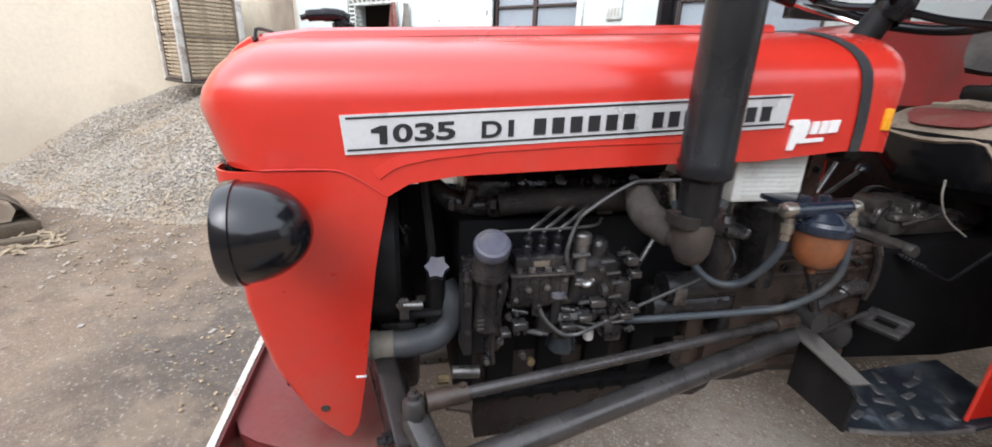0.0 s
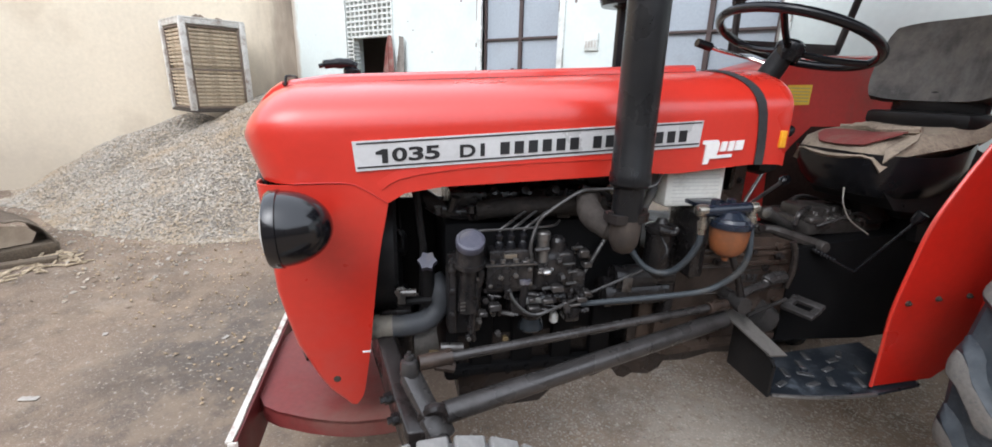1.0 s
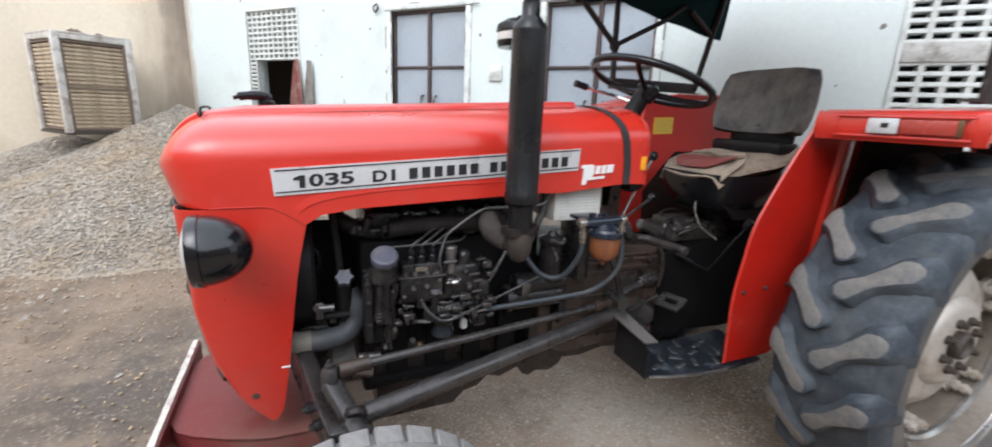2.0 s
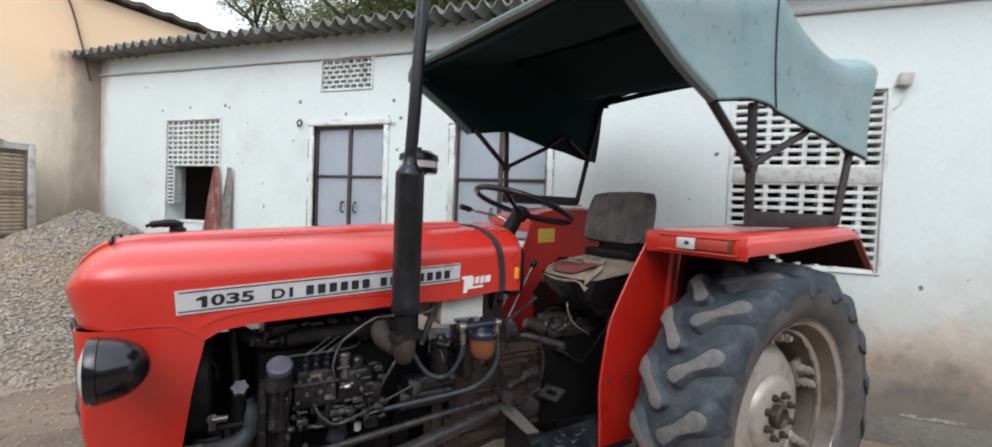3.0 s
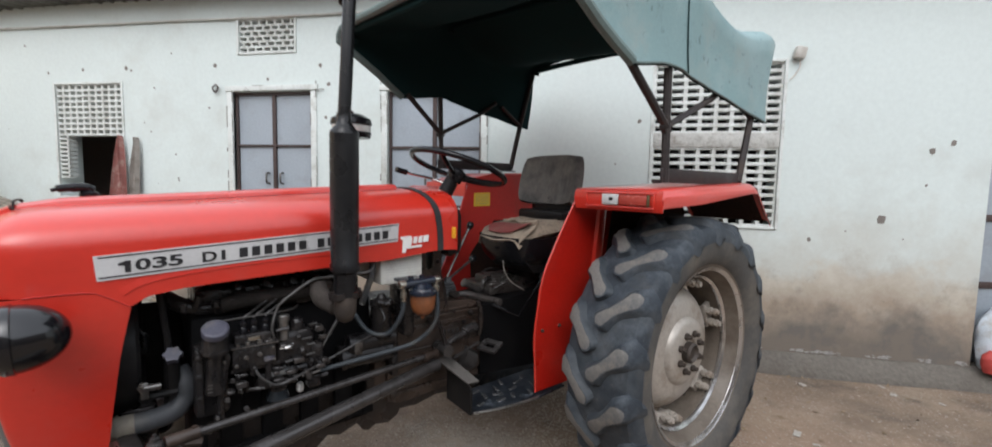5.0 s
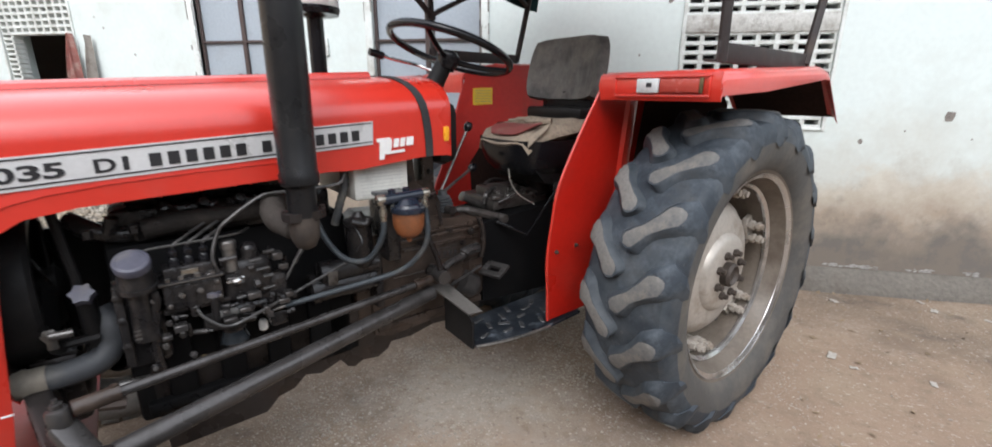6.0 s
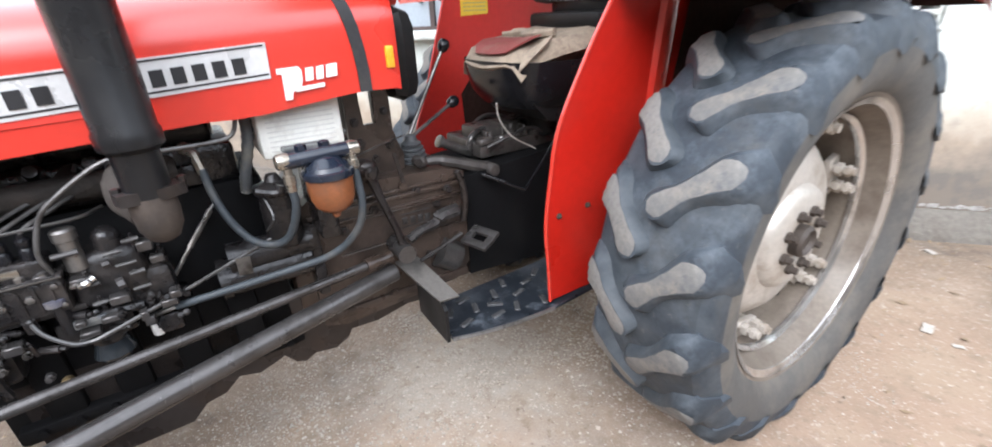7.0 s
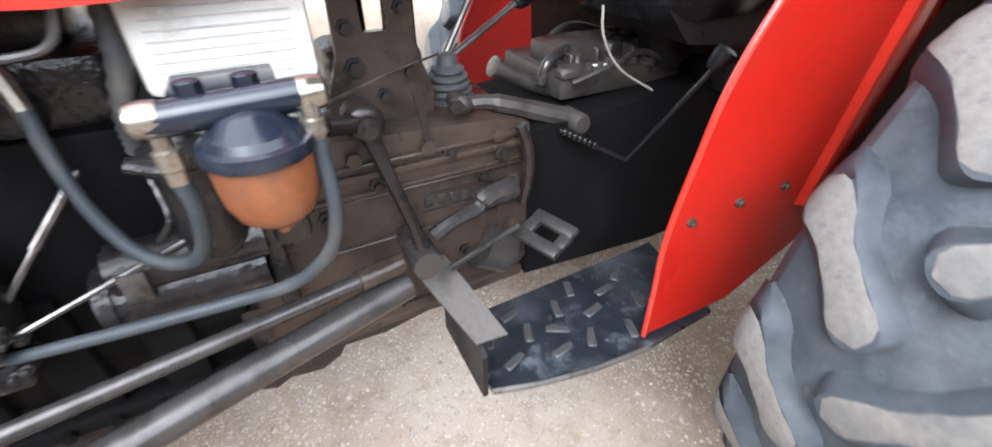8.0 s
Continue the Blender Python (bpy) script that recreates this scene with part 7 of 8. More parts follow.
prism(bm, [(-0.42, 0.85), (0.2, 0.85), (0.22, 0.98), (0.1, 1.02), (-0.36, 1.02), (-0.44, 0.97)], -0.16, 0.2)
box(bm, -0.35, 0.0, 0.98, 0.3, 0.3, 0.1, 0.02)
for y in (-0.24, 0.24):
    tube(bm, [(-0.3, y * 0.5, 0.9), (-0.2, y, 0.96), (0.3, y, 0.94)], 0.03, 10)
part("lift_cover", bm, BLACK_DULL, tractor, "black hydraulic lift cover behind the seat", angle=30)
part("white_tag", box(B(), -0.66, -0.045, 0.912, 0.04, 0.02, 0.002), WHITE_INK, tractor)
bm = B()
tube(bm, [(-0.995, -0.07, 0.895), (-0.95, -0.08, 0.897), (-0.905, -0.09, 0.886), (-0.84, -0.1, 0.864), (-0.785, -0.11, 0.846)], [0.013, 0.014, 0.017, 0.0185, 0.019], 8)
lathe(bm, [(0.019, -0.03), (0.021, 0.022), (0.017, 0.03), (0, 0.031)], 16, along((-0.778, -0.12, 0.843), (-0.778, -1, 0.843)))
lathe(bm, [(0.017, -0.02), (0.019, 0.02), (0.011, 0.028), (0, 0.03)], 10, along((-0.995, -0.07, 0.9), (-0.995, -1, 0.9)))
part("lift_arm", bm, DUSTY_CAST, tractor, "forged lift lever on the housing's side")
bm = B()
tube(bm, [(-0.824, -0.14, 0.84), (-0.76, -0.17, 0.806), (-0.702, -0.2, 0.776)], 0.0045, 8, False)
for k in range(7):
    t = k / 8
    lathe(bm, [(0.008, -0.004), (0.0095, 0), (0.008, 0.004)], 10, along((-0.815 + 0.07 * t, -0.144 - 0.035 * t, 0.836 - 0.036 * t), (-0.745, -0.179, 0.8)))
tube(bm, [(-0.702, -0.2, 0.776), (-0.633, -0.3, 0.985)], 0.005, 8, False)
lathe(bm, [(0.011, -0.03), (0.015, -0.02), (0.018, -0.004), (0.0175, 0.006), (0.012, 0.009), (0, 0.01)], 14, along((-0.633, -0.3, 0.994), (-0.62, -0.32, 1.04)))
part("hand_lever", bm, BLACK, tractor, "thin black hand lever with a round knob")
# clutch lever, brake pedals and linkage
bm = B()
tube(bm, [(-1.177, -0.16, 0.925), (-1.163, -0.175, 0.86), (-1.139, -0.2, 0.77), (-1.13, -0.21, 0.72)], [0.016, 0.011, 0.01, 0.013], 8, False)
lathe(bm, [(0.028, -0.03), (0.03, 0.012), (0.024, 0.02), (0.017, 0.022), (0.017, 0.036), (0.01, 0.038), (0.01, 0.048), (0, 0.049)], 14, along((-1.177, -0.14, 0.927), (-1.177, -1, 0.927)))
tube(bm, [(-1.235, -0.18, 0.945), (-1.177, -0.15, 0.927)], 0.014, 10, False)
part("clutch_lever", bm, DARK_CAST, tractor, "greasy clutch lever on its pivot boss")
part("control_cable", tube(B(), [(-1.25, -0.22, 0.985), (-1.12, -0.12, 0.984), (-1.012, -0.03, 0.976)], 0.0024, 6), STEEL, tractor, "thin steel control cable")
# column of brown brackets between tank and gear lever
bm = B()
prism(bm, [(-1.2, 0.84), (-1.04, 0.84), (-1.035, 0.93), (-1.06, 1.0), (-1.06, 1.2), (-1.1, 1.2), (-1.105, 1.03), (-1.14, 1.03), (-1.15, 1.2), (-1.18, 1.2), (-1.185, 1.0), (-1.21, 0.93)], -0.06, -0.045)
box(bm, -1.12, 0.03, 0.93, 0.16, 0.15, 0.14, 0.02)
box(bm, -1.13, 0.0, 0.985, 0.1, 0.1, 0.05, 0.012)
part("column_bracket", bm, BROWN_IRON, tractor, "brown cast bracket below the dashboard", angle=30)
for x, z, r in ((-1.12, 0.931, 0.009), (-1.16, 0.98, 0.012), (-1.075, 0.965, 0.009), (-1.165, 1.04, 0.009), (-1.08, 1.06, 0.008)):
    part("bracket_bolt", lathe(B(), [(r * 1.5, 0), (r * 1.5, 0.004), (r, 0.004), (r, 0.014), (0, 0.015)], 6, along((x, -0.06, z), (x, -1, z))), DARK_CAST, tractor)
part("bracket_strip", prism(B(), [(-1.097, 0.956), (-1.087, 0.958), (-1.069, 0.862), (-1.08, 0.86)], -0.135, -0.131), DARK_CAST, tractor)
bm = tube(B(), [(-0.914, -0.148, 0.872), (-0.9, -0.152, 0.83), (-0.896, -0.152, 0.77), (-0.904, -0.148, 0.71)], 0.011, 8)
part("housing_flange", bm, DARK_CAST, tractor, "rounded bolted flange between gearbox and housing")
part("flange_bolt", lathe(B(), [(0.014, 0), (0.014, 0.01), (0.009, 0.011), (0.009, 0.022), (0, 0.023)], 6, along((-0.944, -0.13, 0.821), (-0.944, -1, 0.821))), DARK_CAST, tractor)
part("flange_bolt", lathe(B(), [(0.013, 0), (0.013, 0.012), (0, 0.013)], 6, along((-1.023, -0.12, 0.917), (-1.023, -1, 0.917))), DARK_CAST, tractor)
bm = B()
tube(bm, [(-1.13, -0.14, 0.7), (-1.13, -0.235, 0.7)], 0.026, 14, False)
tube(bm, [(-1.1, -0.18, 0.715), (-1.06, -0.178, 0.733), (-1.01, -0.165, 0.735), (-0.985, -0.16, 0.752), (-0.925, -0.15, 0.752)], [0.014, 0.013, 0.014, 0.02, 0.021], 8)
tube(bm, [(-1.081, -0.2, 0.649), (-0.935, -0.19, 0.69)], 0.006, 8, False)
tube(bm, [(-0.99, -0.12, 0.62), (-0.93, -0.12, 0.58)], 0.05, 14, False)
part("pedal_shaft", bm, ROD, tractor, "steel pedal shaft and linkage")
bm = B()
m = Matrix.Translation((-0.885, -0.21, 0.667)) @ pose(0, 0, 0, 0, 0, -73) @ pose(0, 0, 0, 22, 0, 0)
for q in ((0, 0.026, 0.1, 0.026), (0, -0.026, 0.1, 0.026), (0.04, 0, 0.024, 0.03), (-0.038, 0, 0.026, 0.03)):
    box(bm, q[0], q[1], 0, q[2], q[3], 0.014, 0.003, m)
part("brake_pedal", bm, ROD, tractor, "open rectangular pedal pad")
# footboard
out = [(-1.067, -0.336), (-0.98, -0.362), (-0.87, -0.382), (-0.74, -0.393), (-0.55, -0.38), (-0.5, -0.13), (-1.02, -0.15), (-1.075, -0.16)]
step = part("footboard", prism(B(), out, 0.442, 0.452, "z"), STEP, tractor, "scuffed blue-black steel footboard with raised treads")
bm = tube(B(), [(x, y, 0.447) for x, y in out[:4]], 0.0065, 8)
part("footboard_edge", bm, STEEL, step, "edge rubbed to bright steel")
nub = None
for i, (x, y, a) in enumerate(((-1.0, -0.3, 20), (-0.94, -0.25, 70), (-0.9, -0.32, 10), (-0.85, -0.22, 75), (-0.83, -0.32, 60), (-0.78, -0.26, 15), (-0.74, -0.34, 70), (-0.72, -0.22, 10), (-0.95, -0.19, 15), (-0.67, -0.28, 70), (-0.88, -0.27, -30), (-0.66, -0.19, 40), (-1.02, -0.23, 60), (-0.79, -0.18, 70))):
    m = pose(x, y, 0.454, 0, 0, a)
    if nub is None:
        nub = part("tread_bar", box(B(), 0, 0, 0, 0.05, 0.019, 0.007, 0.003, segs=1), TREAD_BAR, step)
        nub.matrix_basis = m
    else:
        again(nub, "tread_bar", step, m)
bm = B()
part("toe_board", prism(B(), [(-0.336, 0.442), (-0.336, 0.55), (-0.325, 0.561), (-0.17, 0.63), (-0.155, 0.63), (-0.155, 0.45)], -1.085, -1.075, "x"), BLACK_DULL, step)
grid_sheet(bm, [[Vector((-1.144, -0.155, 0.648)), Vector((-1.075, -0.155, 0.646))], [Vector((-1.09, -0.325, 0.58)), Vector((-1.03, -0.325, 0.575))]], 0.006)
part("toe_plate", bm, DUSTY_PLATE, step, "upturned toe plate of the footboard")

# ---- levers ----
bm = B()
lathe(bm, [(0.055, 0.862), (0.055, 0.876)] + [(r, 0.88 + 0.013 * k + dz) for k, r0 in enumerate((0.046, 0.044, 0.041, 0.037, 0.031)) for r, dz in ((r0 - 0.009, 0.0), (r0, 0.004), (r0, 0.009))] + [(0.02, 0.948), (0.016, 0.965), (0, 0.966)], 20, pose(-0.985, 0.0, 0))
part("lever_boot", bm, HOSE_PALE, tractor, "ribbed grey rubber lever boot")
for a, b, r in (((-0.985, 0.0, 0.955), (-0.806, 0.045, 1.035), 0.006), ((-0.99, 0.02, 0.94), (-0.815, 0.06, 1.205), 0.006)):
    a, b = Vector(a), Vector(b)
    bm = B()
    tube(bm, [a, b], r, 8, False)
    lever = part("gear_lever", bm, STEEL, tractor, "steel gear lever with a black knob")
    d = (b - a).normalized()
    part("knob", lathe(B(), [(0.008, -0.02), (0.016, -0.01), (0.019, 0.006), (0.014, 0.018), (0, 0.022)], 16, along(b, b + d)), BLACK, lever)
bm = tube(B(), [(-0.765, -0.15, 1.05), (-0.755, -0.15, 1.0), (-0.71, -0.15, 0.94), (-0.619, -0.15, 0.885)], 0.0024, 6)
part("loose_wire", bm, DULL_WIRE, tractor, "pale loose wire hanging below the seat")

# ---- dash and steering ----
bm = B()
box(bm, -1.02, 0.05, 1.2, 0.1, 0.34, 0.24, 0.05)
tube(bm, [(-1.13, 0.0, 1.22), (-1.03, -0.03, 1.37), (-0.985, -0.05, 1.46)], [0.05, 0.036, 0.03], 14, False)
box(bm, -1.13, 0.1, 1.02, 0.04, 0.12, 0.34, 0.01)
box(bm, -1.06, 0.02, 0.98, 0.03, 0.1, 0.26, 0.008)
part("dash", bm, BLACK_DULL, tractor, "dark dashboard and steering column")
part("dash_face", box(B(), -1.01, 0.16, 1.36, 0.14, 0.22, 0.09, 0.03), RED, tractor, "red instrument hood")
STEER = Matrix.Translation((-0.977, -0.055, 1.472)) @ pose(0, 0, 0, 0, 19, 0)
bm = B()
n = 48
tube(bm, [STEER @ Vector((0.224 * math.cos(2 * math.pi * k / n), 0.224 * math.sin(2 * math.pi * k / n), 0.02)) for k in range(n + 1)], 0.0135, 10, False, False)
wheel = part("steering_wheel", bm, BLACK, tractor, "black steering wheel with three spokes")
for k in range(3):
    a = radians(120 * k + 95)
    bm = tube(B(), [STEER @ Vector((0.02 * math.cos(a), 0.02 * math.sin(a), -0.015)), STEER @ Vector((0.12 * math.cos(a), 0.12 * math.sin(a), -0.005)), STEER @ Vector((0.225 * math.cos(a), 0.225 * math.sin(a), 0.018))], 0.01, 8)
    part("spoke", bm, BLACK, wheel)
part("steering_hub", lathe(B(), [(0.03, -0.05), (0.042, -0.02), (0.042, 0.0), (0.03, 0.012), (0, 0.014)], 20, STEER), BLACK, wheel)
bm = B()
tube(bm, [(-1.03, -0.02, 1.42), (-1.07, 0.02, 1.44), (-1.16, 0.02, 1.455), (-1.22, 0.02, 1.47)], 0.006, 8)
th = part("throttle_lever", bm, CHROME, tractor, "chromed throttle lever")
part("knob", tube(B(), [(-1.2, 0.02, 1.464), (-1.25, 0.02, 1.476)], 0.013, 10, False), BLACK, th)

# ---- seat ----
seat = new("seat")
seat.parent = tractor
tagged(seat, "worn black tractor seat with torn cloth on its cushion")
seat.matrix_basis = pose(-0.045, 0, 0.02)
bm = B()
sx = [(-0.7, 1.12), (-0.66, 1.165), (-0.58, 1.185), (-0.46, 1.2), (-0.36, 1.22), (-0.3, 1.26)]
rows = []
for x, z in sx:
    row = []
    for i in range(13):
        u = -1 + i / 6
        w = 0.2 * (1 - 0.18 * max(0, (-0.6 - x) / 0.1))
        row.append(Vector((x + 0.03 * abs(u) ** 3, -0.045 + w * u, z + 0.028 * abs(u) ** 2 - 0.06 * abs(u) ** 8)))
    rows.append(row)
grid_sheet(bm, rows, 0.05)
cushion = part("cushion", bm, FOAM, seat, "brown cushion cloth, torn and dusty", angle=60)
bm = B()
rows = []
for x, z, u0, u1 in ((-0.682, 1.15, -0.5, 0.3), (-0.662, 1.168, -0.72, 0.45), (-0.63, 1.18, -0.78, 0.5), (-0.6, 1.186, -0.76, 0.42), (-0.575, 1.19, -0.6, 0.2)):
    us = [u0 + (u1 - u0) * i / 8 for i in range(9)]
    rows.append([Vector((x + 0.03 * abs(u) ** 3, -0.045 + 0.2 * u, z + 0.009 + 0.028 * u * u)) for u in us])
grid_sheet(bm, rows, 0.004)
part("patch", bm, SEAT_RED, cushion, "dull red vinyl showing through the tear")
bm = B()
tube(bm, [(-0.54, -0.2, 1.215), (-0.56, -0.1, 1.205), (-0.5, 0.0, 1.21), (-0.53, 0.08, 1.205)], [0.012, 0.018, 0.014, 0.008], 6)
grid_sheet(bm, [[Vector((-0.66, -0.2, 1.16)), Vector((-0.56, -0.215, 1.21))], [Vector((-0.69, -0.225, 1.12)), Vector((-0.6, -0.24, 1.19))]], 0.004)
part("torn_flap", bm, FOAM, cushion, "frayed flap of cloth")
bm = B()
rows = []
for k, (sc, z) in enumerate(((1.0, 1.14), (0.98, 1.1), (0.9, 1.04), (0.75, 1.0))):
    rows.append([Vector((-0.49 + sc * 0.205 * math.copysign(abs(math.cos(a)) ** 0.6, math.cos(a)), -0.045 + sc * 0.215 * math.copysign(abs(math.sin(a)) ** 0.6, math.sin(a)), z + 0.1 * max(0, math.cos(a)) * (k == 0))) for a in [2 * math.pi * i / 28 for i in range(29)]])
grid_sheet(bm, rows)
bm.faces.new([bm.verts.new(p) for p in rows[-1][:-1]])
part("seat_pan", bm, BLACK, seat, "black seat pan")
bm = B()
rows = []
for i in range(11):
    u = -1 + i / 5
    row = []
    for j in range(9):
        v = -1 + j / 4
        k = (1 - 0.1 * abs(v) ** 4) * (1 - 0.05 * (v > 0) * v)
        row.append(Vector((-0.285 + 0.025 * v - 0.045 * u * u, -0.04 + 0.213 * u * k, 1.434 + 0.134 * v * (1 - 0.12 * abs(u) ** 4))))
    rows.append(row)
grid_sheet(bm, rows, 0.045)
part("backrest", bm, VINYL, seat, "cracked grey-brown vinyl backrest", angle=60)
bm = B()
box(bm, -0.29, -0.05, 1.3, 0.03, 0.3, 0.08, 0.01)
box(bm, -0.33, -0.05, 1.24, 0.12, 0.34, 0.05, 0.015)
part("seat_bracket", bm, BLACK_DULL, seat)
bm = B()
tube(bm, [(-0.5, -0.05, 1.02), (-0.44, -0.05, 0.9)], 0.06, 12, False)
prism(bm, [(-0.62, 1.02), (-0.56, 0.96), (-0.3, 0.93), (-0.1, 0.97), (-0.2, 1.12), (-0.3, 1.16)], -0.2, 0.1)
part("seat_stand", bm, BLACK_DULL, seat, "black sprung stand of the seat", angle=30)

# ---- gravel, stones and litter ----
def stones(name, spots, mat, label, category, seed):
    """Many small uneven stones as one stuff object; spots: (x, y, z, size)."""
    rnd = np.random.RandomState(seed)
    base = np.array([(1, 0, 0), (-1, 0, 0), (0, 1, 0), (0, -1, 0), (0, 0, 1), (0, 0, -1)], float)
    tri = np.array([(0, 2, 4), (2, 1, 4), (1, 3, 4), (3, 0, 4), (2, 0, 5), (1, 2, 5), (3, 1, 5), (0, 3, 5)])
    verts, faces = [], []
    for k, (x, y, z, r) in enumerate(spots):
        a = rnd.rand() * 6.3
        v = base * (0.6 + 0.6 * rnd.rand(6, 1)) * np.array((1.0, 0.75 + 0.4 * rnd.rand(), 0.6)) * r
        c, s = math.cos(a), math.sin(a)
        t = (rnd.rand() - 0.5) * 1.4
        v = v @ np.array(((c, s, 0), (-s, c, 0), (0, 0, 1))) @ np.array(((1, 0, 0), (0, math.cos(t), math.sin(t)), (0, -math.sin(t), math.cos(t))))
        verts.append(v + (x, y, z + (ground_z(x, y) if z < 0.02 else 0.0)))
        faces.append(tri + 6 * k)
    me = bpy.data.meshes.new(name)
    me.from_pydata(np.concatenate(verts).tolist(), [], np.concatenate(faces).tolist())
    me.materials.append(mat)
    return tagged(new(name, me), label, category, kind="stuff")


rnd = random.Random(5)
spots = []
while len(spots) < 42000:
    x, y = -7.4 + 4.4 * rnd.random(), 0.0 + 3.25 * rnd.random()
    if (Vector((x, y, 0)) - BEIGE_P).dot(Vector((BEIGE_D.y, -BEIGE_D.x, 0))) < 0.02:
        continue
    h = heap(x, y)
    if h < -0.02 and rnd.random() > 0.025:
        continue
    r = 0.01 + 0.017 * rnd.random() ** 2
    spots.append((x, y, max(h, 0) + r * 0.15, r))
stones("heap_stones", spots, PEBBLE, "grey and tan crushed stones on the heap", "gravel", 1)
spots = []
for _ in range(16000):
    x, y = -4.8 + 9.5 * rnd.random(), -1.3 + 4.45 * rnd.random()
    if noise.noise((x * 0.8, y * 0.8, 3)) + 0.5 * noise.noise((x * 3, y * 3, 9)) < -0.25 + 0.5 * rnd.random() - 0.2 * (x < -3):
        continue
    r = 0.0025 + 0.009 * rnd.random() ** 5
    spots.append((x, y, 0.001, r))
stones("loose_grit", spots, material("pale_grit", (0.33, 0.28, 0.23), 0.9, 0, 0.15, 3, 90, 0.0, island=0.4), "small pale stones and grit strewn over the yard", "gravel", 2)
# crumbs of lime strewn beside and under the tractor
rs = np.random.RandomState(6)
spots = []
for _ in range(22000):
    x, y = 0.75 + rs.normal() * 0.9, 1.35 + rs.normal() * 0.7
    if noise.noise((x * 2.2, y * 2.2, 5)) + 0.5 * noise.noise((x * 7, y * 7, 8)) < -0.45 + 0.7 * rs.rand() or y > 3.1 or y < 0.95 + 0.42 * x + 0.1 * rs.normal():
        continue
    spots.append((x, y, 0.0005, 0.0016 + 0.0075 * rs.rand() ** 6))
# coarse grit packed into the earth where the camera ends
for _ in range(46000):
    x, y = rs.uniform(-0.5, 1.9), rs.uniform(0.5, 2.5)
    f = noise.noise((x * 1.7, y * 1.7, 15)) + 0.6 * noise.noise((x * 5.5, y * 5.5, 18))
    if f < -0.12 + 0.3 * rs.rand() or math.hypot(x - 0.7, y - 1.45) > 1.15 + 0.25 * rs.normal() or y < 0.97 + 0.42 * x + 0.12 * rs.normal():
        continue
    spots.append((x, y, 0.0, 0.0022 + 0.0058 * rs.rand() ** 2.5))
stones("lime_crumbs", spots, material("lime_crumb", (0.32, 0.285, 0.24), 0.9, 0, 0.15, 3, 90, 0.0, island=0.5), "pale crumbs of lime strewn beside the tractor", "gravel", 4)
spots = []
while len(spots) < 1500:
    x, y = -5.2 + 4.2 * rs.rand(), 0.2 + 2.9 * rs.rand()
    if -0.05 < heap(x, y) + 0.05 * rs.normal() < 0.2 and heap(x + 0.15, y - 0.15) < 0.1:
        spots.append((x, y, max(0.0, heap(x, y)) + 0.01, 0.005 + 0.009 * rs.rand()))
stones("tan_chips", spots, material("tan_chip", (0.4, 0.3, 0.19), 0.9, 0, 0.2, 3, 90, 0.0, island=0.5), "tan chips and dry bits along the heap's foot", "gravel", 7)
# dry leaves and scraps
bm = B()
for _ in range(420):
    x, y = (-4.6 + 2.0 * rnd.random(), -0.9 + 2.4 * rnd.random()) if rnd.random() < 0.4 else (1.4 + 3.2 * rnd.random(), 3.15 - 2.4 * rnd.random() ** 2)
    a, r = rnd.random() * 6.3, 0.008 + 0.02 * rnd.random()
    m = pose(x, y, ground_z(x, y) + 0.006, rnd.uniform(-20, 20), rnd.uniform(-20, 20), math.degrees(a))
    vs = [bm.verts.new(m @ Vector(q)) for q in ((-r, 0, 0), (0, -r * 0.4, 0.003), (r, 0, 0.004), (0, r * 0.4, 0))]
    bm.faces.new(vs)
thing("dry_leaves", bm, material("dry_leaf", (0.22, 0.16, 0.1), 0.9, 0, 0.3, 5, 60, 0, island=0.4), "dry brown leaves and scraps on the ground", "leaves", "stuff")

# ---- evaporative cooler on the heap ----
cooler = root("evaporative_cooler", "rusty air cooler with straw pads standing on the gravel heap", "air cooler", pose(-5.8, 2.1, 0.97, 0, 0, -3))
W2, D2, H2 = 0.31, 0.34, 0.99
PAD_WOOD = material("faded_brown_frame", (0.16, 0.12, 0.09), 0.85, 0, 0.25, 10, 80, 0.1)
SLAT_WOOD = material("faded_slat_wood", (0.6, 0.5, 0.37), 0.9, 0, 0.25, 14, 100, 0.1, dirt=(0.2, 0.15, 0.1), dirt_amount=0.35, dirt_scale=10, island=0.2)
bm = B()
for x in (-D2, D2):
    for y in (-W2, W2):
        box(bm, x, y, H2 / 2, 0.062, 0.062, H2, 0.008)
for y in (-W2, W2):
    box(bm, 0, y, H2 - 0.03, 2 * D2 - 0.062, 0.04, 0.055, 0.004)
for x in (-D2, D2):
    box(bm, x, 0, H2 - 0.03, 0.04, 2 * W2 - 0.062, 0.055, 0.004)
part("frame", bm, COOLER_METAL, cooler, "pale weathered corner posts and top rails")
part("top", box(B(), 0, 0, H2 + 0.006, 2 * D2 + 0.05, 2 * W2 + 0.05, 0.018, 0.006), COOLER_METAL, cooler, "pale sheet top")
part("tank", box(B(), 0, 0, 0.0, 2 * D2 + 0.06, 2 * W2 + 0.06, 0.035, 0.006), RUST, cooler, "rusty tray under the pads")
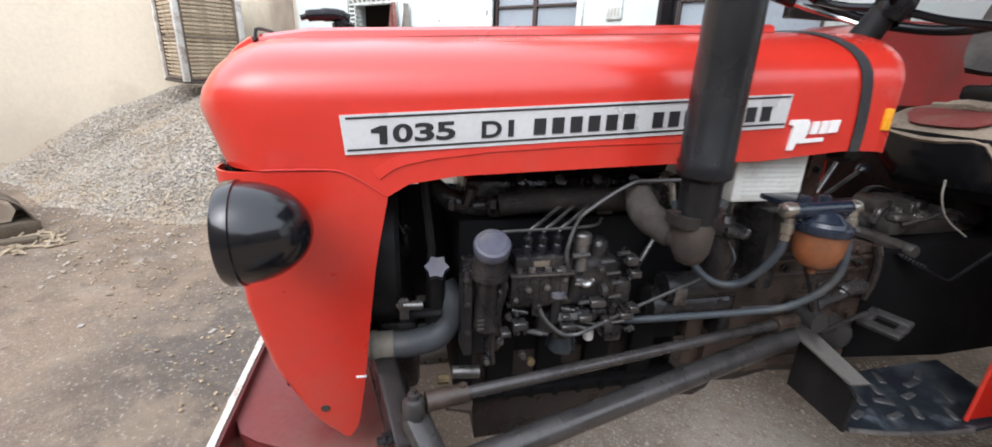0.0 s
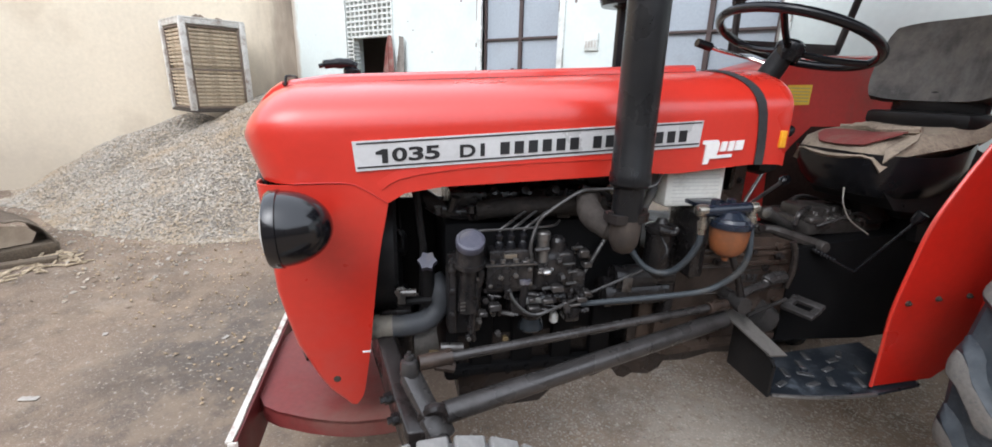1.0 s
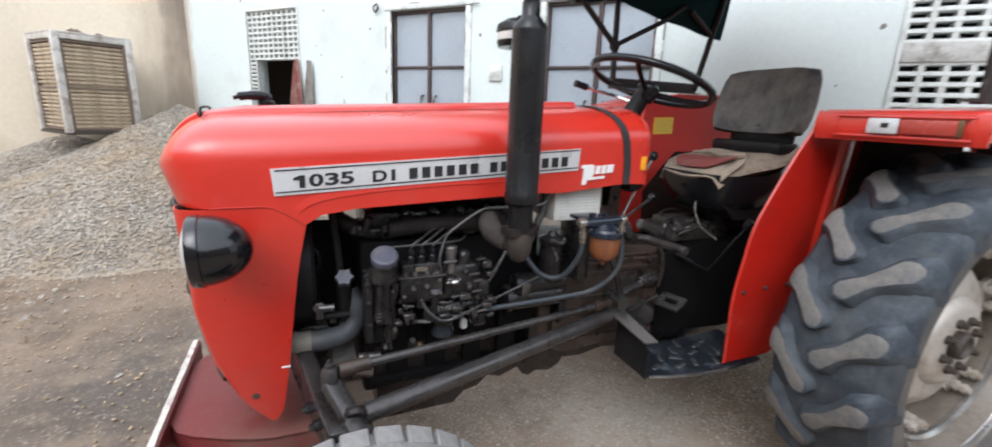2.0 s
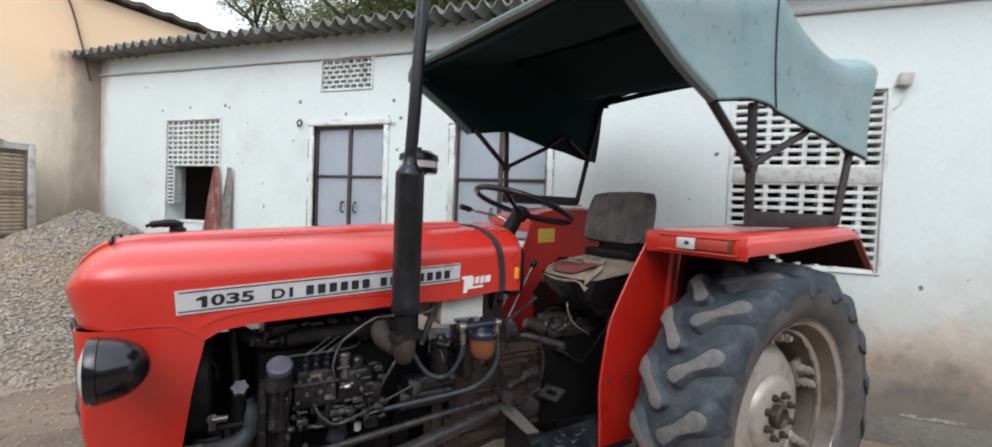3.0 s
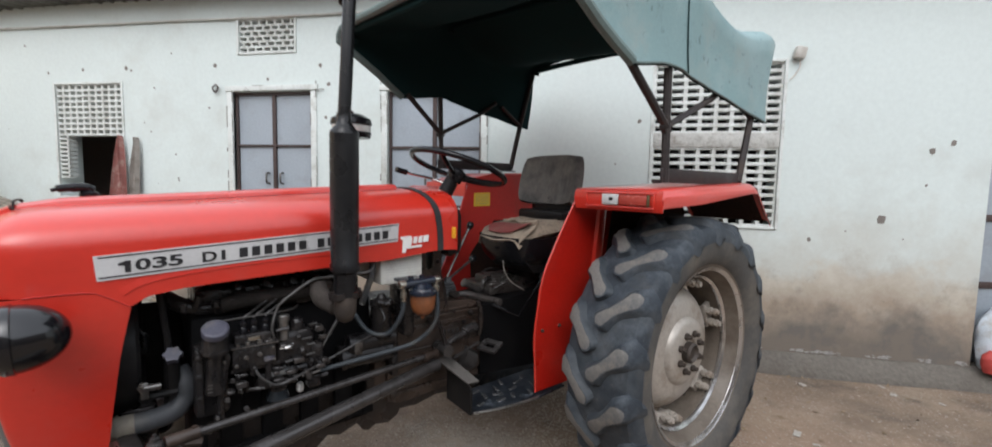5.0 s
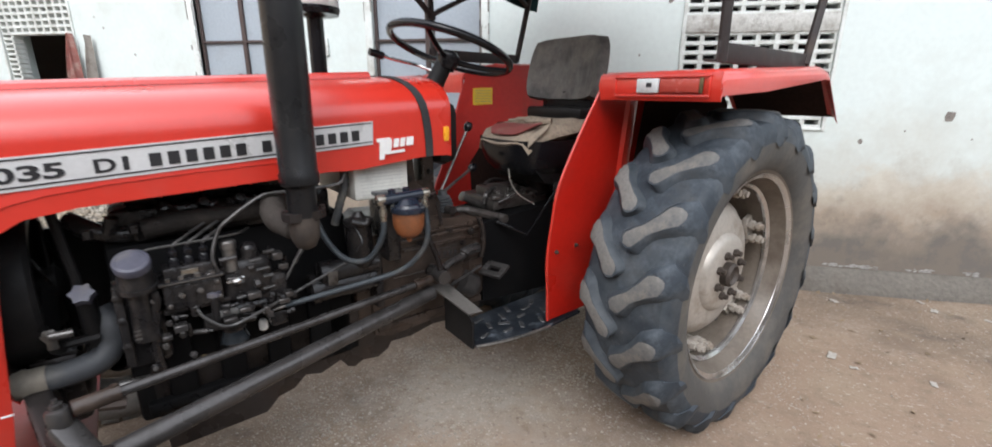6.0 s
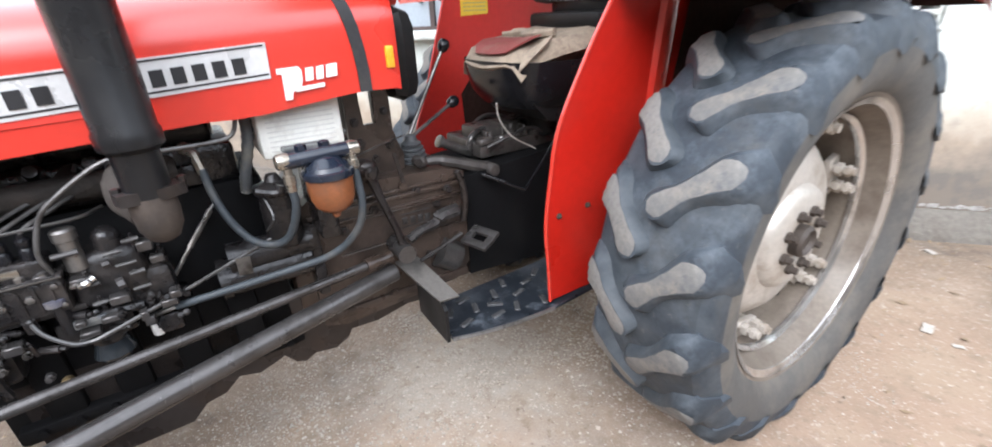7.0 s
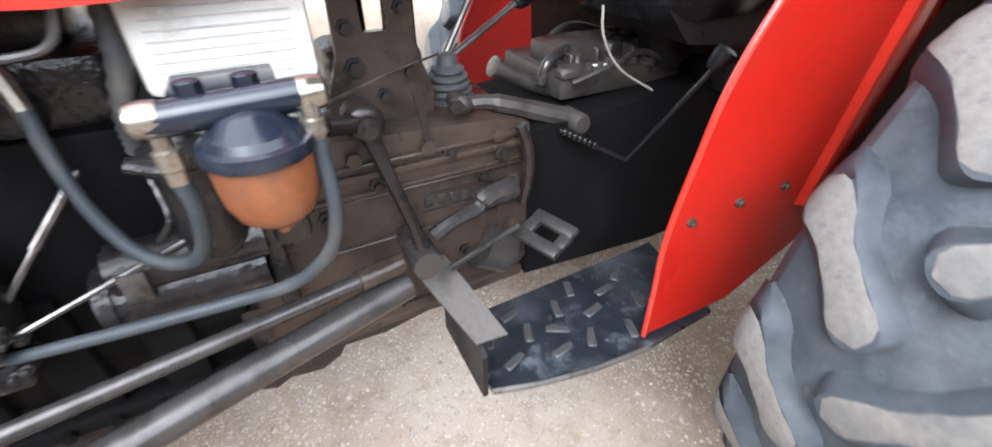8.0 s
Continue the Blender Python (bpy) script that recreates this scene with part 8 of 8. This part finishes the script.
for turn_deg, half, far in ((0, W2, D2), (180, W2, D2), (90, D2, W2), (-90, D2, W2)):
    m = pose(0, 0, 0, 0, 0, turn_deg)
    bm = B()
    for y in (-half + 0.045, half - 0.045):
        box(bm, far - 0.004, y, H2 / 2 - 0.01, 0.02, 0.024, H2 - 0.09, 0.002, m)
    for z in (0.035, H2 * 0.46, H2 - 0.075):
        box(bm, far - 0.004, 0, z, 0.022, 2 * half - 0.1, 0.022, 0.002, m)
    part("pad_frame", bm, PAD_WOOD, cooler, "faded brown inner frame")
    bm = B()
    rows = [[m @ Vector((far - 0.035 + 0.012 * noise.noise((i * 0.7, j * 0.5, turn_deg)), -half + 0.04 + (2 * half - 0.08) * i / 20, 0.03 + (H2 - 0.1) * j / 24)) for i in range(21)] for j in range(25)]
    grid_sheet(bm, rows, 0.02)
    part("straw_pad", bm, STRAW, cooler, "matted straw cooling pad")
    louvre = None
    for k in range(21):
        z = 0.065 + k * 0.0405
        if abs(z - H2 * 0.46) < 0.02:
            continue
        mm = m @ pose(far - 0.008, 0.004 * math.sin(k * 3.1), z, 0, 25 + 6 * math.sin(k * 2.3), 0)
        if louvre is None:
            louvre = part("louvre", box(B(), 0, 0, 0, 0.006, 2 * half - 0.1, 0.026, 0.002, segs=1), SLAT_WOOD, cooler, "faded thin wooden louvre")
            louvre.matrix_basis = mm
        else:
            again(louvre, "louvre", cooler, mm)
bm = B()
rows = [[Vector((-0.28 + 0.05 * i, -0.25 + 0.05 * j, H2 + 0.012 + max(0.0, 0.1 * noise.noise((i * 0.5, j * 0.5, 7)) + 0.03) * math.sin(math.pi * i / 11) * math.sin(math.pi * j / 10))) for i in range(12)] for j in range(11)]
grid_sheet(bm, rows, 0.004)
ob = thing("crumpled_sack", bm, TARP, "crumpled dry sacking lying on the air cooler", "sack")
ob.matrix_basis = pose(-5.8, 2.1, 0.97 + 0.004, 0, 0, -3)

# ---- covered pile at the yard's edge ----
PILE = pose(-4.2, -0.27, 0, 0, 0, 4)
bm = prism(B(), [(-0.42, 0.1), (0.36, 0.1), (0.4, 0.17), (0.35, 0.23), (0.18, 0.265), (-0.2, 0.265), (-0.4, 0.2)], -0.012, 0.012, "x", pose(0.0, 0, 0, 0, -10, 0))
board = thing("plywood_sheet", bm, material("pale_plywood", (0.42, 0.34, 0.25), 0.8, 0, 0.2, 6, 60, 0.05, dirt=(0.28, 0.21, 0.15), dirt_amount=0.35), "rounded tan plywood sheet leaning under sacking", "board", shade=False)
board.matrix_basis = PILE
for i, (x, y, z, l, w, h, a) in enumerate(((-0.02, 0.0, 0.045, 1.0, 0.16, 0.09, 90), (-0.3, 0.0, 0.045, 1.0, 0.16, 0.09, 88), (0.16, 0.1, 0.022, 0.7, 0.08, 0.04, 70), (0.24, -0.2, 0.022, 0.6, 0.07, 0.04, 104))):
    plank = thing("timber_plank", box(B(), 0, 0, 0, l, w, h, 0.012), OLD_WOOD, "weathered grey-brown plank lying at the pile's foot", "plank", group="loose planks")
    plank.matrix_basis = PILE @ pose(x, y, z, 0, 0, a)
bm = B()
rows = []
for i in range(15):
    u = i / 14
    row = []
    for j in range(33):
        v = -1 + j / 16
        up = 0.09 + 0.215 * max(0.0, 1 - abs(v) ** 4) ** 0.7
        fold = 0.03 * noise.noise((u * 2.2, v * 2.6, 2)) + 0.022 * noise.noise((u * 7, v * 7, 6))
        drop = 0.16 * max(0.0, abs(v) - 0.86) / 0.14 * (0.6 + 0.4 * math.sin(u * 9))
        row.append(Vector((-0.75 + 0.8 * u + 0.06 * math.cos(v * 5) * u, v * 0.5, max(0.012, up * (0.85 + 0.15 * u) + fold - 0.4 * drop))))
    rows.append(row)
grid_sheet(bm, rows, 0.008)
cover = thing("sack_cover", bm, TARP, "crumpled brown sacking draped over the leaning board", "cover")
cover.matrix_basis = PILE
bm = B()
rnd = random.Random(41)
for _ in range(150):
    m = PILE @ pose(rnd.uniform(0.1, 0.5), rnd.uniform(-0.6, 0.56), 0.012, rnd.uniform(-15, 15), rnd.uniform(-15, 15), rnd.uniform(0, 180))
    box(bm, 0, 0, 0, rnd.uniform(0.03, 0.14), rnd.uniform(0.008, 0.025), 0.008, m=m)
thing("straw_litter", bm, STRAW, "loose straw and splinters round the covered pile", "straw", "stuff", shade=False)


# ---- litter ----
def scrap(x, y, w, l, a, mat, label, category="litter"):
    """A small crumpled sheet lying on the ground."""
    bm = B()
    rows = [[Vector((w * (i / 5 - 0.5), l * (j / 5 - 0.5), 0.006 + 0.35 * w * abs(noise.noise((i * 0.6 + x * 9, j * 0.6, y))))) for i in range(6)] for j in range(6)]
    grid_sheet(bm, rows, 0.001)
    ob = thing("paper_scrap", bm, mat, label, category, group="scraps of litter")
    ob.matrix_basis = pose(x, y, ground_z(x, y) - 0.002, 0, 0, a)


PAPER = material("dirty_paper", (0.36, 0.33, 0.29), 0.8, 0, 0.2, 20, 90, 0.05)
for x, y, w, l, a in ((2.2, 2.19, 0.05, 0.1, -30), (2.57, 2.02, 0.035, 0.07, -20), (3.1, 2.92, 0.05, 0.08, -35), (3.1, 3.06, 0.03, 0.08, 5), (3.34, 2.84, 0.03, 0.05, 40), (2.26, 2.09, 0.03, 0.05, 80), (2.54, 2.96, 0.05, 0.08, 20), (-1.9, 0.5, 0.03, 0.05, 30), (-2.4, 0.1, 0.03, 0.04, 70), (-2.0, -0.25, 0.035, 0.1, -50)):
    scrap(x, y, w * 0.75, l * 0.75, a, PAPER, "small dirty scrap of pale paper on the earth")


def sack(name, x, y, z, w, h, mat, label, category):
    """A slumped sack leaning in the doorway."""
    bm = B()
    rows = []
    for j in range(11):
        t = j / 10
        r = w * (0.5 + 0.12 * math.sin(math.pi * t) - 0.3 * max(0, t - 0.75) * 2)
        rows.append([Vector((r * math.cos(k * math.pi / 8) * (1 + 0.12 * noise.noise((k % 16, j * 0.7, x))), 0.55 * r * math.sin(k * math.pi / 8) * (1 + 0.15 * noise.noise((k % 16, j, 3))), h * t)) for k in range(17)])
    grid_sheet(bm, rows)
    bm.faces.new([bm.verts.new(p) for p in rows[-1][:-1]])
    ob = thing(name, bm, mat, label, category)
    ob.matrix_basis = pose(x, y, z)
    return ob


sack("white_sack", 3.96, WALL_Y + 0.0, 0.155, 0.32, 0.45, material("white_woven_sack", (0.6, 0.66, 0.72), 0.7, 0, 0.15, 12, 120, 0.1, dirt=(0.4, 0.38, 0.34), dirt_amount=0.3, dirt_scale=9), "bluish white woven sack standing in the doorway", "sack")
sack("red_bag", 3.86, WALL_Y - 0.08, 0.15, 0.17, 0.16, material("red_plastic_bag", (0.45, 0.06, 0.05), 0.5, 0, 0.15, 12, 120, 0.1), "small red plastic bag against the white sack", "bag")
# flakes of old whitewash on the ledge at the wall's foot
rnd = random.Random(17)
bm = B()
for x, w in ((2.62, 0.1), (2.78, 0.16), (2.86, 0.06), (3.12, 0.08), (3.2, 0.05), (3.45, 0.07), (3.68, 0.05), (1.9, 0.08), (2.3, 0.05)):
    for _ in range(9):
        fx, fz, r = x + rnd.uniform(-0.6, 0.6) * w, 0.17 + rnd.uniform(-0.006, 0.016), rnd.uniform(0.004, 0.016)
        pts = [(fx + r * 1.7 * rnd.uniform(0.5, 1.1) * math.cos(k * 0.785), fz + r * 0.6 * rnd.uniform(0.5, 1.1) * math.sin(k * 0.785)) for k in range(8)]
        prism(bm, pts, WALL_Y - 0.004 - 0.0003 * rnd.random(), WALL_Y + 0.01)
thing("whitewash_flakes", bm, material("dirty_whitewash", (0.36, 0.35, 0.33), 0.9, 0, 0.3, 30, 90, 0.1, dirt=(0.17, 0.16, 0.15), dirt_amount=0.5, dirt_scale=30), "pale flakes of whitewash along the wall's foot", "flakes", "stuff", shade=False)

# ---- things on the wall ----
bm = B()
tube(bm, [(-5.8, WALL_Y - 0.02, 2.955), (-4.4, WALL_Y - 0.02, 2.938), (-3.0, WALL_Y - 0.02, 2.93), (-2.35, WALL_Y - 0.02, 2.918), (-1.2, WALL_Y - 0.02, 2.912), (0.6, WALL_Y - 0.02, 2.92)], 0.01, 8, False)
thing("conduit", bm, CONDUIT, "thin grey conduit along the wall under the eaves", "conduit", "structure")
bm = B()
tube(bm, [(1.55, WALL_Y - 0.02, 2.95), (3.4, WALL_Y - 0.02, 2.953), (8.5, WALL_Y - 0.02, 2.96)], 0.016, 8, False)
thing("conduit", bm, CONDUIT, "grey pipe along the wall beyond the canopy", "conduit", "structure")
box_r = root("junction_box", "small grey junction box with a dangling wire beside the screen", "junction box", pose(2.45, WALL_Y, 2.44))
part("body", box(B(), 0, -0.03, 0, 0.075, 0.06, 0.09, 0.01, pose(0, 0, 0, 0, 12, 0)), CONDUIT, box_r)
part("wire", tube(B(), [(0, -0.03, -0.04), (0.01, -0.02, -0.1), (-0.02, -0.012, -0.16), (-0.05, -0.01, -0.19)], 0.004, 6), WORN_WHITE, box_r)
sw = root("switch_plate", "small pale wall plate with dark marks near the window", "switch plate", pose(-1.283, WALL_Y, 1.686))
part("plate", box(B(), 0, -0.01, 0, 0.12, 0.02, 0.13, 0.004), TRIM, sw)
for i in range(4):
    part("mark_bar", box(B(), -0.04 + 0.026 * i, -0.022, -0.015, 0.012, 0.004, 0.05), CONDUIT, sw)
bm = lathe(B(), [(0.03, 0.0), (0.03, 0.04), (0.018, 0.045), (0.018, 0.01), (0, 0.01)], 12, along((-1.266, WALL_Y, 3.008), (-1.266, WALL_Y - 1, 3.0)))
thing("drain_stub", bm, RUST, "short rusty pipe stub high in the wall", "pipe")
hook = root("wall_hook", "small iron bracket beside the shuttered window", "bracket", pose(-2.6, WALL_Y, 2.283))
part("ring", tube(B(), [(0.0, -0.02, 0.035), (0.03, -0.03, 0.0), (0.0, -0.03, -0.04), (-0.03, -0.03, 0.0), (0.0, -0.02, 0.035)], 0.008, 6), STILE, hook)
# chipped spots where the limewash has fallen off
chip = material("bare_mortar", (0.2, 0.18, 0.16), 0.95, 0, 0.2, 20, 80, 0.2)
rnd = random.Random(11)
spots = [(3.091, 1.22, 0.034), (3.375, 1.725, 0.024), (3.5, 1.785, 0.02), (2.62, 1.05, 0.015), (-2.62, 2.5, 0.02), (-1.5, 2.47, 0.02), (-1.42, 2.3, 0.018), (-2.05, 2.36, 0.014), (-4.2, 2.5, 0.018), (-3.66, 2.5, 0.02), (-4.65, 2.48, 0.012), (-3.6, 2.48, 0.012), (-2.7, 2.1, 0.012), (-1.45, 2.0, 0.014), (-0.95, 2.5, 0.016), (2.42, 1.45, 0.014), (1.33, 1.95, 0.016)]
spots += [(rnd.uniform(-5.4, 5.5), rnd.uniform(0.9, 2.8), rnd.uniform(0.004, 0.011)) for _ in range(38)]
bm = B()
for x, z, r in spots:
    if any(a - 0.1 < x < b + 0.1 and c - 0.1 < z < d + 0.1 for a, b, c, d in (WIN_L, WIN_1, WIN_2, VENT, GRILLE)):
        continue
    pts = [(x + r * (0.7 + 0.5 * rnd.random()) * math.cos(k * 0.785), z + r * (0.7 + 0.5 * rnd.random()) * 1.1 * math.sin(k * 0.785)) for k in range(8)]
    prism(bm, pts, WALL_Y - 0.0025, WALL_Y + 0.01)
thing("plaster_chips", bm, chip, "dark chipped spots in the limewash", "chips", "stuff", shade=False)
# cloths hung at the broken window
def drape(name, x0, x1, z0, z1, w0, w1, mat, label):
    """A bunched cloth hanging from a nail and spreading downwards."""
    bm = B()
    rows = []
    for j in range(16):
        t = j / 15
        w = w0 + (w1 - w0) * t ** 0.8
        rows.append([Vector((x0 + (x1 - x0) * t + w * (i / 14 - 0.5), WALL_Y - 0.04 - 0.03 * t + (0.012 + 0.014 * t) * math.sin(i * 1.9 + t * 2.2), z0 + (z1 - z0) * t + 0.02 * math.sin(i * 0.9) * t)) for i in range(15)])
    grid_sheet(bm, rows, 0.004)
    return thing(name, bm, mat, label, "cloth")


drape("hanging_cloth", -3.727, -3.765, 1.83, 1.0, 0.03, 0.27, CLOTH, "faded maroon cloth hanging at the broken window")
drape("hanging_rag", -3.524, -3.57, 1.81, 1.0, 0.02, 0.15, material("faded_grey_rag", (0.3, 0.27, 0.24), 0.9, 0, 0.25, 9, 90, 0.1, dirt=(0.16, 0.13, 0.11), dirt_amount=0.4, dirt_scale=12), "grey-brown rag hanging from a nail in the wall")
bm = tube(B(), [(-5.93, 2.82, 3.99), (-5.912, 2.857, 3.947), (-5.86, 2.95, 3.737), (-5.812, 3.049, 3.272), (-5.795, 3.083, 3.061), (-5.77, 3.115, 2.86)], 0.011, 7)
thing("cable", bm, STILE, "dark cable hanging at the corner of the two buildings", "cable")

# ---- trees behind the roof ----
def tree(x, y, height, spread, seed, leaves, label):
    rnd = random.Random(seed)
    t = root("tree", label, "tree", pose(x, y, 0))
    bm = B()
    tips = []

    def limb(p, d, length, r, depth):
        pts = [p]
        for k in range(3):
            d = (d + Vector((rnd.uniform(-0.25, 0.25), rnd.uniform(-0.25, 0.25), rnd.uniform(-0.05, 0.22)))).normalized()
            pts.append(pts[-1] + d * length / 3)
        tube(bm, pts, [r, r * 0.85, r * 0.7, r * 0.6], 7)
        if depth <= 3:
            tips.extend(pts[1:])
        if depth == 0:
            return
        for _ in range(3 if depth > 1 else 4):
            a = rnd.random() * 6.283
            side = Vector((math.cos(a), math.sin(a), rnd.uniform(-0.15, 0.6)))
            limb(pts[rnd.choice((2, 3, 3))], (d * 0.6 + side * 0.8 * spread).normalized(), length * rnd.uniform(0.6, 0.8), r * 0.58, depth - 1)
    limb(Vector((0, 0, -0.1)), Vector((rnd.uniform(-0.1, 0.1), 0, 1)), height * 0.42, height * 0.028, 4)
    part("trunk", bm, BARK, t, "dark rough trunk and limbs")
    rs = np.random.RandomState(seed)
    tp = np.array([list(q) for q in tips])
    pick = tp[rs.randint(0, len(tp), leaves)]
    off = rs.normal(0, 1, (leaves, 3)) * np.array((0.5, 0.5, 0.36)) * height * 0.07
    c = pick + off
    u = rs.normal(0, 1, (leaves, 3))
    u[:, 2] *= 0.5
    u /= np.linalg.norm(u, axis=1)[:, None]
    v = np.cross(u, rs.normal(0, 1, (leaves, 3)))
    v /= np.linalg.norm(v, axis=1)[:, None]
    s = (0.025 + 0.035 * rs.rand(leaves))[:, None]
    quad = np.stack((c - u * s, c - v * s * 0.3, c + u * s, c + v * s * 0.3), 1).reshape(-1, 3)
    me = bpy.data.meshes.new("crown")
    me.from_pydata(quad.tolist(), [], np.arange(leaves * 4).reshape(-1, 4).tolist())
    me.materials.append(LEAF)
    crown = new("crown", me)
    crown.parent = t
    tagged(crown, "loose crown of small green leaves", kind="stuff")
    return t


tree(-9.2, 11.0, 8.5, 1.1, 33, 46000, "broad tree with feathery leaves by the beige building")
tree(-6.2, 11.0, 8.5, 1.1, 3, 50000, "broad tree with feathery green leaves behind the roof")
tree(-2.55, 8.9, 8.5, 1.0, 5, 50000, "tall feathery tree behind the roof's middle")
tree(-1.83, 8.8, 8.5, 0.9, 8, 46000, "tall tree with dark trunks behind the roof")
tree(-0.22, 8.9, 8.0, 1.0, 12, 46000, "leafy tree with yellowing leaves behind the roof")
tree(2.6, 10.0, 8.0, 1.0, 21, 16000, "leafy tree behind the roof's far end")
